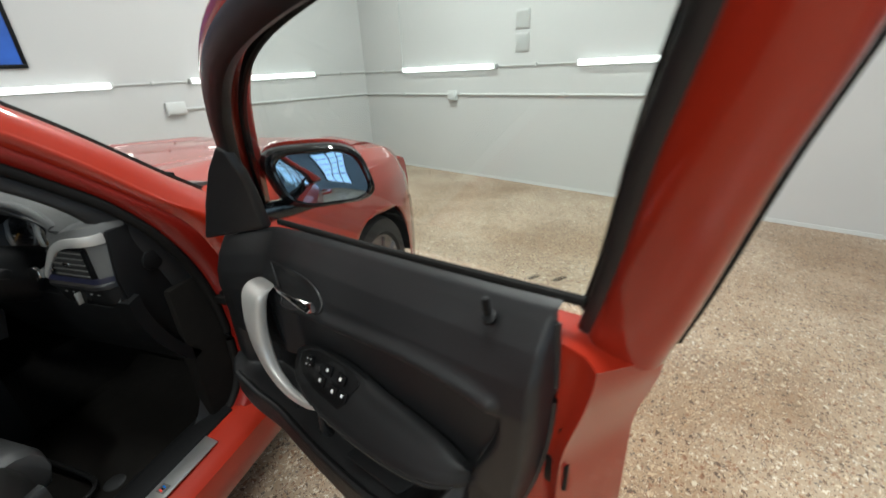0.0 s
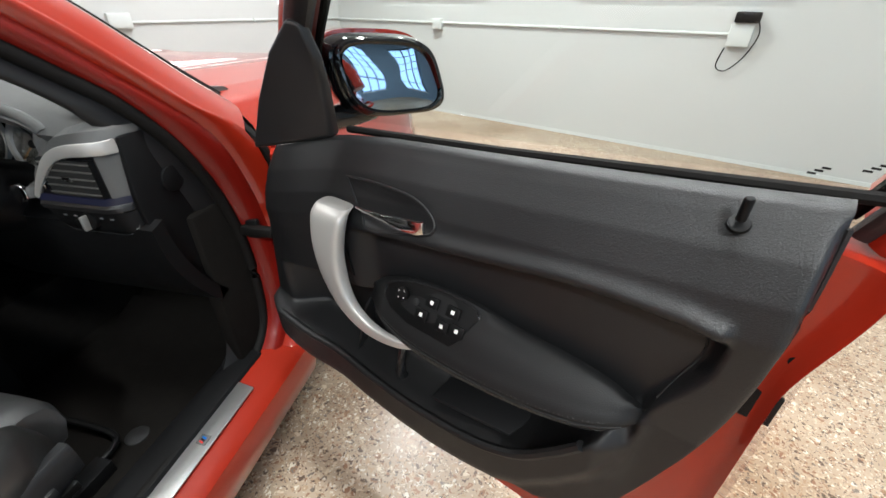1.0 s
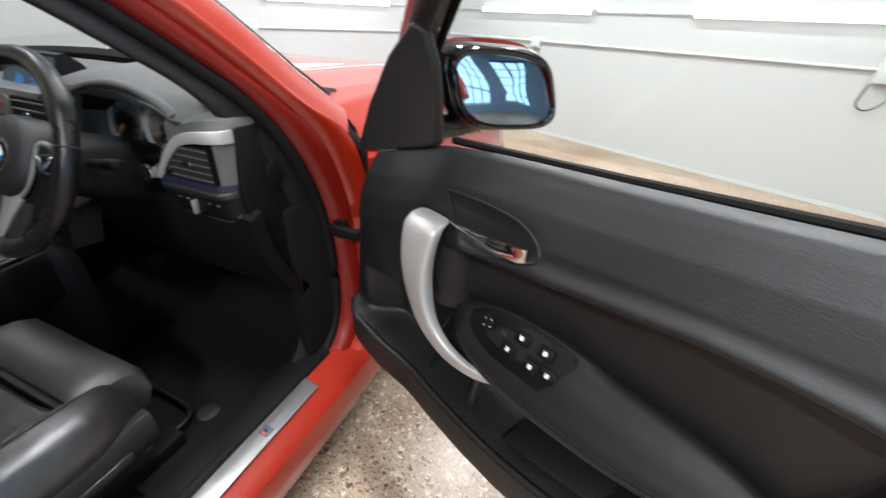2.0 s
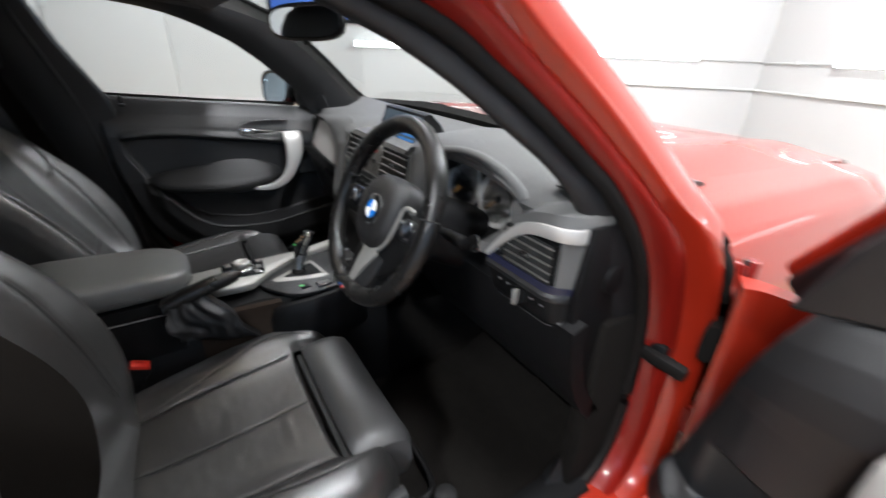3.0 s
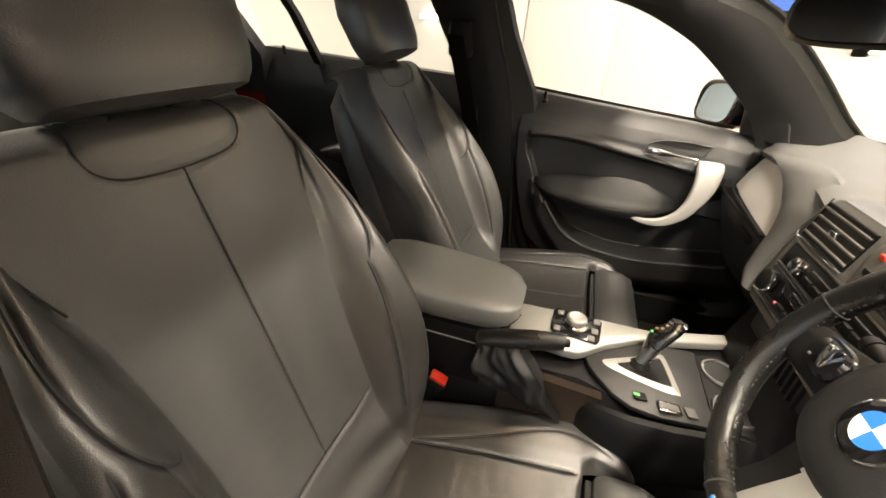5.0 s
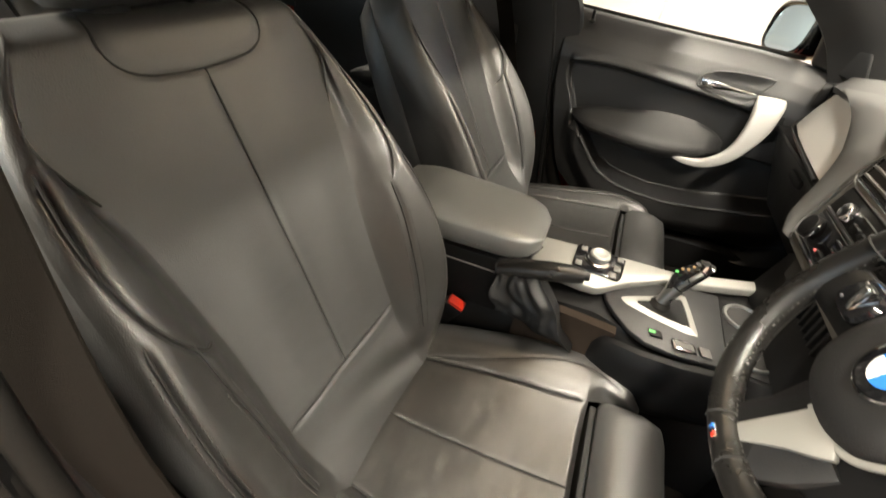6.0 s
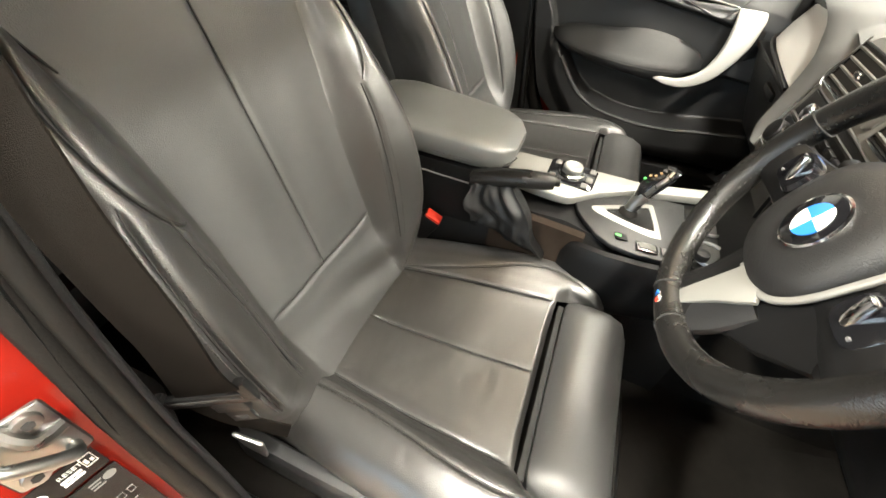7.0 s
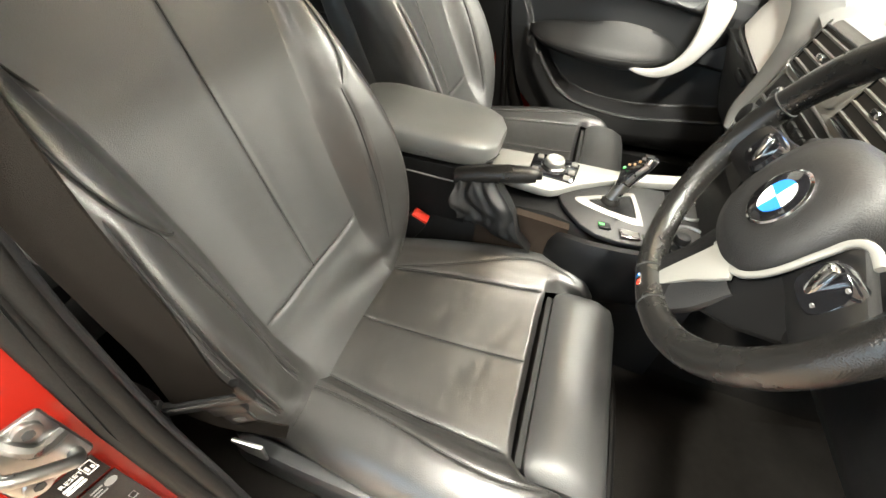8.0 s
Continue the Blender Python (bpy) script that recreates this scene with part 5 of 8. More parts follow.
def car_door(side, swing, label):
    o = side
    P = lambda x, y, z: V((o * (x - HINGE[0]), y - HINGE[1], z))

    # painted shell
    def belt(u):
        return lin(u, [(0, 0.880), (0.28, 0.935), (0.5, 0.955), (0.93, 0.985), (1, 0.975)])

    def skin(u, v):
        z = 0.27 + (belt(u) - 0.27) * v
        yf, yr = 0.465, -0.565 - 0.03 * ramp(v, [(0.75, 0), (1, 1)])
        x = lin(v, [(0, 0.845), (0.15, 0.868), (0.5, 0.880), (0.75, 0.874), (0.9, 0.855), (1, 0.815)])
        e = 0.012 * (max(0, abs(u - 0.5) - 0.47) / 0.03)
        return P(x - e, yf + (yr - yf) * u, z)

    def skin_back(u, v):
        z = 0.27 + (belt(u) - 0.27) * v
        x = lin(v, [(0, 0.845), (0.15, 0.868), (0.5, 0.880), (0.75, 0.874), (0.9, 0.855), (1, 0.815)])
        y = 0.465 - 1.03 * u
        rear = lin(z, [(0.3, -0.30), (0.4, -0.36), (0.55, -0.415), (0.65, -0.44), (0.87, -0.478), (1.0, -0.507)])
        inner = lin(v, [(0, 0.80), (0.06, 0.75), (1, 0.75)]) if y < rear + 0.05 or z < 0.37 else 0.785
        return V((o * (inner - x), (0.045 if u > 0.5 else -0.04) * abs(2 * u - 1) ** 6, 0.0))
    d = unit("front_door", sheet(skin, 70, 50, skin_back), PAINT, label, pose(o * HINGE[0], HINGE[1], 0, 0, 0, o * swing))
    # shut face details
    part("latch", box(P(0.750, -0.512, 0.787) - V((0.003, 0.016, 0.022)), P(0.750, -0.512, 0.787) + V((0.003, 0.014, 0.022)), 0.001), HARD, d, "black door latch")
    part("shut_plug", disc(P(0.7495, -0.520, 0.86), (-o, 0, 0), 0.008, 0.002, 14, 0.0005), RUBBER, d)

    # window frame
    path = [(0.805, 0.37, 0.93), (0.762, 0.265, 1.06), (0.722, 0.175, 1.155), (0.685, 0.07, 1.245), (0.655, -0.07, 1.315), (0.640, -0.25, 1.355), (0.638, -0.42, 1.372), (0.643, -0.590, 1.378), (0.660, -0.638, 1.335), (0.706, -0.606, 1.20), (0.755, -0.578, 1.08), (0.790, -0.552, 0.985)]
    pts = spline([P(*p) for p in path], 6)
    n = len(pts)
    red, black, run = [], [], []
    ctr = P(0.73, -0.15, 1.12)
    for i, p in enumerate(pts):
        t = i / (n - 1)
        dirv = (pts[min(i + 1, n - 1)] - pts[max(i - 1, 0)]).normalized()
        outx = V((o, 0, 0.42)).normalized()
        inw = outx.cross(dirv).normalized()
        if inw.dot(ctr - p) < 0:
            inw = -inw
        thick = 0.036 if t < 0.6 else lin(t, [(0.6, 0.036), (0.75, 0.050), (1, 0.056)])
        wide = 0.024 if t < 0.6 else lin(t, [(0.6, 0.024), (0.72, 0.036), (1, 0.042)])
        c = p + outx * (0.020 if t < 0.6 else 0.036)
        red.append(ring(c - inw * 0.006, inw * wide, outx * thick, 16, 4))
        wb = 0.021 if t < 0.6 else lin(t, [(0.6, 0.021), (0.72, 0.010), (1, 0.009)])
        back_in = lin(t, [(0.6, 0.0), (0.7, 1.0)])
        black.append(ring(p - outx * (0.014 - 0.012 * back_in) + inw * (0.012 + (wide - 0.020) * back_in), inw * (wb + (0.011 - wb) * back_in), outx * (0.014 - 0.006 * back_in), 12, 3))
        run.append(p + inw * (wide + 0.004) + outx * 0.02)
    part("window_frame", loft(red), PAINT, d, "red painted window frame")
    part("frame_liner", loft(black), SOFT, d, "black frame lining")
    part("glass_run", tube(run, 0.007, 8), RUBBER, d)
    part("frame_seal", tube([q[8] for q in red][40:], 0.007, 6), RUBBER, d)

    def pane(u, v):
        y = 0.30 - 0.86 * u
        zt = lin(y, [(-0.63, 1.33), (-0.58, 1.36), (-0.42, 1.362), (-0.25, 1.35), (-0.05, 1.315), (0.08, 1.24), (0.18, 1.15), (0.30, 1.0)])
        zb = 0.985 + 0.06 * u
        z = zb + max(0.0, zt - zb) * v
        return P(0.785 - 0.42 * (z - 1.0), y - 0.05 * v * u, z)
    g = part("door_glass", sheet(pane, 24, 10), GLASS, d, "clear side window glass")
    g.visible_shadow = False
    if side > 0:
        for y, z in ((-0.457, 1.047), (-0.489, 1.057)):
            for k in range(3):
                part("glass_mark", slab([P(0.768 - 0.42 * (z - 1.0 - 0.02), y - 0.004 * k, z + 0.003 * k), P(0.768 - 0.42 * (z - 1.0 - 0.02), y - 0.004 * k - 0.006, z + 0.003 * k), P(0.767 - 0.42 * (z - 1.0 - 0.02), y - 0.004 * k - 0.006, z + 0.003 * k + 0.002), P(0.767 - 0.42 * (z - 1.0 - 0.02), y - 0.004 * k, z + 0.003 * k + 0.002)], (o * -0.001, 0, 0)), HARD, d)
    part("belt_seal", tube([P(0.772, 0.15, 0.982), P(0.771, -0.15, 1.002), P(0.770, -0.52, 1.033)], 0.0065, 8, flat=1.0), RUBBER, d)

    # sail panel in the front corner
    sail = [P(0.656, 0.272, 0.952), P(0.742, 0.163, 0.972), P(0.722, 0.145, 1.06), P(0.706, 0.136, 1.10), P(0.690, 0.138, 1.145), P(0.686, 0.160, 1.152), P(0.682, 0.208, 1.108), P(0.672, 0.248, 1.035)]
    part("mirror_sail", slab(sail, (o * 0.022, 0, 0), 0.007, 3), SOFT, d, "black triangular sail panel")

    # inner trim: one moulded skin with recess, pocket and shoulder
    def lip(y):
        return lin(y, [(-0.40, 0.735), (-0.368, 0.690), (-0.337, 0.645), (-0.285, 0.584), (-0.238, 0.552), (-0.172, 0.535), (-0.098, 0.524), (-0.014, 0.525), (0.078, 0.535), (0.178, 0.555), (0.25, 0.572), (0.32, 0.589), (0.36, 0.60)])

    def crease(y):
        return lin(y, [(-0.45, 0.884), (-0.41, 0.889), (-0.353, 0.889), (-0.288, 0.886), (-0.213, 0.876), (-0.123, 0.864), (-0.013, 0.851), (0.058, 0.839), (0.09, 0.833)])

    def sm(v, w=0.007):
        return ramp(v, [(-w, 0.0), (w, 1.0)])

    def face(y, z, ztop):
        x = lin(ztop - z, [(0, 0.762), (0.006, 0.750), (0.02, 0.740), (0.05, 0.722), (0.09, 0.706), (0.13, 0.698), (0.25, 0.700), (0.38, 0.702)])
        # insert between crease and armrest, under a soft roll
        back = sm(y + 0.452 - 0.045 * ramp(0.88 - z, [(0.02, 0), (0.15, 1)]), 0.007)
        front = 1 - ramp(y, [(0.05, 0), (0.10, 1)])
        x += 0.024 * sm(crease(y) - z, 0.0055) * back * sm(z - 0.70, 0.02) * front
        x -= 0.009 * math.exp(-((z - crease(y) - 0.013) / 0.011) ** 2) * back * front
        # the front end swells towards the dashboard
        x -= 0.052 * ramp(y, [(0.13, 0.0), (0.27, 1.0)]) * lin(z, [(0.55, 0.35), (0.80, 0.55), (0.95, 1.0)])
        # hollow round the release lever
        x += 0.010 * math.exp(-(((y - 0.01) / 0.075) ** 4 + ((z - 0.893) / 0.026) ** 4))
        # lower bulge that carries the pocket lip
        x -= 0.040 * sm(lip(y) - z + 0.002, 0.010) * ramp(lip(y) - z, [(0.06, 1.0), (0.15, 0.1)]) * sm(0.35 - y, 0.05) * sm(y + 0.40, 0.03)
        # pocket cavity
        x += 0.058 * sm(z - lip(y), 0.010) * sm(0.70 - z, 0.012) * sm(0.275 - y, 0.03) * sm(y + 0.362, 0.015)
        x += 0.030 * ramp(0.44 - z, [(0.0, 0), (0.06, 1)])
        return x

    def trim(u, v):
        yb, yt = 0.385 - 0.82 * u, 0.272 - 0.770 * u
        zb = lin(yb, [(-0.435, 0.600), (-0.42, 0.552), (-0.40, 0.512), (-0.312, 0.432), (-0.235, 0.404), (-0.131, 0.392), (-0.01, 0.384), (0.129, 0.392), (0.285, 0.424), (0.340, 0.450), (0.37, 0.49), (0.385, 0.54)])
        zt = lin(u, [(0, 0.958), (0.13, 0.972), (0.30, 0.988), (0.56, 1.002), (0.76, 1.014), (0.90, 1.023), (1, 1.031)])
        y = yb + (yt - yb) * v - 0.030 * math.sin(math.pi * v) * u ** 3
        z = zb + (zt - zb) * v
        x = face(y, z, zt)
        b = min(u, 1 - u)
        k = max(max(0, 1 - b / 0.014) ** 2, max(0, 1 - v / 0.02) ** 2)
        x += (max(x, 0.782 if u < 0.5 and v > 0.02 else 0.7485) - x) * k
        return P(x, y, z)
    whole = sheet(trim, 190, 190)
    lower_skin = whole.copy()
    inv = lambda f: f.calc_center_median() + V((o * HINGE[0], HINGE[1], 0))
    is_low = lambda f: inv(f).z < max(lip(inv(f).y), 0.70 if -0.37 < inv(f).y < 0.29 else 0)
    bmesh.ops.delete(whole, geom=[f for f in whole.faces if is_low(f)], context="FACES")
    bmesh.ops.delete(lower_skin, geom=[f for f in lower_skin.faces if not is_low(f)], context="FACES")
    panel = part("door_trim", whole, SOFT, d, "grained black door trim with a deep pocket", angle=60)
    part("door_pocket", lower_skin, POCKET, panel, "harder black plastic pocket skin", angle=180)
    part("trim_edge", tube([trim(0, 0.9 - 0.1 * k) for k in range(9)] + [trim(k / 20, 0) for k in range(21)] + [trim(1, 0.05 * k) for k in range(1, 20)], 0.004, 6), SOFT, panel)
    line_yz = [(y, crease(y) - 0.003) for y in (0.05, 0.0, -0.06, -0.13, -0.21, -0.29, -0.35, -0.40)] + [(-0.428, 0.882), (-0.441, 0.866), (-0.440, 0.840), (-0.430, 0.805), (-0.418, 0.770)]
    part("insert_seam", tube(spline([P(face(y, z, 1.02) - 0.0002, y, z) for y, z in line_yz], 4), 0.0016, 6), SEAM, panel)
    # pocket lip, divider and can holder
    part("pocket_lip", tube(spline([P(face(y, lip(y) - 0.012, 1.0) + 0.004, y, lip(y) - 0.004) for y in (0.30, 0.22, 0.14, 0.05, -0.05, -0.15, -0.22, -0.28, -0.33, -0.36)], 5), 0.008, 8), POCKET, panel)
    if side > 0:
        part("pocket_rib", tube(spline([P(0.700, -0.020, 0.66), P(0.690, -0.018, 0.60), P(0.700, -0.005, 0.54), P(0.735, 0.004, 0.50)], 5), [0.007] * 8 + [0.010] * 8, 8), SOFT, panel)
        part("bottle_cup", tube(spline([P(0.748, 0.075, 0.52), P(0.712, 0.06, 0.52), P(0.695, 0.025, 0.52), P(0.712, -0.010, 0.52), P(0.748, -0.025, 0.52)], 5), 0.006, 8), SOFT, panel)
        part("pocket_tray", slab([P(0.69, -0.09, 0.545), P(0.75, -0.09, 0.545), P(0.75, -0.27, 0.575), P(0.69, -0.25, 0.572)], (0, 0, -0.008), 0.003), SOFT, panel)
        part("pocket_partition", slab([P(0.695, 0.115, 0.54), P(0.752, 0.130, 0.53), P(0.752, 0.110, 0.66), P(0.715, 0.100, 0.65)], (0, -0.006, 0), 0.002), SOFT, panel)

    # armrest pad: a top that falls from the door towards a rounded, stitched edge
    top_z = lambda y: curve(-y, [(-0.05, 0.738), (-0.02, 0.762), (0.046, 0.784), (0.124, 0.792), (0.177, 0.788), (0.223, 0.779), (0.307, 0.773), (0.368, 0.762), (0.412, 0.742)])
    nose_z = lambda y: curve(-y, [(-0.05, 0.718), (-0.016, 0.718), (0.034, 0.708), (0.107, 0.704), (0.202, 0.706), (0.291, 0.714), (0.36, 0.724), (0.412, 0.736)])
    low_z = lambda y: curve(-y, [(-0.05, 0.708), (0.0, 0.686), (0.08, 0.664), (0.144, 0.665), (0.246, 0.674), (0.331, 0.688), (0.374, 0.700), (0.412, 0.730)])
    nose_x = lambda y: curve(-y, [(-0.05, 0.694), (0.0, 0.666), (0.1, 0.653), (0.25, 0.653), (0.34, 0.662), (0.39, 0.680), (0.412, 0.702)])

    def pad(y, s):
        """A point of the pad's top, from the door (0) to its edge (1)."""
        return P(0.704 + (nose_x(y) + 0.006 - 0.704) * s, y, top_z(y) + (nose_z(y) + 0.006 - top_z(y)) * s + 0.005 * math.sin(s * math.pi))
    secs = []
    for k in range(41):
        y = 0.050 - 0.462 * k / 40
        nx, nz, lz = nose_x(y), nose_z(y), low_z(y)
        wall_x = 0.716
        nodes = [P(wall_x, y, top_z(y) - 0.004)] + [pad(y, q) for q in (0.0, 0.2, 0.4, 0.6, 0.8, 0.94)] + [P(nx, y, nz), P(nx - 0.001, y, nz - 0.010), P(nx + 0.002, y, nz - 0.4 * (nz - lz) - 0.006), P(nx + 0.012, y, lz + 0.006), P(nx + 0.022, y, lz), P(wall_x, y, lz + 0.004)]
        secs.append(nodes)
    arm = part("armrest", loft(secs), ARMTRIM, d, "padded black armrest with a stitched edge", angle=70)
    edge_y = [0.02 - 0.415 * k / 12 for k in range(13)]
    part("armrest_groove", tube(spline([P(nose_x(y) - 0.0012, y, nose_z(y) - 0.008) for y in edge_y], 3), 0.0016, 6), SEAM, arm)
    stitches([P(nose_x(y) - 0.0005, y, nose_z(y) - 0.001) for y in edge_y], arm, 0.006, 0.0008)
    stitches([P(nose_x(y) - 0.0015, y, nose_z(y) - 0.014) for y in edge_y], arm, 0.006, 0.0008)
    if side > 0:
        # switch block let into the armrest's top
        up = V((-0.86 * o, 0, 0.51))
        ring_pts = [(0.006, 0.30), (0.004, 0.62), (-0.015, 0.80), (-0.06, 0.86), (-0.145, 0.84), (-0.156, 0.70), (-0.178, 0.20), (-0.170, 0.06), (-0.12, 0.02), (-0.05, 0.03), (-0.012, 0.12)]
        sw = part("switch_panel", slab([pad(y, q) - up * 0.001 for y, q in ring_pts], up * 0.0035, 0.0012), HARD, arm, "black switch panel with window and mirror switches")
        part("panel_rim", tube(spline([pad(y, q) + up * 0.0020 for y, q in ring_pts[6:] + ring_pts[:2]], 4), 0.0013, 6), SOFT, arm)
        part("mirror_knob", disc(pad(-0.036, 0.38) + up * 0.001, up, 0.0115, 0.007, 20, 0.002), HARD, sw)
        for a in range(4):
            q = V((0, math.cos(a * 1.571 + 0.6), 0)) * 0.0075 + V((0.51 * o, 0, 0.86)) * 0.0075 * math.sin(a * 1.571 + 0.6)
            part("knob_mark", disc(pad(-0.036, 0.38) + q + up * 0.0078, up, 0.0013, 0.0006, 6), WHITE, sw)
        part("fold_key", disc(pad(-0.066, 0.42) + up * 0.002, up, 0.006, 0.002, 14, 0.0008), SEAM, sw)
        for y, q in ((-0.097, 0.30), (-0.084, 0.58), (-0.137, 0.30), (-0.125, 0.60), (-0.152, 0.56)):
            c = pad(y, q) + up * 0.002
            al = V((0.51 * o, 0, 0.86))
            part("window_switch", slab([c + V((0, 0.012, 0)) + al * 0.009, c + V((0, 0.012, 0)) - al * 0.009, c - V((0, 0.012, 0)) - al * 0.009, c - V((0, 0.012, 0)) + al * 0.009], up * 0.0045, 0.0016), HARD, sw)
            part("switch_mark", slab([c + up * 0.0047 + V((0, 0.0030, 0)) + al * 0.0030, c + up * 0.0047 + V((0, 0.0030, 0)) - al * 0.0030, c + up * 0.0047 - V((0, 0.0030, 0)) - al * 0.0030, c + up * 0.0047 - V((0, 0.0030, 0)) + al * 0.0030], up * 0.0005), WHITE, sw)
    # pull handle, satin
    hp = [(0.686, 0.104, 0.886), (0.668, 0.104, 0.870), (0.656, 0.102, 0.815), (0.651, 0.086, 0.757), (0.650, 0.060, 0.713), (0.653, 0.016, 0.683), (0.660, -0.040, 0.675), (0.672, -0.090, 0.684)]
    hw = [0.034, 0.037, 0.032, 0.023, 0.018, 0.014, 0.009, 0.003]
    cps, ws_ = spline([P(*p) for p in hp], 6), []
    for i in range(len(cps)):
        ws_.append(lin(i / (len(cps) - 1) * 7, list(enumerate(hw))))
    secs = []
    for i, c in enumerate(cps):
        dv = (cps[min(i + 1, len(cps) - 1)] - cps[max(i - 1, 0)]).normalized()
        wv = V((o, 0, 0)).cross(dv).normalized()
        secs.append(ring(c, wv * ws_[i], V((o, 0, 0)) * min(0.015, ws_[i] * 0.62), 24, 3.6))
    part("pull_handle", loft(secs), SATIN, d, "curved satin silver pull handle")
    # release lever in its bowl
    bowl_line = [(0.100, 0.926), (0.06, 0.929), (0.025, 0.930), (-0.01, 0.929), (-0.043, 0.926), (-0.072, 0.915), (-0.088, 0.900), (-0.086, 0.886), (-0.070, 0.879), (-0.040, 0.872), (-0.01, 0.865), (0.021, 0.857), (0.045, 0.858), (0.060, 0.870), (0.078, 0.890)]
    part("lever_bowl", tube(spline([P(face(y, z, 1.0) - 0.0005, y, z) for y, z in bowl_line + bowl_line[:1]], 3), 0.0022, 6), SOFT, d, "raised rim of the lever hollow")
    secs = [ring(P(x, y, z), (0, 0.0, h), (o * 0.004, 0, 0), 12, 2.6) for x, y, z, h in ((0.697, 0.066, 0.886, 0.003), (0.690, 0.040, 0.889, 0.004), (0.686, 0.0, 0.892, 0.006), (0.684, -0.035, 0.894, 0.010), (0.685, -0.070, 0.896, 0.012), (0.690, -0.080, 0.897, 0.010))]
    part("release_lever", loft(secs), CHROME, d, "chromed door release lever")
    # map pocket plate ahead of the handle, loudspeaker, lock pin
    part("speaker_cover", slab([P(0.694, 0.160, 0.845), P(0.694, 0.168, 0.775), P(0.700, 0.095, 0.735), P(0.700, 0.12, 0.84)], (o * -0.004, 0, 0), 0.003), HARD, d)
    pin = part("lock_pin", disc(P(0.724, -0.425, 1.005), (-0.2 * o, 0, 1), 0.0045, 0.024, 12, 0.003), HARD, d, "small black lock pin")
    part("pin_collar", disc(P(0.728, -0.425, 0.998), (-0.7 * o, 0, 1), 0.010, 0.004, 18, 0.003), HARD, pin)

    # exterior mirror
    mc = (0.924, 0.226, 1.047) if o > 0 else (0.905, 0.170, 1.036)
    turn_ = lambda w: V((o * w * 0.955, -w * 0.296, -0.006))
    slant = 0.30 if o > 0 else 0.0
    rise_ = lambda h: V((o * (0.02 - 0.955 * slant) * h, (0.05 + 0.296 * slant) * h, 0.998 * h))
    back = lambda a: V((o * a * 0.296, a * 0.955, 0))
    body = [ring(P(*mc) + back(a), turn_(w), rise_(h), 40, 3.6) for a, w, h in ((-0.058, 0.104, 0.062), (-0.066, 0.108, 0.066), (-0.064, 0.112, 0.070), (-0.045, 0.117, 0.075), (0.0, 0.112, 0.074), (0.04, 0.098, 0.066), (0.065, 0.068, 0.045), (0.075, 0.03, 0.02))]
    mr = part("mirror_housing", loft(body), GLOSS, d, "gloss black mirror housing with an orange cap")
    cap = [ring(P(mc[0] + 0.004, mc[1], mc[2] + 0.006) + back(a), turn_(w), rise_(h), 40, 3.4) for a, w, h in ((-0.02, 0.115, 0.075), (0.005, 0.113, 0.075), (0.04, 0.100, 0.067), (0.067, 0.070, 0.048), (0.079, 0.032, 0.022))]
    part("mirror_cap", loft(cap), PAINT, mr)
    aim = V((o * 0.962, -0.272, 0.0))
    dome = lambda q: ring(P(*mc) + back(-0.0690 - 0.0052 * (1 - q * q)), (aim * 0.094 - V((0, 0, 0.006))) * q, V((o * (0.04 - 0.955 * slant), 0.09 + 0.296 * slant, 1.0)) * 0.058 * q, 40, 3.4)
    part("mirror_glass", loft([dome(q) for q in (1.0, 0.9, 0.8, 0.7, 0.6, 0.5, 0.4, 0.3, 0.2, 0.1, 0.02)]), MIRROR_BLUE, mr, "convex silvered mirror glass")
    part("mirror_bezel", tube([p for p in ring(P(*mc) + back(-0.066), turn_(0.100), rise_(0.063), 40, 3.4)], 0.006, 8, loop=True), GLOSS, mr)
    part("mirror_foot", loft([ring(P(x, y, z), (0, 0.03, 0), (0, 0, h), 12, 2.6) for x, y, z, h in ((0.765, 0.235, 0.985, 0.024), (0.83, 0.235, 0.980, 0.022), (0.90, 0.23, 0.985, 0.022))]), GLOSS, mr)
    # outside handle
    part("outer_handle", tube(spline([P(0.876, -0.33, 0.87), P(0.905, -0.36, 0.872), P(0.905, -0.48, 0.874), P(0.876, -0.51, 0.874)], 5), 0.012, 8), PAINT, d)
    return d


car_door(1, 65.2, "open orange car door with black trim and silver handle")
car_door(-1, 0.0, "closed passenger car door with black trim and silver handle")
# ---- dashboard ----


def dash_section(x):
    """Profile (y, z) of the dashboard at x, from the windscreen round to the underside."""
    gauge = ramp(x, [(0.255, 0), (0.280, 1)]) * (1 - ramp(x, [(0.545, 0), (0.575, 1)]))
    hood = math.sin(max(0, min(1, (x - 0.17) / 0.43)) * math.pi) ** 0.7 if 0.17 < x < 0.60 else 0.0
    end = ramp(abs(x), [(0.58, 0), (0.72, 1)])
    middle = 1 - ramp(abs(x + 0.01), [(0.14, 0), (0.22, 1)])
    aside = ramp(-x, [(0.20, 0), (0.30, 1)])
    top = 0.998 + 0.035 * hood - 0.018 * end - 0.040 * middle - 0.020 * aside
    fy = 0.165 + 0.115 * gauge + 0.03 * end + 0.055 * aside
    brow = 0.16 + 0.012 * hood + 0.03 * end + 0.030 * aside
    return [V((x, y, z)) for y, z in (
        (0.50, 1.0), (0.43, 1.012), (0.34, top + 0.012 + 0.015 * middle), (0.24, top + 0.006), (brow + 0.02, top - 0.006), (brow, top - 0.022), (brow + 0.008, top - 0.036), (fy, 0.958 - 0.004 * gauge),
        (fy, 0.90), (fy - 0.005 - 0.07 * gauge, 0.83 + 0.015 * gauge), (0.165, 0.80), (0.19, 0.72), (0.25, 0.62), (0.36, 0.57), (0.60, 0.56), (0.62, 0.9))]


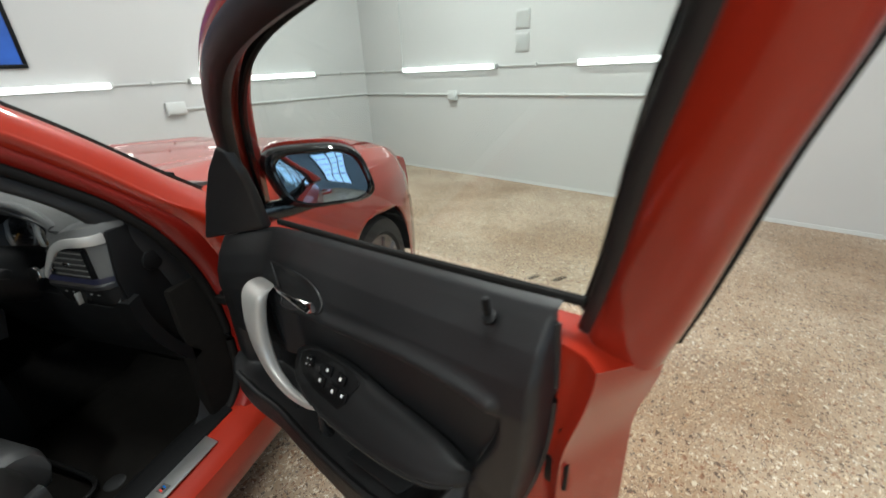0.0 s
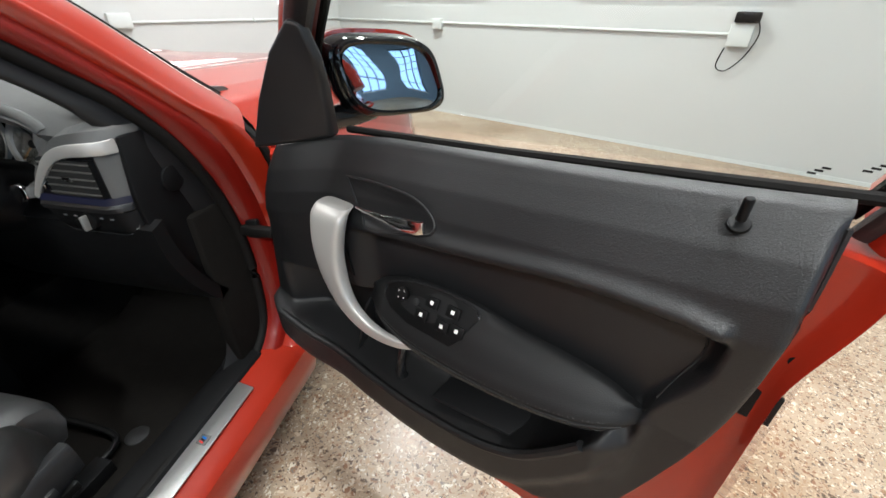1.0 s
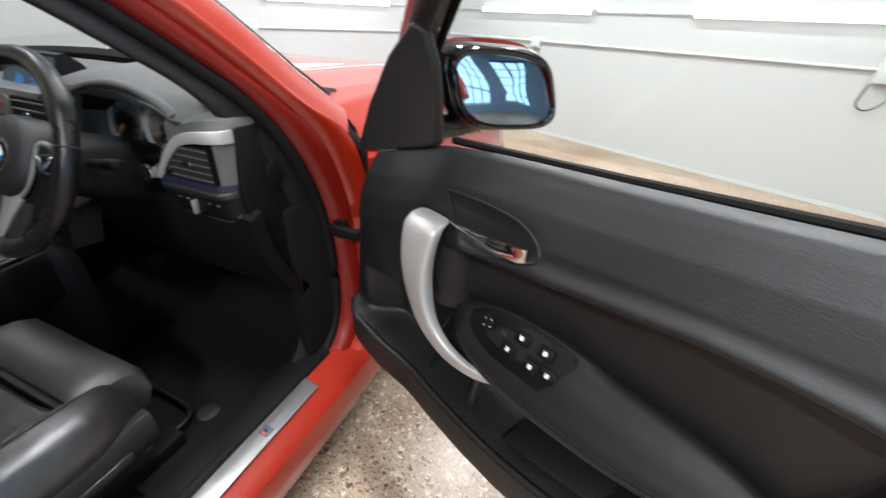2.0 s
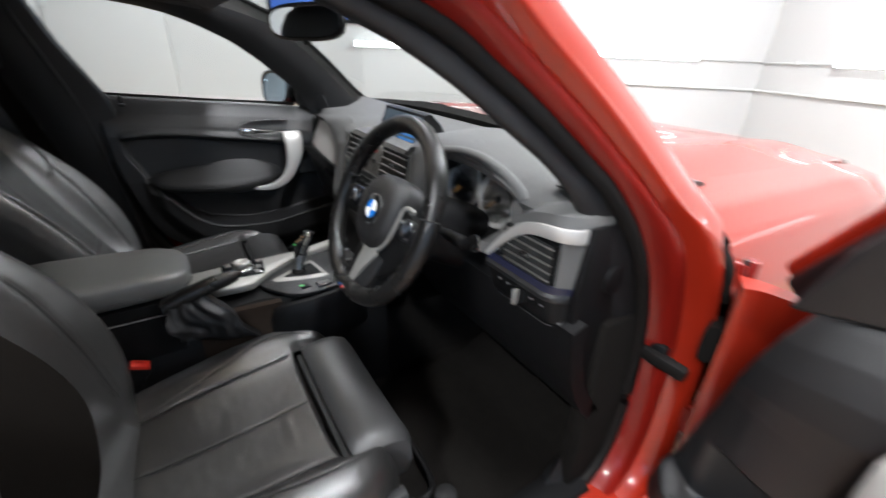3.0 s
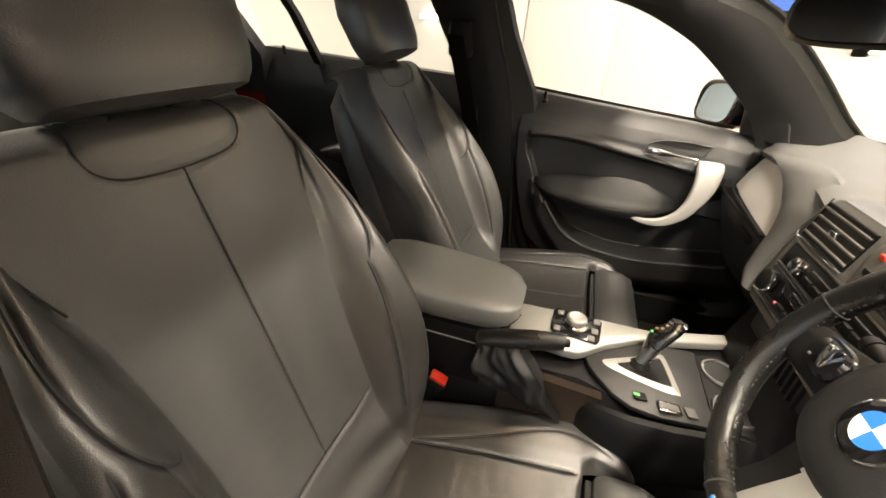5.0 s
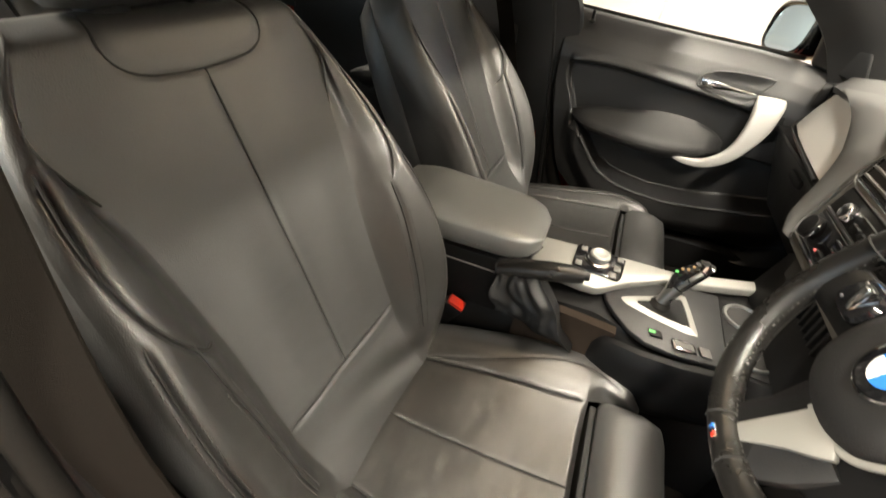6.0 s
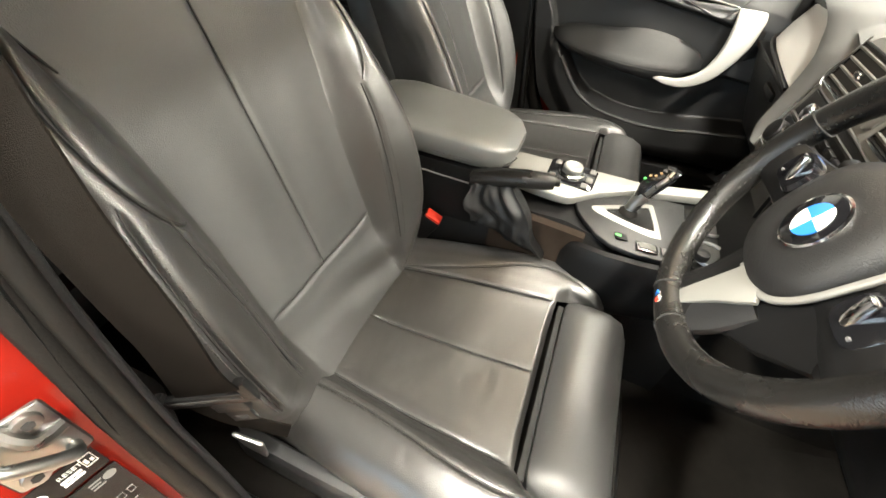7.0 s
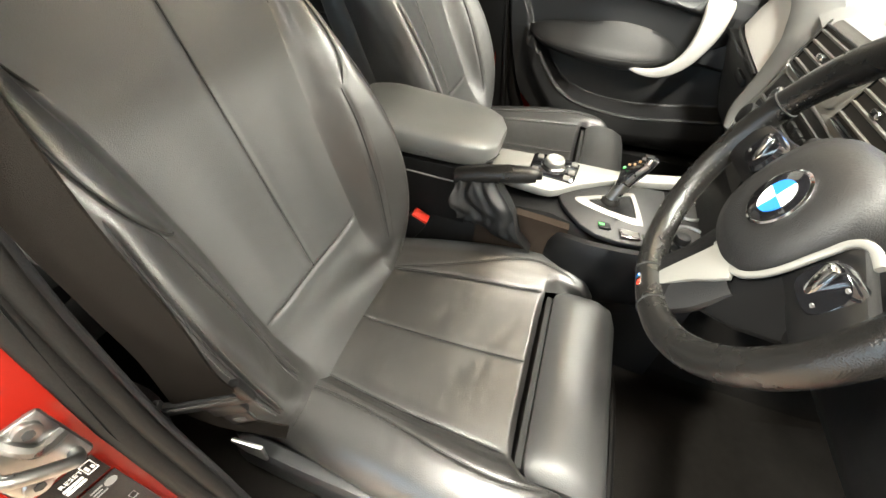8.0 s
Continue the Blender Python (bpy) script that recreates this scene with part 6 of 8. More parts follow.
xs = [-0.72, -0.69, -0.64, -0.58, -0.5, -0.4, -0.3, -0.2, -0.1, 0.0, 0.1, 0.17] + [0.21, 0.235] + [0.255 + 0.0085 * k for k in range(4)] + [0.30, 0.34, 0.38, 0.42, 0.46, 0.50, 0.535] + [0.545 + 0.01 * k for k in range(4)] + [0.60, 0.64, 0.69, 0.72]
dash = unit("dashboard", loft([dash_section(x) for x in xs]), GREYTOP, "soft dark grey dashboard with silver trim, vents and a lit screen")

# instrument cluster
def gauge(cx, r):
    c = V((cx, 0.249, 0.922))
    n = V((0, -1, 0.22)).normalized()
    g = part("gauge", disc(c, n, r, 0.004, 40), GLOSS, dash, "round dial with a silver ring and white marks")
    up = V((1, 0, 0)).cross(n).normalized()
    up = -up if up.z < 0 else up
    rt = V((1, 0, 0))
    P2 = lambda a, q, h: c + (rt * math.cos(a) + up * math.sin(a)) * q + n * h
    part("dial_ring", lathe(c, n, ((0.004, r * 0.87), (0.0085, r * 0.90), (0.011, r * 0.99), (0.010, r * 1.03), (0.002, r * 1.04)), 48), SATIN, g)
    for k in range(23):
        a = radians(225 - 270 * k / 22)
        q0 = r * (0.76 if k % 2 == 0 else 0.82)
        part("dial_mark", tube([P2(a, q0, 0.0048), P2(a, r * 0.86, 0.0048)], 0.0007 if k % 2 == 0 else 0.0004, 4), GREYMETAL, g)
    part("needle", tube([P2(radians(225), r * 0.05, 0.008), P2(radians(225), r * 0.74, 0.008)], [0.0012, 0.0005], 6), AMBER_ON, g)
    part("needle_hub", disc(c + n * 0.004, n, r * 0.14, 0.007, 18, 0.002), HARD, g)
    for k in range(5):
        a = radians(205 - 230 * k / 4)
        part("dial_figure", box(P2(a, r * 0.62, 0.0045) - V((0.0025, 0.0008, 0.0018)), P2(a, r * 0.62, 0.0045) + V((0.0025, 0.0008, 0.0018))), GREYMETAL, g)
    return g


part("cluster_face", sheet(lambda u, v: V((0.262 + 0.293 * u, 0.272 - 0.022 * (1 - v), 0.845 + 0.125 * v)), 2, 2, (0, 0.01, 0)), GLOSS, dash)
gauge(0.327, 0.060)
gauge(0.452, 0.060)
for cx in (0.293, 0.525):
    g = part("small_gauge", disc((cx, 0.262, 0.895), (0, -1, 0.22), 0.024, 0.004, 24), GLOSS, dash)
    part("dial_ring", tube([V((cx + 0.024 * math.cos(a / 12 * 4.2), 0.257, 0.895 + 0.024 * math.sin(a / 12 * 4.2))) for a in range(13)], 0.0018, 5), SATIN, g)
part("trip_display", box((0.30, 0.248, 0.857), (0.47, 0.252, 0.876), 0.002), DARKLENS, dash)
part("warning_light", box((0.385, 0.250, 0.905), (0.394, 0.253, 0.911), 0.001), SCREEN_RED, dash)
part("cluster_hood", strip([(0.268 + 0.317 * k / 12, 0.168, 0.955 + 0.062 * math.sin(k / 12 * math.pi) ** 0.6) for k in range(13)], [(0.272 + 0.293 * k / 12, 0.275, 0.93 + 0.055 * math.sin(k / 12 * math.pi) ** 0.6) for k in range(13)], (0, 0, 0.004), 6, 3), HARD, dash, "black inner hood over the dials")
lip_pts = [(0.262 + 0.338 * k / 24, math.sin((k / 24) * math.pi) ** 0.7) for k in range(25)]
part("hood_lip", tube([V((x, 0.172 + 0.012 * h, 0.974 + 0.044 * h)) for x, h in lip_pts], 0.011, 12), GREYTOP, dash, "rounded grey lip of the dial hood")
part("cluster_floor", sheet(lambda u, v: V((0.264 + 0.290 * u, lin(v, [(0, 0.256), (0.6, 0.203), (1, 0.161)]), lin(v, [(0, 0.888), (0.6, 0.850), (1, 0.804)]))), 6, 10, (0, 0.004, -0.004)), HARD, dash, "black ledge below the dials")


# air vents
def vent(lo, hi, slats, parent, lean=0.0, upright=False, wheel=True):
    """A slatted outlet; lo and hi are (x, z) corners, on the face y = f(z)."""
    (x0, z0), (x1, z1) = lo, hi
    fy = lambda z: 0.122 + (z - 0.80) * 0.26 if lean else 0.150
    frame = part("vent", loft([[V((x0, fy(z0) - 0.004, z0)), V((x1, fy(z0) - 0.004, z0)), V((x1, fy(z1) - 0.004, z1)), V((x0, fy(z1) - 0.004, z1))], [V((x0, fy(z0) + 0.035, z0)), V((x1, fy(z0) + 0.035, z0)), V((x1, fy(z1) + 0.035, z1)), V((x0, fy(z1) + 0.035, z1))]], cap=False), HARD, parent, "black slatted air vent")
    # two near-black sheets give the shade between the slats as colour
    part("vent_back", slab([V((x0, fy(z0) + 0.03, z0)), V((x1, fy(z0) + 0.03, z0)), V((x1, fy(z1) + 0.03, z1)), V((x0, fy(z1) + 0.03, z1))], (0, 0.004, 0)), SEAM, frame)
    part("vent_mouth_shade", slab([V((x0, fy(z0) - 0.001, z0)), V((x1, fy(z0) - 0.001, z0)), V((x1, fy(z1) - 0.001, z1)), V((x0, fy(z1) - 0.001, z1))], (0, -0.0012, 0)), SEAM, frame)
    thin = 0.0019 if lean else 0.0009
    for k in range(slats):
        t = (k + 0.5) / slats
        z = z0 + (z1 - z0) * t
        part("slat", box((x0 + 0.001, fy(z) - 0.0065, z - thin), (x1 - 0.001, fy(z) - 0.001, z + thin), 0.0005), STACKGREY, frame)
    if lean:
        part("vent_rail", box((x0 - 0.002, fy(z0) - 0.007, z0 - 0.006), (x1 + 0.002, fy(z0) + 0.004, z0 - 0.001), 0.0015), CHROME, frame, "chromed rail below the slats")
        part("vent_bezel", tube([V((x0, fy(z0) - 0.003, z0)), V((x0, fy(z1) - 0.003, z1)), V((x1, fy(z1) - 0.003, z1)), V((x1, fy(z0) - 0.003, z0))], 0.0028, 6, loop=True), HARD, frame)
    z = (z0 + z1) / 2
    part("vent_tab", box(((x0 + x1) / 2 - 0.010, fy(z) - 0.010, z - 0.004), ((x0 + x1) / 2 + 0.010, fy(z) + 0.004, z + 0.005), 0.002), CHROME, frame)
    return frame


# driver's outer vent under its silver arch; the face turns away towards the door
turn_away = lambda x: lin(x, [(0.690, 0.0), (0.708, 0.010), (0.722, 0.030), (0.732, 0.070)])
POD = ((0.538, 0.866), (0.554, 0.893), (0.576, 0.921), (0.603, 0.945), (0.635, 0.962), (0.665, 0.970), (0.69, 0.974), (0.708, 0.975), (0.722, 0.974), (0.732, 0.970))
pod = part("vent_pod", loft([[V((x, y + turn_away(x), z)) for y, z in ((0.215, 0.83), (0.158, 0.838), (0.152, 0.86), (0.152, zt - 0.02), (0.162, zt), (0.23, zt + 0.004))] for x, zt in POD], closed=True), HARD, dash, "black vent pod")
part("pod_cap", loft([[V((x, y + turn_away(x), z)) for y, z in ((0.150, zt - 0.010), (0.156, zt + 0.010), (0.185, zt + 0.020), (0.26, zt + 0.022), (0.26, zt - 0.01), (0.17, zt - 0.014))] for x, zt in ((0.515, 0.862),) + POD]), GREYTOP, dash, "dark grey cap over the vent")
# grazing light on the pod's side, put in as a greyer plate
part("pod_lit_side", sheet(lambda u, v: V((0.703 + 0.030 * u, 0.1495 + turn_away(0.703 + 0.030 * u), 0.866 + 0.082 * v)), 10, 6, (0, 0.004, 0)), GREYTOP, pod, "dark grey plate for the lit side of the vent pod")
vent((0.588, 0.869), (0.699, 0.938), 5, pod)
arch = [(0.543, 0.151, 0.860), (0.565, 0.148, 0.885), (0.588, 0.147, 0.909), (0.612, 0.146, 0.931), (0.637, 0.146, 0.946), (0.667, 0.147, 0.954), (0.700, 0.151, 0.957), (0.720, 0.166, 0.957), (0.726, 0.182, 0.957)]
secs = []
pts = spline(arch, 5)
for i, p in enumerate(pts):
    t = i / (len(pts) - 1)
    dv = (pts[min(i + 1, len(pts) - 1)] - pts[max(i - 1, 0)]).normalized()
    nv = V((0, 1, 0)).cross(dv).normalized()
    secs.append(ring(p, nv * lin(t, [(0, 0.005), (0.35, 0.009), (0.75, 0.0115), (1, 0.0125)]), V((0, 0.005, 0)), 12, 3.5))
part("vent_trim", loft(secs), SATIN, dash, "satin silver arch over the vent")
part("vent_thumbwheel", disc((0.570, 0.158, 0.884), (1, 0, 0), 0.012, 0.008, 16, 0.002), CHROME, pod)
part("blue_strip", loft([[V((x, 0.1485 + turn_away(x), z)) for z in (0.853, 0.866)] + [V((x, 0.156 + turn_away(x), z)) for z in (0.866, 0.853)] for x in (0.545, 0.60, 0.69, 0.708, 0.722)]), BLUE_ON, dash, "dark blue lit strip")
part("bank_lip", loft([[V((x, y + turn_away(x), z)) for y, z in ((0.150, 0.852), (0.145, 0.847), (0.147, 0.838), (0.156, 0.838), (0.156, 0.852))] for x in (0.545, 0.552, 0.60, 0.69, 0.708, 0.720)]), SOFT, dash, "dark lip above the switches")
lower = part("switch_bank", loft([[V((x + (0.0 if z > 0.82 else shift), y + dy, z)) for y, z in ((0.165, 0.838), (0.152, 0.836), (0.156, 0.797), (0.166, 0.786), (0.23, 0.782), (0.23, 0.838))] for x, dy, shift in ((0.530, 0.01, 0.024), (0.545, 0.0, 0.020), (0.69, 0.0, 0.004), (0.712, 0.012, 0.008), (0.728, 0.04, 0.004), (0.732, 0.07, 0.0))]), HARD, dash, "black headlamp switch bank")
part("headlamp_switch", disc((0.636, 0.156, 0.817), (0, -1, 0.1), 0.017, 0.010, 20, 0.003), HARD, lower)
part("switch_grip", box((0.6328, 0.134, 0.802), (0.6392, 0.148, 0.832), 0.0025), TRIMSILVER, lower, "silver grip")
for k in range(4):
    x = 0.578 + 0.024 * k + (0.034 if k > 1 else 0)
    part("switch_print", box((x, 0.1505, 0.823), (x + 0.006, 0.1535, 0.8255)), DIMPRINT, lower)
part("bank_edge", tube([(0.575, 0.160, 0.788), (0.694, 0.160, 0.788), (0.716, 0.174, 0.790), (0.728, 0.21, 0.806)], 0.0012, 6), SOFT, lower)
part("knee_panel", sheet(lambda u, v: V((0.20 + 0.55 * u, 0.165 + 0.10 * v * v, 0.80 - 0.24 * v)), 10, 8, (0, 0.03, 0.01)), HARD, dash)
part("dash_end_cap", disc((0.735, 0.262, 0.868), (1, 0, 0), 0.026, 0.005, 24, 0.003), HARD, dash)
part("dash_end", slab([V((0.722, y, z)) for y, z in ((0.19, 0.97), (0.30, 0.975), (0.33, 0.80), (0.30, 0.62), (0.24, 0.62), (0.185, 0.72), (0.175, 0.86))], (0.012, 0, 0), 0.004), HARD, dash)
for x in (0.62,):
    part("corner_grille", box((x, 0.22, 1.000), (x + 0.07, 0.26, 1.004), 0.001), HARD, dash)

# passenger's side: silver strip with its own vent, glovebox
part("dash_trim", loft([[V((x, 0.200 - d, zt)), V((x, 0.178 - d, (zt + zb) / 2)), V((x, 0.162 - d, zb)), V((x, 0.20 - d, zb - 0.002)), V((x, 0.225 - d, zt - 0.002))] for x, zt, zb, d in ((-0.665, 0.925, 0.862, -0.035), (-0.62, 0.935, 0.850, -0.006), (-0.55, 0.948, 0.841, 0.0), (-0.45, 0.943, 0.837, 0.006), (-0.36, 0.925, 0.834, 0.010), (-0.31, 0.885, 0.833, 0.012), (-0.288, 0.840, 0.832, 0.012))]), SATIN, dash, "wide satin silver dash strip")
part("trim_shadow_line", tube(spline([(-0.665, 0.190, 0.858), (-0.60, 0.158, 0.845), (-0.45, 0.152, 0.832), (-0.30, 0.146, 0.826)], 6), 0.004, 6), HARD, dash)
part("side_vent", loft([ring((-0.688, 0.20 + 0.012 * k, 0.915), (0.024 - 0.001 * k, -0.012, 0), (0, 0, 0.035 - 0.001 * k), 18, 3) for k in range(3)]), HARD, dash, "black passenger vent")
part("dash_ledge", box((-0.68, 0.148, 0.812), (-0.16, 0.21, 0.826), 0.004), HARD, dash)
glove = part("glovebox", sheet(lambda u, v: V((-0.62 + 0.45 * u, 0.155 + 0.03 * v + 0.03 * v * v, 0.81 - 0.19 * v)), 10, 8, (0, 0.03, 0)), SOFT, dash, "black glovebox lid")
part("glove_latch", box((-0.44, 0.150, 0.775), (-0.36, 0.162, 0.795), 0.004), HARD, glove)

# screen standing in the middle
part("screen_hood", loft([[V((x, y, z)) for y, z in ((0.25, 0.940), (0.226, 0.944), (0.262, 1.046), (0.278, 1.049), (0.31, 1.02), (0.34, 0.96))] for x in (-0.118, -0.112, 0.112, 0.118)]), HARD, dash, "black screen housing")
SF = lambda x, z: V((x, 0.2262 + (z - 0.950) * 0.353, z))
scr = part("screen", slab([SF(x, z) for x, z in ((-0.100, 0.952), (0.100, 0.952), (0.106, 0.958), (0.106, 1.034), (0.100, 1.040), (-0.100, 1.040), (-0.106, 1.034), (-0.106, 0.958))], (0, 0.002, 0)), SCREEN_ON, dash, "lit blue-grey navigation screen")
for k in range(5):
    z = 0.974 + 0.012 * k
    part("screen_bar", slab([SF(0.012, z), SF(0.095, z), SF(0.095, z + 0.006), SF(0.012, z + 0.006)], (0, -0.0008, 0)), SCREEN_BLUE, scr)
part("screen_bar", slab([SF(-0.004, 0.962), SF(0.095, 0.962), SF(0.095, 0.967), SF(-0.004, 0.967)], (0, -0.0008, 0)), SCREEN_RED, scr)
part("screen_shape", slab([SF(-0.060, 0.974), SF(-0.025, 0.970), SF(-0.020, 0.990), SF(-0.045, 0.998)], (0, -0.0008, 0)), SCREEN_BLUE, scr)

# centre stack
FY = lambda z: 0.122 + (z - 0.80) * 0.26
stack = part("centre_panel", loft([[V((x, y, z)) for x, y in ((-0.195 + cut, FY(z) + 0.06), (-0.186 + cut, FY(z) + 0.010), (-0.170 + cut, FY(z)), (0.204, FY(z)), (0.215, FY(z) + 0.006), (0.224, FY(z) + 0.05))] for z, cut in ((0.752, 0.022), (0.762, 0.008), (0.80, 0), (0.90, 0), (0.94, 0.002), (0.960, 0.008), (0.972, 0.020), (0.978, 0.032))]), STACKGREY, dash, "dark grey centre stack")
ROLL_OUT = spline([(-0.56, 0.192, 0.962), (-0.48, 0.182, 0.956), (-0.41, 0.178, 0.938), (-0.35, 0.168, 0.912), (-0.315, 0.163, 0.882), (-0.292, 0.155, 0.838), (-0.272, 0.142, 0.79), (-0.250, 0.132, 0.758), (-0.215, 0.134, 0.738)], 5)
ROLL_IN = spline([(-0.42, 0.240, 0.984), (-0.34, 0.225, 0.984), (-0.265, 0.208, 0.983), (-0.196, 0.188, 0.974), (-0.178, FY(0.94) + 0.003, 0.94), (-0.182, FY(0.89) + 0.003, 0.89), (-0.186, FY(0.83) + 0.003, 0.83), (-0.186, FY(0.780) + 0.003, 0.780), (-0.172, FY(0.748) + 0.004, 0.748)], 5)
part("lower_panel", loft([[V((x, y, z)) for x, y in ((-0.17, FY(z) + 0.09), (-0.16, FY(z) + 0.030), (-0.15, FY(z) + 0.022), (0.18, FY(z) + 0.022), (0.19, FY(z) + 0.030), (0.20, FY(z) + 0.09))] for z in (0.62, 0.70, 0.758)]), HARD, dash, "black recess under the centre panel")
part("dash_roll", sheet(lambda u, v: ROLL_OUT[round(v * 40)].lerp(ROLL_IN[round(v * 40)], u) + V((-0.1, -0.9, 0.25)) * 0.022 * math.sin(min(1.0, u * 1.1) * math.pi) ** 0.8 * lin(v, [(0, 0.10), (0.25, 0.35), (0.5, 0.8), (1, 0.8)]), 16, 40, (0, 0.012, 0)), GREYTOP, dash, "soft grey roll round the centre panel")
WEDGE_IN = spline([(0.200, 0.235, 0.985), (0.214, FY(0.978) + 0.002, 0.978), (0.218, FY(0.93) + 0.002, 0.93), (0.220, FY(0.87) + 0.002, 0.87), (0.214, FY(0.80) + 0.002, 0.80), (0.200, FY(0.72) + 0.002, 0.72)], 6)
WEDGE_OUT = spline([(0.255, 0.235, 1.020), (0.272, 0.190, 1.016), (0.300, 0.176, 0.988), (0.292, 0.164, 0.93), (0.268, 0.158, 0.86), (0.225, 0.165, 0.74)], 6)
part("dash_roll", sheet(lambda u, v: WEDGE_IN[round(v * 30)].lerp(WEDGE_OUT[round(v * 30)], u) + V((0, -0.010, 0.004)) * math.sin(u * math.pi), 10, 30, (0, 0.012, 0)), GREYTOP, dash, "soft grey wedge between centre panel and dials")
vent((-0.158, 0.898), (-0.010, 0.964), 4, stack, 1)
vent((0.076, 0.898), (0.206, 0.966), 4, stack, 1)
keys = part("key_bar", loft([ring((0.033, FY(z) + 0.002, z), (w, 0, 0), (0, 0.007, 0.0), 20, 3) for z, w in ((0.896, 0.012), (0.902, 0.022), (0.94, 0.030), (0.958, 0.028), (0.966, 0.016))]), STACKGREY, stack, "grey key bar between the vents")
part("hazard_button", box((0.026, FY(0.948) - 0.008, 0.944), (0.040, FY(0.948) + 0.004, 0.953), 0.002), RED, keys)
part("lock_button", box((0.024, FY(0.92) - 0.0075, 0.914), (0.042, FY(0.92) + 0.004, 0.926), 0.002), HARD, keys)
part("stack_trim", tube(spline([(-0.164, FY(0.972) - 0.002, 0.972), (-0.167, FY(0.94) - 0.003, 0.94), (-0.166, FY(0.89) - 0.003, 0.888), (0.0, FY(0.888) - 0.004, 0.886), (0.211, FY(0.888) - 0.003, 0.888), (0.211, FY(0.972) - 0.002, 0.972)], 5), 0.0018, 6), STEEL, stack)
radio = part("radio_panel", slab([V((-0.155, FY(0.84) - 0.003, 0.838)), V((0.17, FY(0.84) - 0.003, 0.838)), V((0.17, FY(0.88) - 0.003, 0.880)), V((-0.155, FY(0.88) - 0.003, 0.880))], (0, 0.01, 0), 0.002), HARD, stack, "black radio panel with a row of keys")
part("panel_rail", box((-0.155, FY(0.838) - 0.006, 0.834), (0.19, FY(0.838) + 0.004, 0.838), 0.001), STEEL, radio)
part("radio_knob", disc((-0.085, FY(0.86) - 0.004, 0.858), (0, -1, 0.33), 0.015, 0.016, 22, 0.003), CHROME, radio)
for k in range(6):
    part("radio_key", box((-0.06 + 0.032 * k, FY(0.85) - 0.007, 0.845), (-0.033 + 0.032 * k, FY(0.85) + 0.002, 0.856), 0.0015), HARD, radio)
part("cd_slot", box((-0.055, FY(0.867) - 0.006, 0.866), (0.125, FY(0.867) + 0.002, 0.870)), SEAM, radio)
clim = part("climate_panel", slab([V((-0.155, FY(0.775) - 0.003, 0.775)), V((0.17, FY(0.775) - 0.003, 0.775)), V((0.17, FY(0.83) - 0.003, 0.830)), V((-0.155, FY(0.83) - 0.003, 0.830))], (0, 0.01, 0), 0.002), GLOSS, stack, "gloss black climate panel with chrome knobs")
part("panel_rail", box((-0.155, FY(0.774) - 0.007, 0.769), (0.19, FY(0.774) + 0.004, 0.774), 0.0015), CHROME, clim, "chromed rail under the climate keys")
for x in (-0.122, 0.150):
    k = part("climate_knob", disc((x, FY(0.80) - 0.004, 0.803), (0, -1, 0.33), 0.021, 0.015, 26, 0.003), HARD, clim)
    part("knob_ring", tube([V((x + 0.021 * math.cos(a / 20 * 6.283), FY(0.803 + 0.02 * math.sin(a / 20 * 6.283)) - 0.012, 0.803 + 0.02 * math.sin(a / 20 * 6.283))) for a in range(20)], 0.0022, 6, loop=True), CHROME, k)
for k in range(5):
    part("climate_key", box((-0.062 + 0.031 * k, FY(0.79) - 0.007, 0.782), (-0.036 + 0.031 * k, FY(0.79) + 0.002, 0.792), 0.0015), HARD, clim)
part("climate_display", box((-0.05, FY(0.815) - 0.006, 0.806), (0.07, FY(0.815) + 0.002, 0.824), 0.0015), DARKLENS, clim)
part("warm_dot", box((-0.070, FY(0.79) - 0.007, 0.786), (-0.064, FY(0.79) + 0.002, 0.789)), SCREEN_RED, clim)
# near-black block in place of the slot's shaded depth
part("storage_slot_shade", box((-0.11, FY(0.72) + 0.016, 0.70), (0.13, FY(0.72) + 0.05, 0.750), 0.006), SEAM, stack)
for k in range(6):
    part("grille_bar", box((0.02 + 0.018 * k, FY(0.72) + 0.010, 0.70), (0.026 + 0.018 * k, FY(0.72) + 0.03, 0.750), 0.001), HARD, stack)

# pedals under the dash
for x, w, h, name in ((0.46, 0.05, 0.11, "accelerator_pedal"), (0.345, 0.075, 0.07, "brake_pedal")):
    pd = part(name, slab([V((x - w / 2, 0.53, 0.40)), V((x + w / 2, 0.53, 0.40)), V((x + w / 2, 0.58, 0.40 + h)), V((x - w / 2, 0.58, 0.40 + h))], (0, 0.012, -0.004), 0.004), RUBBER, dash, "black rubber pedal")
    part("pedal_arm", tube([(x, 0.575, 0.45), (x, 0.62, 0.60), (x, 0.60, 0.66)], 0.010, 6), HARD, pd)
    for k in range(4):
        t = (k + 0.7) / 4.6
        part("pedal_rib", tube([(x - w / 2 + 0.006, 0.528 + 0.05 * t, 0.40 + h * t), (x + w / 2 - 0.006, 0.528 + 0.05 * t, 0.40 + h * t)], 0.003, 5), RUBBER, pd)
part("foot_rest", slab([V((0.20, 0.52, 0.36)), V((0.27, 0.52, 0.36)), V((0.27, 0.60, 0.50)), V((0.20, 0.60, 0.50))], (0, 0.012, -0.004), 0.004), RUBBER, dash)

# ---- steering wheel, with column and stalks ----
WC = V((0.389, 0.008, 0.9145))
WN = V((0.02, -0.908, 0.418)).normalized()  # towards the driver
WU = V((0, 0.418, 0.908)).normalized()
WR = V((1, 0, 0))


def W(x, y, h=0.0):
    return WC + WR * x + WU * y + WN * h


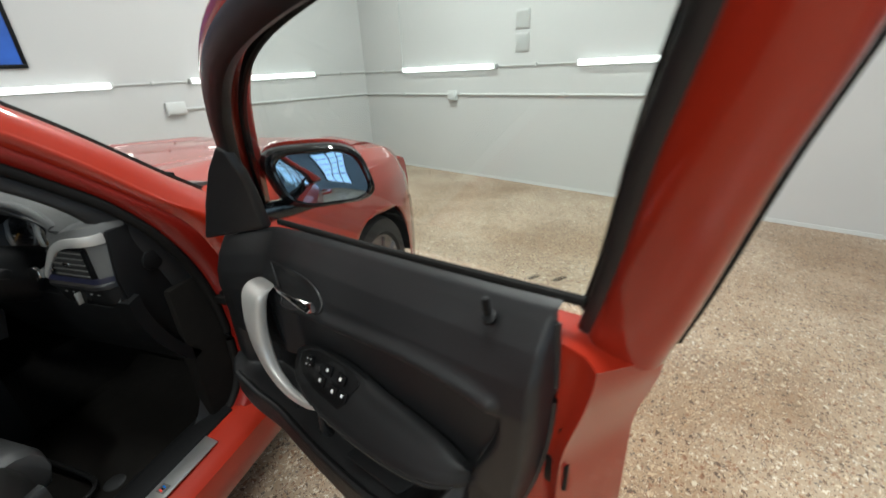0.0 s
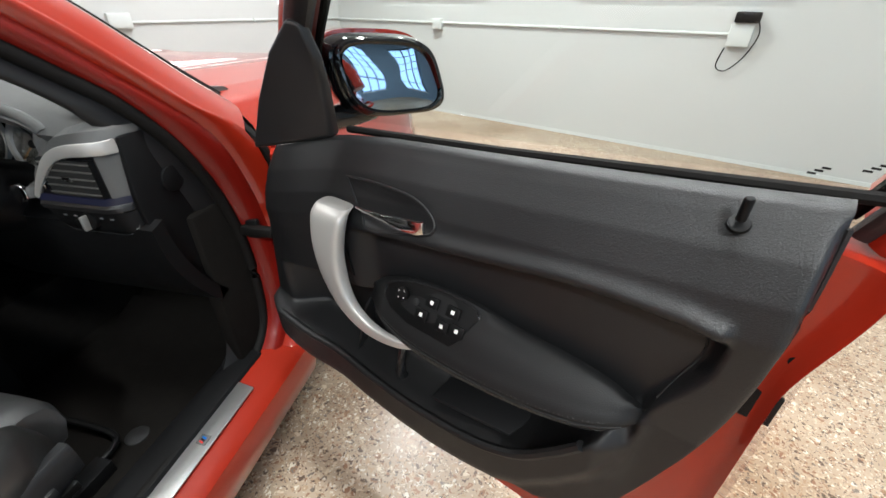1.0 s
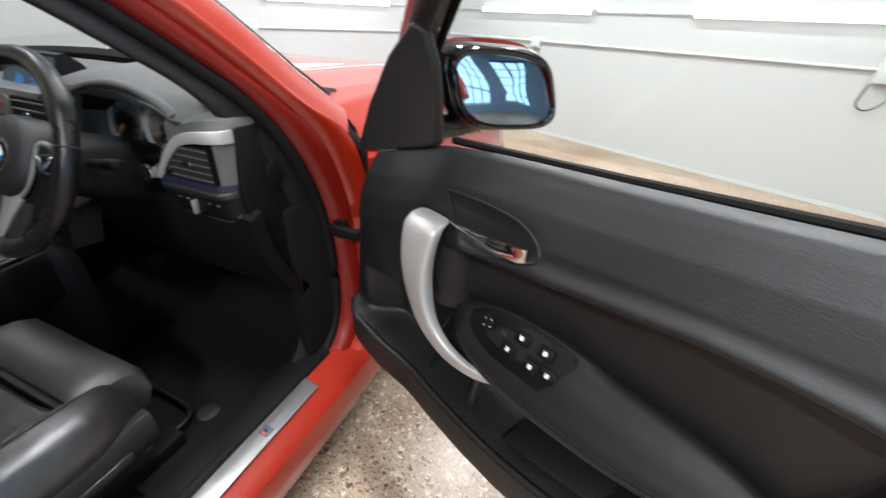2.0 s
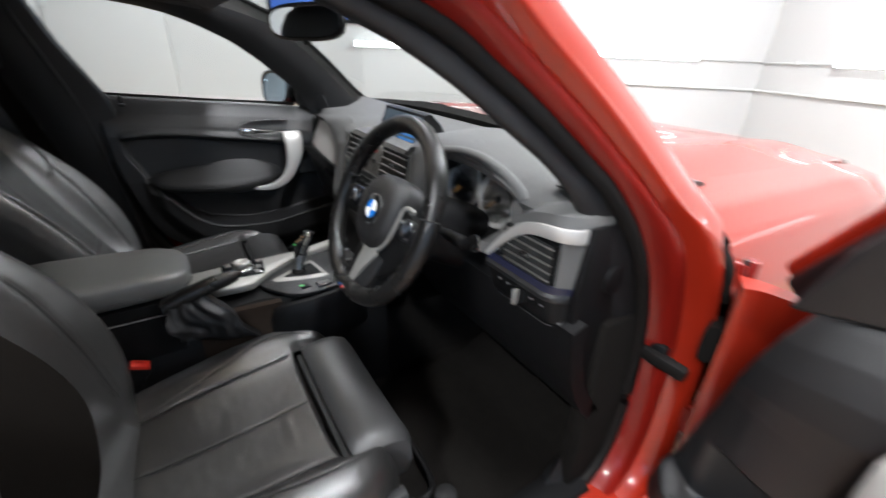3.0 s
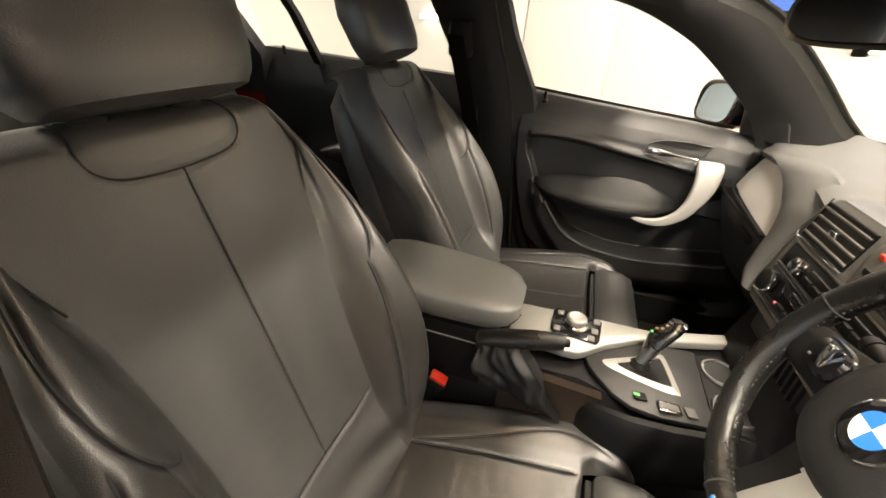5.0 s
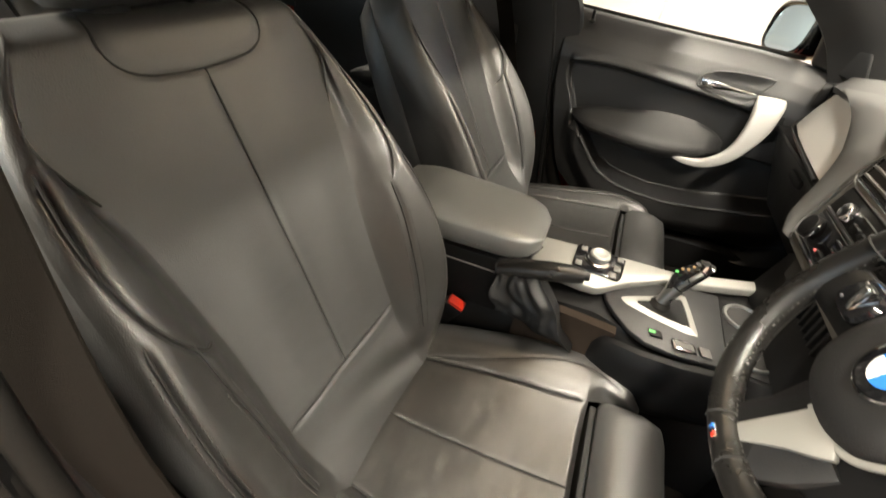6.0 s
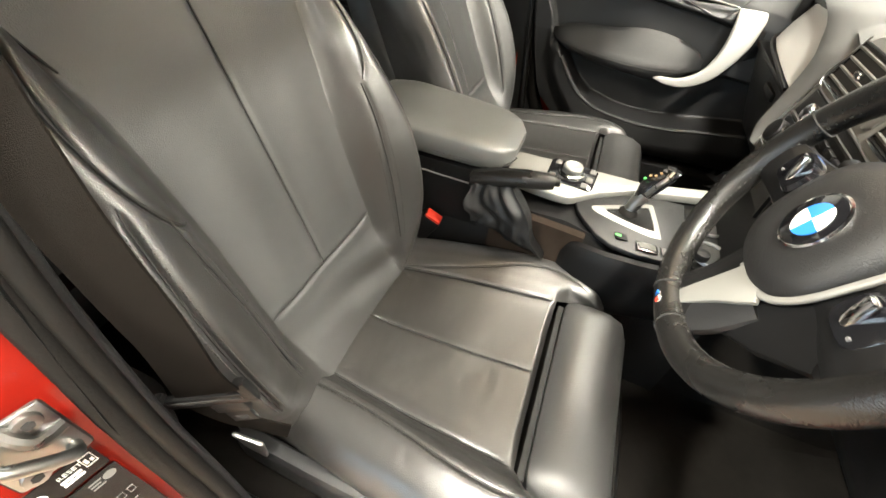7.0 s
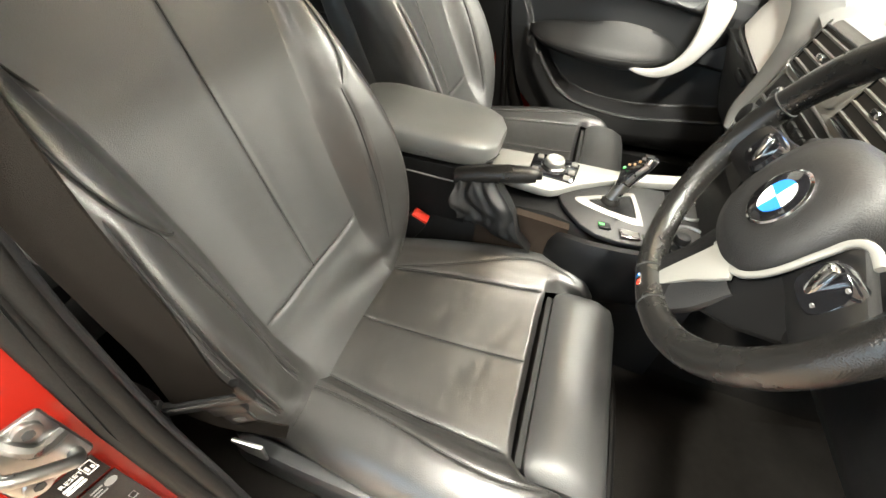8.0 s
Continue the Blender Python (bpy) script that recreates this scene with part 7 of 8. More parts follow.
RIM_H = 0.012  # the rim stands forward of the hub's base
rim_pts, rim_r = [], []
for k in range(96):
    a = 2 * math.pi * k / 96
    grip = 0.0022 * sum(math.exp(-((a - radians(c)) / 0.22) ** 2) for c in (35, 145))
    flat = 0.006 * math.exp(-((a - radians(270)) / 0.5) ** 2)
    rim_pts.append(W(0.004 + (0.169 - flat) * math.cos(a), 0.002 + (0.169 - flat) * math.sin(a), RIM_H))
    rim_r.append(0.0168 + grip)
wheel = unit("steering_wheel", tube(rim_pts, rim_r, 16, loop=True, up=tuple(WN)), GRIP, "thick black leather steering wheel with silver spokes")
stitches([p + (p - W(0, 0, RIM_H)).normalized() * -0.0166 + WN * 0.002 for p in rim_pts[::4] + [rim_pts[0]]], wheel, 0.007, 0.0011)
for a in (12, 168, 261, 282):
    ca, sa = math.cos(radians(a)), math.sin(radians(a))
    rad = 0.169 - 0.006 * math.exp(-((radians(a) - radians(270)) / 0.5) ** 2)
    q = [W(0.004 + (rad + 0.0170 * math.cos(b)) * ca, 0.002 + (rad + 0.0170 * math.cos(b)) * sa, RIM_H + 0.0170 * math.sin(b)) for b in [2 * math.pi * k / 18 for k in range(18)]]
    part("rim_joint", tube(q, 0.0014, 5, loop=True), SEAM, wheel)
# hub
hub = part("airbag_cover", loft([[W((0.078 if math.cos(a) < 0 else 0.066) * s * math.copysign(abs(math.cos(a)) ** 0.85, math.cos(a)), (0.070 * s) * math.copysign(abs(math.sin(a)) ** 0.85, math.sin(a)) - 0.004 * (math.sin(a) < 0), h) for a in [2 * math.pi * k / 40 for k in range(40)]] for s, h in ((1.0, -0.045), (1.04, -0.01), (1.02, 0.004), (0.95, 0.014), (0.75, 0.021), (0.5, 0.0235), (0.30, 0.0225), (0.02, 0.022))]), POCKET, wheel, "round grained airbag cover")
part("logo_plate", lathe(WC + WN * 0.022, WN, ((0, 0.0305), (0.003, 0.0305), (0.0042, 0.0285), (0.0034, 0.026)), 40), CHROME, hub, "round enamel badge in blue and white quarters")
part("logo_ring", lathe(WC + WN * 0.0248, WN, ((0, 0.0275), (0.0012, 0.0275), (0.0014, 0.0272)), 36), GLOSS, hub)
for k in range(4):
    a0 = math.pi / 2 * k
    part("logo_quarter", slab([W(0, 0, 0.0264)] + [W(0.018 * math.cos(a0 + math.pi / 2 * j / 8), 0.018 * math.sin(a0 + math.pi / 2 * j / 8), 0.0264) for j in range(9)], WN * 0.0010), BLUE if k % 2 == 1 else WHITE, hub)
for s in (-0.042, 0.042):
    part("cover_mark", box(W(s, -0.038, 0.0165) - V((0.003, 0.002, 0.003)), W(s, -0.038, 0.0165) + V((0.003, 0.001, 0.003)), 0.001), SOFT, hub)


def spoke(pts, widths, thick, material, name, label=""):
    secs = []
    cp = spline([W(*p) for p in pts], 5)
    for i, c in enumerate(cp):
        dv = (cp[min(i + 1, len(cp) - 1)] - cp[max(i - 1, 0)]).normalized()
        wv = WN.cross(dv).normalized()
        w = lin(i / (len(cp) - 1), [(k / (len(widths) - 1), q) for k, q in enumerate(widths)])
        secs.append(ring(c, wv * w, WN * thick, 14, 3.2))
    return part(name, loft(secs), material, wheel, label)


for s in (-1, 1):
    sp = spoke([(s * 0.06, -0.002, -0.012), (s * 0.11, -0.008, -0.006), (s * 0.160, -0.012, 0.006)], (0.036, 0.030, 0.026), 0.013, HARD, "side_spoke", "black side spoke with chromed keys")
    keys = part("key_pod", loft([ring(W(s * 0.110, -0.002, h), WR * q * 1.1, WU * q * 0.85, 18, 3) for h, q in ((0.0, 0.026), (0.008, 0.025), (0.012, 0.021))]), GLOSS, sp)
    part("key_rocker", box(W(s * 0.105, 0.0, 0.014) - V((0.006, 0.004, 0.016)), W(s * 0.105, 0.0, 0.014) + V((0.006, 0.004, 0.016)), 0.003), CHROME, sp, "chromed rocker key")
    for t in (-0.012, 0.012):
        part("key_mark", box(W(s * 0.123, t, 0.0125) - V((0.0018, 0.001, 0.0012)), W(s * 0.123, t, 0.0125) + V((0.0018, 0.001, 0.0012))), DIMPRINT, sp)
# lower twin spoke
low = spoke([(0, -0.05, -0.012), (0, -0.11, -0.004), (0, -0.160, 0.008)], (0.058, 0.042, 0.040), 0.011, HARD, "lower_spoke", "black lower spoke between two silver blades")
blade = [(-0.011, -0.158), (0.009, -0.157), (0.013, -0.145), (0.019, -0.129), (0.030, -0.106), (0.044, -0.085), (0.052, -0.070), (0.040, -0.064), (-0.004, -0.066), (-0.005, -0.088), (-0.008, -0.119)]
part("spoke_blade", slab([W(x, y, 0.004 + 0.05 * (-0.066 - y)) for x, y in blade], WN * 0.007, 0.002), TRIMSILVER, wheel, "satin silver spoke blade")
spoke([(0.036, -0.074, -0.002), (0.034, -0.115, 0.001), (0.024, -0.155, 0.006)], (0.030, 0.026, 0.020), 0.008, SOFT, "spoke_shoulder")
spoke([(-0.008, -0.071, 0.008), (0.024, -0.0715, 0.008), (0.049, -0.061, 0.008), (0.062, -0.046, 0.008), (0.070, -0.025, 0.008), (0.0745, 0.006, 0.008), (0.078, 0.026, 0.008), (0.090, 0.035, 0.007), (0.108, 0.032, 0.004)], (0.006, 0.0042, 0.0036, 0.0034, 0.0034, 0.0034, 0.0034, 0.0036, 0.004), 0.003, TRIMSILVER, "hub_trim", "satin silver line round the hub")
spoke([(0.030, -0.098, -0.010), (0.075, -0.060, -0.008), (0.120, -0.028, -0.006)], (0.030, 0.034, 0.024), 0.009, HARD, "spoke_web")
badge = part("rim_badge", box(W(0.004, -0.162, 0.0275) - V((0.009, 0.002, 0.004)), W(0.004, -0.162, 0.0275) + V((0.009, 0.002, 0.004)), 0.0015), CHROME, wheel, "small striped badge")
for k, m in enumerate((BLUE, HARD, RED)):
    part("badge_bar", box(W(-0.001 + 0.005 * k, -0.162, 0.0295) - V((0.002, 0.0015, 0.003)), W(-0.001 + 0.005 * k, -0.162, 0.0295) + V((0.002, 0.0015, 0.003))), m, badge)
col = part("column_shroud", loft([ring(WC - WN * h, WR * a, WU * b, 20, 3) for h, a, b in ((0.05, 0.045, 0.045), (0.08, 0.062, 0.062), (0.15, 0.070, 0.070), (0.28, 0.075, 0.075))]), HARD, wheel, "black steering column shroud")
for s in (1, -1):
    stalk = part("stalk", tube(spline([W(s * 0.05, 0.01, -0.085), W(s * 0.11, 0.015, -0.075), W(s * 0.165, 0.02, -0.065)], 5), [0.008] * 6 + [0.011] * 5, 10), HARD, col, "black column stalk")
    part("stalk_tip", disc(W(s * 0.165, 0.02, -0.065), WR * s, 0.0115, 0.014, 14, 0.003), HARD, stalk)
part("ignition_button", disc((0.50, 0.155, 0.86), (0, -1, 0.1), 0.018, 0.008, 22, 0.002), CHROME, dash)
part("column_adjuster", box(W(-0.02, -0.09, -0.13) - V((0.02, 0.02, 0.008)), W(-0.02, -0.09, -0.13) + V((0.02, 0.02, 0.008)), 0.004), HARD, col)
# ---- centre console ----
con = unit("centre_console", loft([[V((x, y, z)) for x, z in ((-w1, 0.27), (-w1, zt - 0.05), (-w1 + 0.02, zt), (w2 - 0.025, zt), (w2, zt - 0.045), (w2 + 0.012, 0.27))] for y, zt, w1, w2 in ((0.12, 0.615, 0.18, 0.15), (0.02, 0.612, 0.15, 0.146), (-0.10, 0.610, 0.125, 0.138), (-0.20, 0.608, 0.12, 0.105), (-0.28, 0.60, 0.115, 0.10), (-0.40, 0.58, 0.11, 0.10), (-0.75, 0.56, 0.11, 0.11))]), HARD, "black centre console with silver trim, gear lever and armrest")
# carpet-brown side well beside the hand brake
part("side_flare", loft([ring((x, y, z), (0.018, 0, 0), (0, 0, h), 14, 3) for x, y, z, h in ((0.135, 0.06, 0.55, 0.07), (0.152, -0.05, 0.545, 0.075), (0.150, -0.11, 0.54, 0.075), (0.138, -0.150, 0.538, 0.070), (0.122, -0.175, 0.535, 0.060), (0.108, -0.188, 0.53, 0.04))]), HARD, con)
part("tunnel_carpet", sheet(lambda u, v: V((0.1125 + 0.012 * (1 - v) ** 2 + 0.010 * u * u, -0.345 + 0.190 * u, 0.450 + 0.160 * v)), 12, 12, (-0.02, 0, 0)), BROWNPILE, con, "brown carpet on the tunnel beside the hand brake")
# shifter panel
sp_z = lambda x, y: 0.6155 + 0.02 * (0.03 - x) + 0.02 * y
panel = part("shift_panel", slab([V((x, y, sp_z(x, y))) for x, y in ((0.128, 0.03), (0.137, -0.055), (0.129, -0.108), (0.110, -0.138), (0.080, -0.163), (0.052, -0.182), (0.027, -0.190), (0.0, -0.168), (-0.045, -0.10), (-0.068, -0.01), (-0.07, 0.03))], (0, 0, 0.012), 0.004), SOFT, con, "dark grey gear selector panel")
round_off = lambda pts: [(p.x, p.y) for p in spline([(x, y, 0) for x, y in pts[-1:] + pts + pts[:2]], 5)[5:-5]][:5 * len(pts)]
outer = round_off([(0.064, -0.017), (0.073, -0.024), (0.073, -0.046), (0.061, -0.095), (0.046, -0.140), (0.037, -0.153), (0.026, -0.154), (0.011, -0.127), (-0.010, -0.086), (-0.029, -0.052), (-0.032, -0.040), (-0.024, -0.033)])
inner = round_off([(0.052, -0.031), (0.058, -0.037), (0.057, -0.052), (0.049, -0.090), (0.038, -0.120), (0.033, -0.127), (0.027, -0.126), (0.017, -0.108), (0.001, -0.078), (-0.013, -0.053), (-0.015, -0.047), (-0.009, -0.042)])
rim = bmesh.new()
ro = [rim.verts.new(V((x, y, sp_z(x, y) + 0.013))) for x, y in outer]
ri = [rim.verts.new(V((x, y, sp_z(x, y) + 0.016))) for x, y in inner]
rb = [rim.verts.new(V((x, y, sp_z(x, y) + 0.008))) for x, y in inner]
for i in range(len(ro)):
    j = (i + 1) % len(ro)
    rim.faces.new((ro[i], ro[j], ri[j], ri[i]))
    rim.faces.new((ri[i], ri[j], rb[j], rb[i]))
part("shift_surround", rim, TRIMSILVER, con, "satin silver gear lever surround", angle=20)
part("shift_well", slab([V((x, y, sp_z(x, y) + 0.0125)) for x, y in inner], (0, 0, 0.001)), HARD, con)
# gear lever
def lever_at(x, y, z):
    """Up the lever, which leans forward and towards the passenger."""
    k = (z - 0.632) / 0.118
    return V((x + 0.004 - 0.016 * k, y + 0.001 + 0.004 * k, 0.622 + 0.100 * k))


lev = part("gear_lever", loft([ring(lever_at(*c), a, b, 20, 2.4) for c, a, b in (
    ((0.009, -0.080, 0.660), V((0.0125, 0, 0)), V((0, 0.013, 0.003))), ((0.008, -0.077, 0.678), V((0.0125, 0, 0)), V((0, 0.0145, 0.003))),
    ((0.006, -0.072, 0.695), V((0.0165, 0, 0)), V((0, 0.018, 0.004))), ((0.004, -0.066, 0.715), V((0.0205, 0, 0)), V((0, 0.023, 0.006))), ((0.002, -0.058, 0.733), V((0.0215, 0, 0)), V((0, 0.025, 0.010))),
    ((0.001, -0.052, 0.744), V((0.019, 0, 0)), V((0, 0.022, 0.012))), ((0.001, -0.048, 0.750), V((0.008, 0, 0)), V((0, 0.010, 0.008))))]), GLOSS, con, "gloss black gear lever with a silver button")
part("lever_gaiter", lathe((0.014, -0.084, 0.622), (0, 0, 1), ((0, 0.021), (0.006, 0.020), (0.010, 0.016), (0.014, 0.0125)), 20), RUBBER, lev)
part("lever_shaft", tube([lever_at(0.010, -0.085, 0.640), lever_at(0.009, -0.081, 0.66), lever_at(0.007, -0.073, 0.690)], [0.012, 0.0130, 0.0160], 16), STEEL, lev, "silver lever shaft")
part("lever_flank", tube(spline([lever_at(0.026, -0.072, 0.70), lever_at(0.023, -0.062, 0.725), lever_at(0.017, -0.048, 0.745)], 5), 0.0055, 8), STEEL, lev)
part("lever_cap", tube(spline([lever_at(-0.016, -0.050, 0.742), lever_at(0.0, -0.044, 0.752), lever_at(0.016, -0.050, 0.744)], 5), 0.009, 10), CHROME, lev, "polished silver cap")
part("lever_button", slab([lever_at(x, y, 0.752) + V((0, 0, 0.006)) for x, y in ((-0.007, -0.056), (0.009, -0.056), (0.008, -0.040), (-0.006, -0.040))], (0, 0, 0.003), 0.001), HARD, lev)
for k, m in enumerate((GREEN_ON, AMBER_ON, AMBER_ON, AMBER_ON)):
    c = lever_at(0.006 - 0.005 * (k % 2), -0.086 + 0.008 * k, 0.727 + 0.006 * k)
    part("lever_mark", box(c - V((0.0018, 0.0022, 0.0016)), c + V((0.0018, 0.0022, 0.0016))), m, lev)
part("mode_switch", slab([V((x, y, 0.6265)) for x, y in ((0.102, -0.064), (0.125, -0.060), (0.123, -0.022), (0.100, -0.026))], (0, 0, 0.004), 0.0015), CHROME, con, "small silver mode switch")
part("mode_switch_face", slab([V((x, y, 0.6305)) for x, y in ((0.106, -0.060), (0.121, -0.057), (0.119, -0.026), (0.104, -0.029))], (0, 0, 0.0012)), STACKGREY, con)
part("park_button", slab([V((x, y, 0.6255)) for x, y in ((0.094, -0.104), (0.112, -0.100), (0.110, -0.078), (0.092, -0.082))], (0, 0, 0.004), 0.0015), HARD, con)
part("park_led", box((0.099, -0.103, 0.6295), (0.105, -0.092, 0.6306)), GREEN_ON, con, "green lit dot")
part("stop_button", slab([V((x, y, 0.6265)) for x, y in ((0.100, -0.018), (0.122, -0.014), (0.121, 0.004), (0.099, 0.0))], (0, 0, 0.004), 0.0015), STACKGREY, con)
# silver console trim, with the rotary controller
tr = [(0.030, -0.352), (0.041, -0.29), (0.046, -0.235), (0.044, -0.208), (0.034, -0.194), (-0.004, -0.152), (-0.054, -0.078), (-0.10, 0.06), (-0.143, 0.166), (-0.175, 0.177), (-0.134, 0.06), (-0.094, -0.06), (-0.088, -0.253), (-0.080, -0.345)]
part("console_trim", slab([V((x, y, 0.618)) for x, y in tr], (0, 0, 0.022), 0.005, 3), TRIMSILVER, con, "satin silver console trim")
pad = part("controller_pad", slab([V((x, y, 0.640)) for x, y in ((0.0, -0.262), (0.006, -0.172), (-0.004, -0.166), (-0.072, -0.160), (-0.080, -0.168), (-0.088, -0.258), (-0.078, -0.266), (-0.010, -0.268))], (0, 0, 0.0045), 0.0015), GLOSS, con, "black key pad round the rotary controller")
part("controller_base", lathe((-0.044, -0.217, 0.644), (0, 0, 1), ((0, 0.029), (0.003, 0.029), (0.006, 0.025), (0.006, 0.001)), 30), CHROME, pad)
part("controller_knob", lathe((-0.044, -0.217, 0.648), (0, 0, 1), ((0, 0.0195), (0.008, 0.0215), (0.013, 0.0215), (0.016, 0.019), (0.0165, 0.016), (0.0150, 0.014), (0.0150, 0.001)), 32), TRIMSILVER, pad, "ribbed metal rotary knob")
for k in range(28):
    a = 2 * math.pi * k / 28
    c = V((-0.044 + 0.0212 * math.cos(a), -0.217 + 0.0212 * math.sin(a), 0.649))
    part("knob_rib", tube([c, c + V((0, 0, 0.010))], 0.0009, 5, up=(1, 0, 0)), STEEL, pad)
for x, y in ((-0.012, -0.255), (-0.070, -0.250), (-0.004, -0.184), (-0.030, -0.176), (-0.066, -0.172)):
    part("controller_key", box((x - 0.009, y - 0.007, 0.644), (x + 0.009, y + 0.007, 0.648), 0.0016), STACKGREY, pad)
# cup holders ahead of the lever
cups = part("cup_tray", slab([V((x, y, 0.612)) for x, y in ((0.115, 0.035), (-0.075, 0.035), (-0.10, 0.12), (0.12, 0.12))], (0, 0, 0.006), 0.003), HARD, con)
for x in (-0.035, 0.065):
    part("cup_ring", tube([V((x + 0.036 * math.cos(a / 24 * 6.283), 0.078 + 0.036 * math.sin(a / 24 * 6.283), 0.620)) for a in range(24)], 0.004, 6, loop=True), STEEL, cups)
    # flat near-black disc, the shade of the well as colour
    part("cup_well_shade", disc((x, 0.078, 0.6175), (0, 0, 1), 0.034, 0.001, 24), SEAM, cups)
part("power_socket", disc((0.10, 0.05, 0.634), (0, 0, 1), 0.014, 0.014, 18, 0.003), HARD, cups)
# armrest on its box
part("armrest_box", loft([[V((x, y, z)) for x, z in ((-0.095, 0.54), (-0.100, 0.672), (0.100, 0.672), (0.105, 0.54))] for y in (-0.375, -0.40, -0.68, -0.72)]), HARD, con, "black storage box under the armrest")
part("box_line", box((0.1005, -0.70, 0.640), (0.1025, -0.385, 0.643)), TRIMSILVER, con)
secs = []
for k in range(19):
    t = k / 18
    y = -0.335 - 0.335 * t
    w = lin(t, [(0, 0.045), (0.06, 0.078), (0.15, 0.092), (0.5, 0.100), (0.9, 0.102), (1, 0.09)])
    h = lin(t, [(0, 0.014), (0.06, 0.026), (0.2, 0.034), (0.8, 0.036), (1, 0.025)])
    secs.append(ring((0.005, y, 0.702 + 0.010 * t), (w, 0, 0), (0, 0, h), 28, 4.6))
arm = part("armrest_pad", loft(secs), ARMHIDE, con, "black leather armrest pad with a stitched edge")
part("armrest_seam", tube(spline([(0.099, -0.66, 0.694), (0.100, -0.5, 0.690), (0.092, -0.40, 0.687), (0.070, -0.350, 0.686), (0.03, -0.334, 0.686)], 6), 0.0022, 6), SEAM, arm)
stitches([V(p) for p in ((0.101, -0.66, 0.699), (0.103, -0.5, 0.695), (0.095, -0.40, 0.692), (0.072, -0.348, 0.691))], arm, 0.007, 0.001)
# hand brake in its gaiter
hb = part("hand_brake", loft([ring(c, a, b, 16, 2.4) for c, a, b in ((V((0.118, -0.40, 0.668)), V((0.016, 0, 0)), V((0, 0, 0.016))), (V((0.114, -0.36, 0.682)), V((0.019, 0, 0)), V((0, 0, 0.018))), (V((0.108, -0.30, 0.694)), V((0.019, 0, 0)), V((0, 0, 0.018))), (V((0.104, -0.26, 0.700)), V((0.017, 0, 0)), V((0, 0, 0.016))), (V((0.103, -0.242, 0.702)), V((0.013, 0, 0)), V((0, 0, 0.012))))]), GRIP, con, "black leather hand brake grip")
part("brake_button", disc((0.1025, -0.243, 0.7025), (-0.1, 1, 0.1), 0.008, 0.010, 14, 0.003), HARD, hb)
def drape(u, v):
    """Soft leather hanging from the lever down to the tunnel, in deep folds."""
    top = V((0.124 - 0.010 * u, -0.405 + 0.085 * u, 0.676 + 0.012 * u))
    low = V((0.138, -0.385 + 0.165 * u, 0.585 - 0.045 * u))
    p = top.lerp(low, v)
    fold = noise.noise(V((u * 3.4 + 0.9 * v, v * 1.6, 4.2))) * (0.35 + 0.65 * v) * 0.022 + 0.007 * noise.noise(V((u * 8, v * 4, 1.7)))
    return p + V((0.016 * math.sin(v * math.pi) + fold, 0.006 * math.sin(v * 9 + u * 4), 0.003 * math.sin(u * 7)))


part("gaiter", sheet(drape, 48, 24, (-0.030, 0, 0)), POCKET, con, "crumpled black leather hand brake gaiter", angle=80)
# belt buckle beside the driver's cushion
bm_ = pose(0.126, -0.478, 0.530, -28, 10, 0)
bk = unit("belt_buckle", move(box((-0.014, -0.022, -0.07), (0.014, 0.022, 0.018), 0.005), bm_), HARD, "black seat belt buckle with a red release button")
part("release_button", move(box((-0.011, -0.019, 0.015), (0.011, 0.019, 0.026), 0.003), bm_), RED, bk, "bright red release button")
part("buckle_stalk", move(box((-0.006, -0.012, -0.17), (0.006, 0.012, -0.06), 0.003), bm_), HARD, bk)
# ---- driver's belt ----


def webbing(path, widths_dir, half=0.024):
    """A flat woven band along the path, as wide as 2 * half along the given directions."""
    pts = spline(path, 8)
    dirs = spline(widths_dir, 8)
    secs = []
    for i, (p, d) in enumerate(zip(pts, dirs)):
        w = d.normalized()
        n = w.cross(pts[min(i + 1, len(pts) - 1)] - pts[max(i - 1, 0)]).normalized() * 0.0009
        secs.append([p - w * half + n, p + w * half + n, p + w * half - n, p - w * half - n])
    return loft(secs)


ACROSS = V((-0.15, 0.98, 0.10)).normalized()
belt = unit("seat_belt", webbing([(0.600, -0.675, 1.165), (0.662, -0.560, 1.08), (0.700, -0.475, 1.0), (0.708, -0.443, 0.93), (0.703, -0.450, 0.85), (0.690, -0.477, 0.755)], [ACROSS + V((0.3, -0.2, 0)), ACROSS, ACROSS, ACROSS, ACROSS, (-0.40, 0.88, 0.22)], 0.032), WEBBING, "black woven seat belt hanging down from the centre pillar")
part("lap_webbing", webbing([(0.692, -0.490, 0.735), (0.682, -0.489, 0.675), (0.668, -0.462, 0.645), (0.656, -0.440, 0.622)], [(-0.3, 0.8, 0.4), (-0.05, 0.40, 0.90), (0, 0.35, 0.93), (0, 0.30, 0.95)], 0.028), WEBBING, belt)
along = V((-0.40, 0.88, 0.22)).normalized()
face_n = along.cross(V((0.10, -0.25, -0.96))).normalized()
down = face_n.cross(along)
TM = Matrix((along, down, face_n)).transposed().to_4x4()
TM.translation = (0.690, -0.480, 0.744)
tg = part("tongue", move(box((-0.047, -0.006, -0.004), (0.047, 0.012, 0.004), 0.003), TM), HARD, belt, "black belt tongue with a steel tip")
part("tongue_end", move(box((0.036, -0.026, -0.005), (0.048, 0.004, 0.005), 0.003), TM), HARD, tg)
part("tongue_end", move(box((-0.049, -0.012, -0.005), (-0.040, 0.010, 0.005), 0.003), TM), HARD, tg)
part("tongue_slot", move(box((-0.036, -0.002, -0.0046), (0.034, 0.002, 0.0046)), TM), SEAM, tg)
part("tongue_neck", move(box((-0.006, 0.010, -0.004), (0.030, 0.030, 0.004), 0.003), TM), HARD, tg)
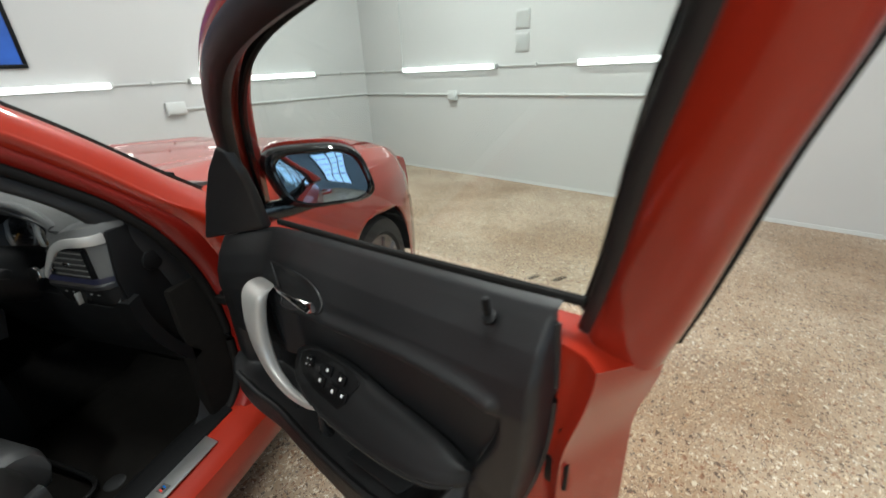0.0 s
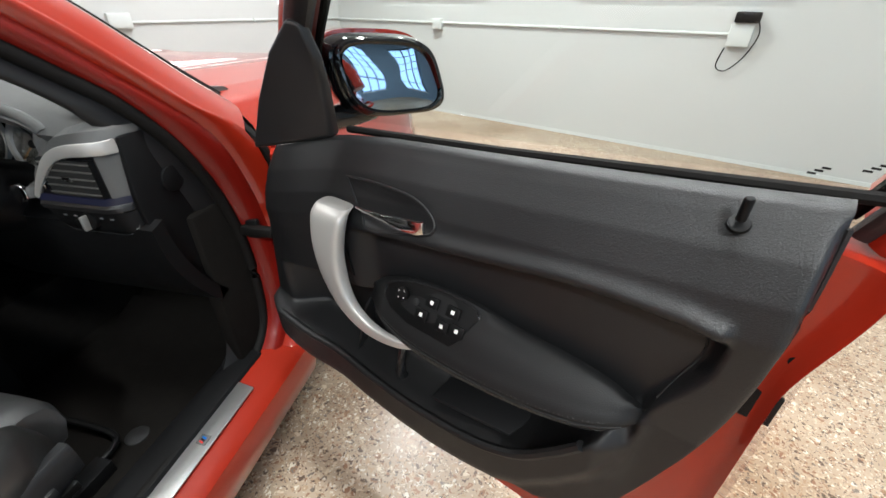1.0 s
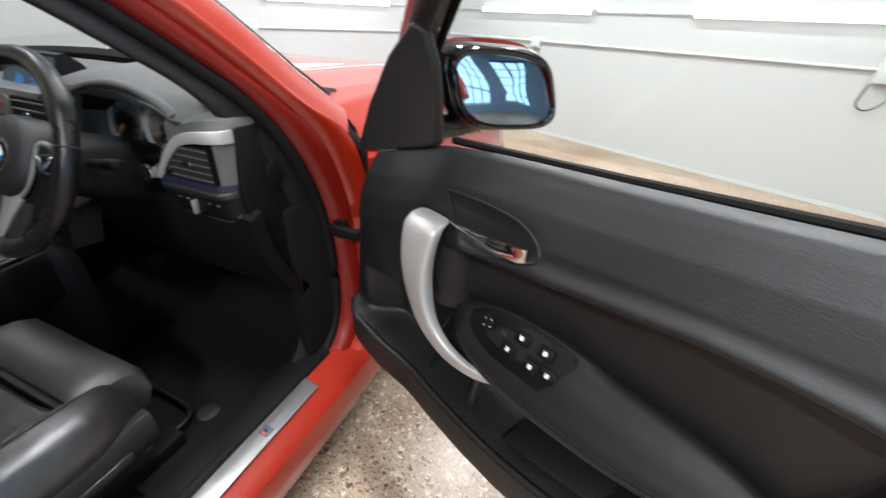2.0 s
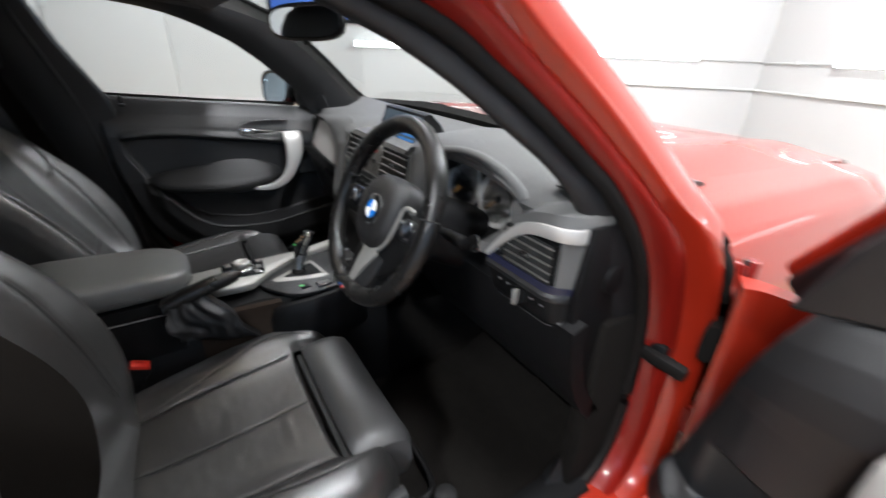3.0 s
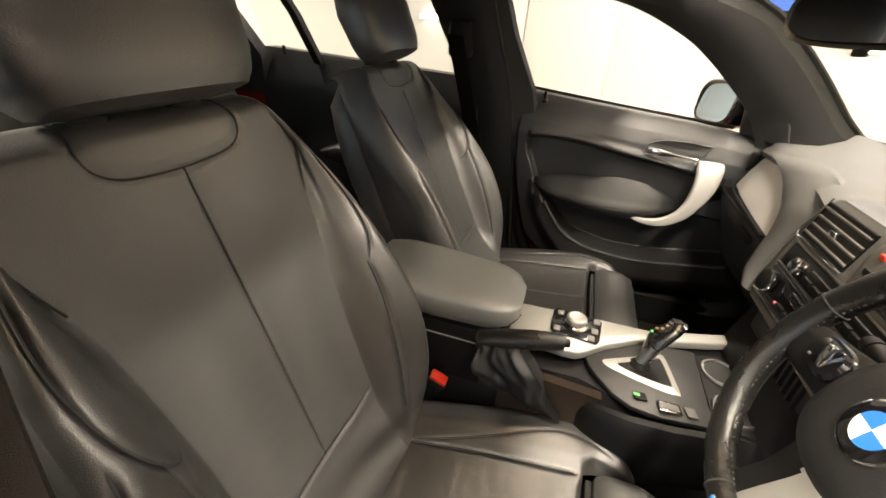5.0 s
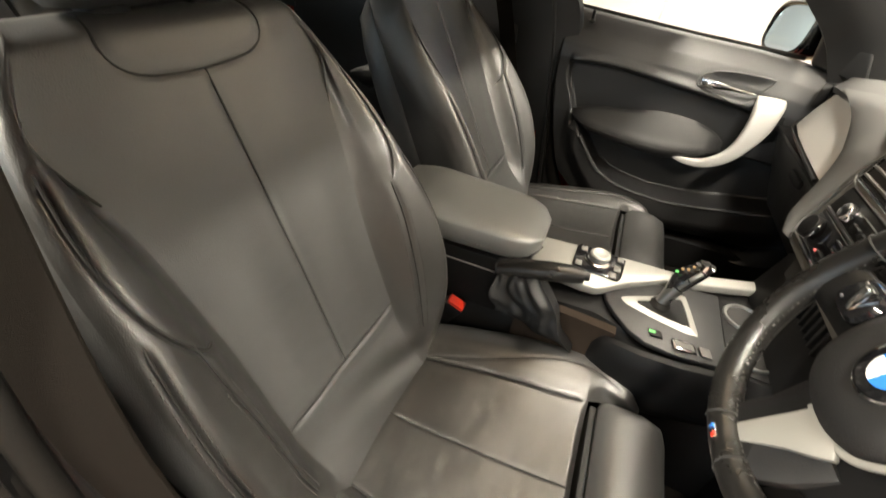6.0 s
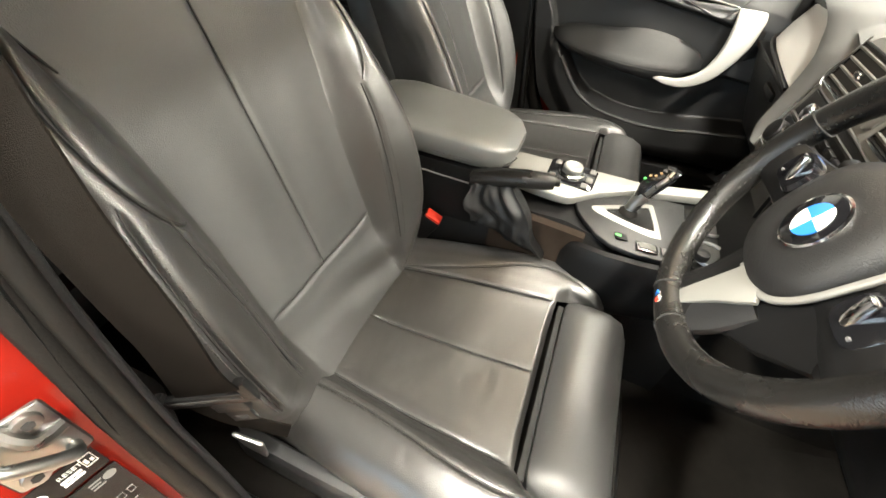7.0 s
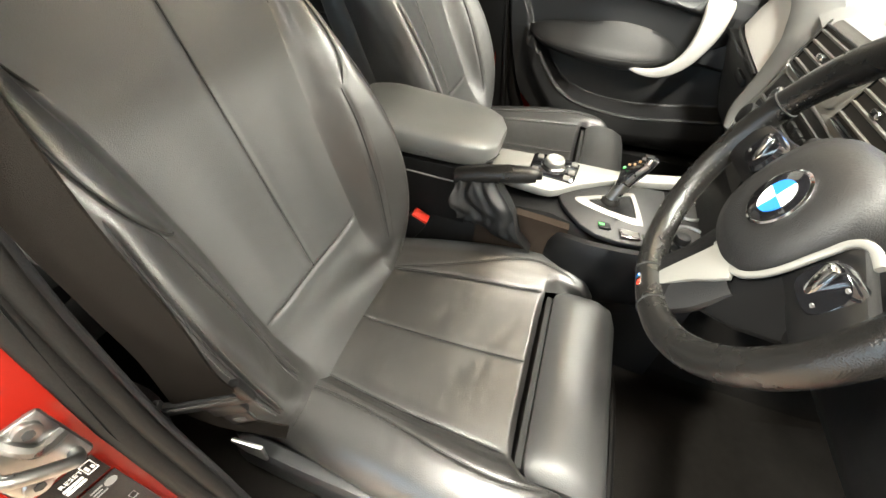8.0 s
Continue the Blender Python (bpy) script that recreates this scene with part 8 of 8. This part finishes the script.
part("tongue_tip", move(box((-0.002, 0.026, -0.0015), (0.024, 0.056, 0.0015), 0.001), TM), HARD, tg)
part("tip_rim", move(tube([(0.000, 0.028, 0.002), (0.000, 0.054, 0.002), (0.022, 0.054, 0.002), (0.022, 0.028, 0.002)], 0.0016, 6), TM), CHROME, tg)
part("tip_window", move(box((0.005, 0.042, -0.002), (0.018, 0.050, 0.002)), TM), SEAM, tg)
part("anchor_plate", slab([(0.676, -0.530, 0.560), (0.669, -0.490, 0.546), (0.665, -0.503, 0.475), (0.670, -0.528, 0.505)], (-0.006, 0, 0), 0.002), STEEL, belt, "bright steel belt anchor plate")
part("belt_stop", disc((0.655, -0.64, 0.90), (1, 0.3, 0), 0.006, 0.004, 12, 0.001), HARD, belt)
pb = unit("seat_belt", loft([[V((x, y - 0.024, z)), V((x, y + 0.024, z)), V((x + 0.0015, y + 0.024, z)), V((x + 0.0015, y - 0.024, z))] for x, y, z in ((-0.555, -0.70, 1.17), (-0.60, -0.655, 0.98), (-0.64, -0.61, 0.78), (-0.665, -0.56, 0.58))]), WEBBING, "black woven passenger seat belt along the centre pillar")
part("tongue", box((-0.652, -0.60, 0.70), (-0.642, -0.55, 0.72), 0.003), STEEL, pb)

# ---- driver's floor mat ----
mt = thing("floor_mat", "black velour floor mat with a round fastener", "floor mat")
part("mat", sheet(lambda u, v: V((0.20 + 0.48 * u, 0.46 - 0.60 * v, 0.284 + 0.004 * noise.noise(V((u * 6, v * 6, 1.7))) + 0.05 * max(0, 0.2 - v) / 0.2)), 16, 16, (0, 0, -0.008)), CARPET, mt)
part("fastener", disc((0.588, 0.055, 0.281), (0, 0, 1), 0.026, 0.005, 24, 0.002), POCKET, mt, "round grey mat fastener")

# ---- rear bench ----
rb_ = unit("rear_bench", loft([ring((x, -1.22, 0.44), (0, 0.24, 0), (0, 0, 0.09), 20, 3.4) for x in (-0.62, -0.60, -0.3, 0, 0.3, 0.60, 0.62)]), HIDE, "black leather rear bench seat")
for a, b in ((-0.62, -0.14), (-0.13, 0.13), (0.14, 0.62)):
    part("bench_back", loft([ring((x, -1.50 - 0.10, 0.78), (0, 0.075 * q, 0.0), (0, -0.13 * q, 0.30 * q), 20, 3.4) for x, q in ((a, 0.85), (a + 0.02, 1), (b - 0.02, 1), (b, 0.85))]), HIDE, rb_)
for x in (-0.38, 0.38):
    h = part("rear_head_restraint", loft([ring((x, -1.70, 1.08 + 0.02 * k), (lin(k, [(0, 0.09), (2, 0.12), (5, 0.12), (7, 0.07)]), 0, 0), (0, lin(k, [(0, 0.03), (2, 0.05), (5, 0.05), (7, 0.02)]), 0), 20, 3) for k in range(8)]), HIDE, rb_)
for k in range(8):
    x = -0.58 + 0.165 * k
    part("bench_seam", tube([(x, -1.51, 0.60), (x, -1.57, 0.82), (x, -1.64, 1.04)], 0.003, 5), SEAM, rb_)

# ---- overhead: mirror, visor, map light ----
mm = pose(0.07, -0.012, 1.244, 92, 0, 0) @ pose(0, 0, 0, 0, 22, 0)
rv = unit("rear_view_mirror", move(loft([ring((0, 0, z), (w, 0, 0), (0, h, 0), 32, 3.2) for z, w, h in ((0.006, 0.116, 0.031), (0.010, 0.121, 0.036), (0.0, 0.122, 0.037), (-0.02, 0.10, 0.028), (-0.032, 0.05, 0.015))]), mm), HARD, "dark-framed rear view mirror on the windscreen")
part("mirror_pane", move(loft([ring((0, 0, z), (0.113, 0, 0), (0, 0.029, 0), 32, 3.2) for z in (0.0092, 0.0108)]), mm), MIRROR, rv, "silvered mirror pane")
part("mirror_button", move(disc((0, -0.036, 0.003), (0, -1, 0), 0.008, 0.008, 14, 0.002), mm), HARD, rv)
part("mirror_stem", tube(spline([(0.065, 0.018, 1.248), (0.04, 0.06, 1.28), (0.03, 0.07, 1.325)], 4), 0.014, 10), HARD, rv)
part("sensor_cover", loft([ring((0.02, 0.075 - 0.02 * k, 1.31 + 0.015 * k), (0.05, 0, 0), (0, 0.02, 0.02), 14, 3) for k in range(4)]), HARD, rv)
for x, lab in ((-0.36, "grey cloth sun visor folded up"), (0.36, "grey cloth sun visor folded up")):
    v_ = unit("sun_visor", loft([ring((x + dx, -0.20, 1.318), (0, 0.085 * q, -0.022 * q), (0, 0.003, 0.011 * q), 18, 3.2) for dx, q in ((-0.20, 0.8), (-0.19, 1), (0.19, 1), (0.20, 0.8))]), HEADLINER, lab)
    part("visor_label", box((x - 0.05, -0.23, 1.3105), (x + 0.05, -0.19, 1.3125)), WHITE, v_)
ov = unit("roof_console", loft([ring((0.0, -0.16 - 0.05 * k, 1.345 - 0.004 * (k in (1, 2))), (0.075, 0, 0), (0, 0.0, 0.014), 18, 3) for k in range(5)]), HEADLINER, "dark roof console with lit warm map lights")
for x in (-0.035, 0.035):
    part("map_lens", disc((x, -0.24, 1.332), (0, 0, -1), 0.022, 0.004, 20, 0.001), LAMP_ON, ov, "glowing warm lens")

# ---- labels on the driver's door post: the one readable word, the rest as plain bars ----
def lettering(text, size, origin, right, up, out):
    """Raised letters with the lower left corner at origin."""
    font = bpy.data.curves.new("lettering", "FONT")
    font.body, font.size, font.extrude = text, size, 0.00012
    ob = bpy.data.objects.new("lettering", font)
    bm = bmesh.new()
    bm.from_mesh(ob.to_mesh())
    ob.to_mesh_clear()
    bpy.data.objects.remove(ob)
    m = Matrix((right, up, out)).transposed().to_4x4()
    m.translation = origin
    return move(bm, m)


def mark(x, z, w, h, material=WHITE, parent=None, name="label_mark"):
    return part(name, on_post(x - w, x, z, z + h, 0.0094, 0.0098), material, parent)


OUT = V((0.229, 0.969, 0.09))
RIGHT = (post(0.76, 0.76) - post(0.79, 0.76)).normalized()
UP = (post(0.78, 0.78) - post(0.78, 0.75)).normalized()
lab = unit("door_post_label", on_post(0.763, 0.835, 0.752, 0.780, 0.0085, 0.0092), HARD, "black tyre monitor label with white signs and RESET")
part("lettering", lettering("RESET", 0.0062, post(0.7895, 0.770, 0.0094), RIGHT, UP, OUT), WHITE, lab, "white letters RESET")
part("label_icon", tube([post(x, z, 0.0096) for x, z in ((0.766, 0.764), (0.766, 0.777), (0.7735, 0.777), (0.7735, 0.764))], 0.0005, 4, loop=True), WHITE, lab)
mark(0.7725, 0.7665, 0.002, 0.006, WHITE, lab)
mark(0.7690, 0.7665, 0.002, 0.004, WHITE, lab)
mark(0.7900, 0.7645, 0.0135, 0.0028, WHITE, lab)
mark(0.7900, 0.7600, 0.0135, 0.0028, WHITE, lab)
part("label_icon", tube([post(0.808 + 0.0085 * math.cos(a), 0.7655 + 0.0075 * math.sin(a), 0.0096) for a in [radians(-60 + 300 * k / 20) for k in range(21)]], 0.0006, 4), WHITE, lab)
mark(0.8088, 0.7640, 0.0015, 0.0060, WHITE, lab)
lab = unit("door_post_label", on_post(0.762, 0.835, 0.60, 0.748, 0.0085, 0.0092), HARD, "black tyre pressure label with rows of small white print")
part("label_icon", disc(post(0.770, 0.7395, 0.0090), OUT, 0.0048, 0.0005, 20), DIMPRINT, lab)
for k in range(2):
    for r in range(3):
        mark(0.784 + 0.018 * k, 0.734 + 0.004 * r, 0.009 - 0.002 * (r % 2), 0.0016, DIMPRINT, lab)
for k in range(3):
    part("label_icon", tube([post(x, z, 0.0095) for x, z in ((0.768 + 0.008 * k, 0.700), (0.768 + 0.008 * k, 0.708), (0.7725 + 0.008 * k, 0.708), (0.7725 + 0.008 * k, 0.700))], 0.0004, 4, loop=True), DIMPRINT, lab)
for r in range(9):
    for c in range(4):
        w = 0.008 + 0.006 * ((r * 3 + c * 5) % 3) / 2
        mark(0.780 + 0.017 * c, 0.612 + 0.0095 * r, w, 0.0018, DIMPRINT, lab, "label_line")
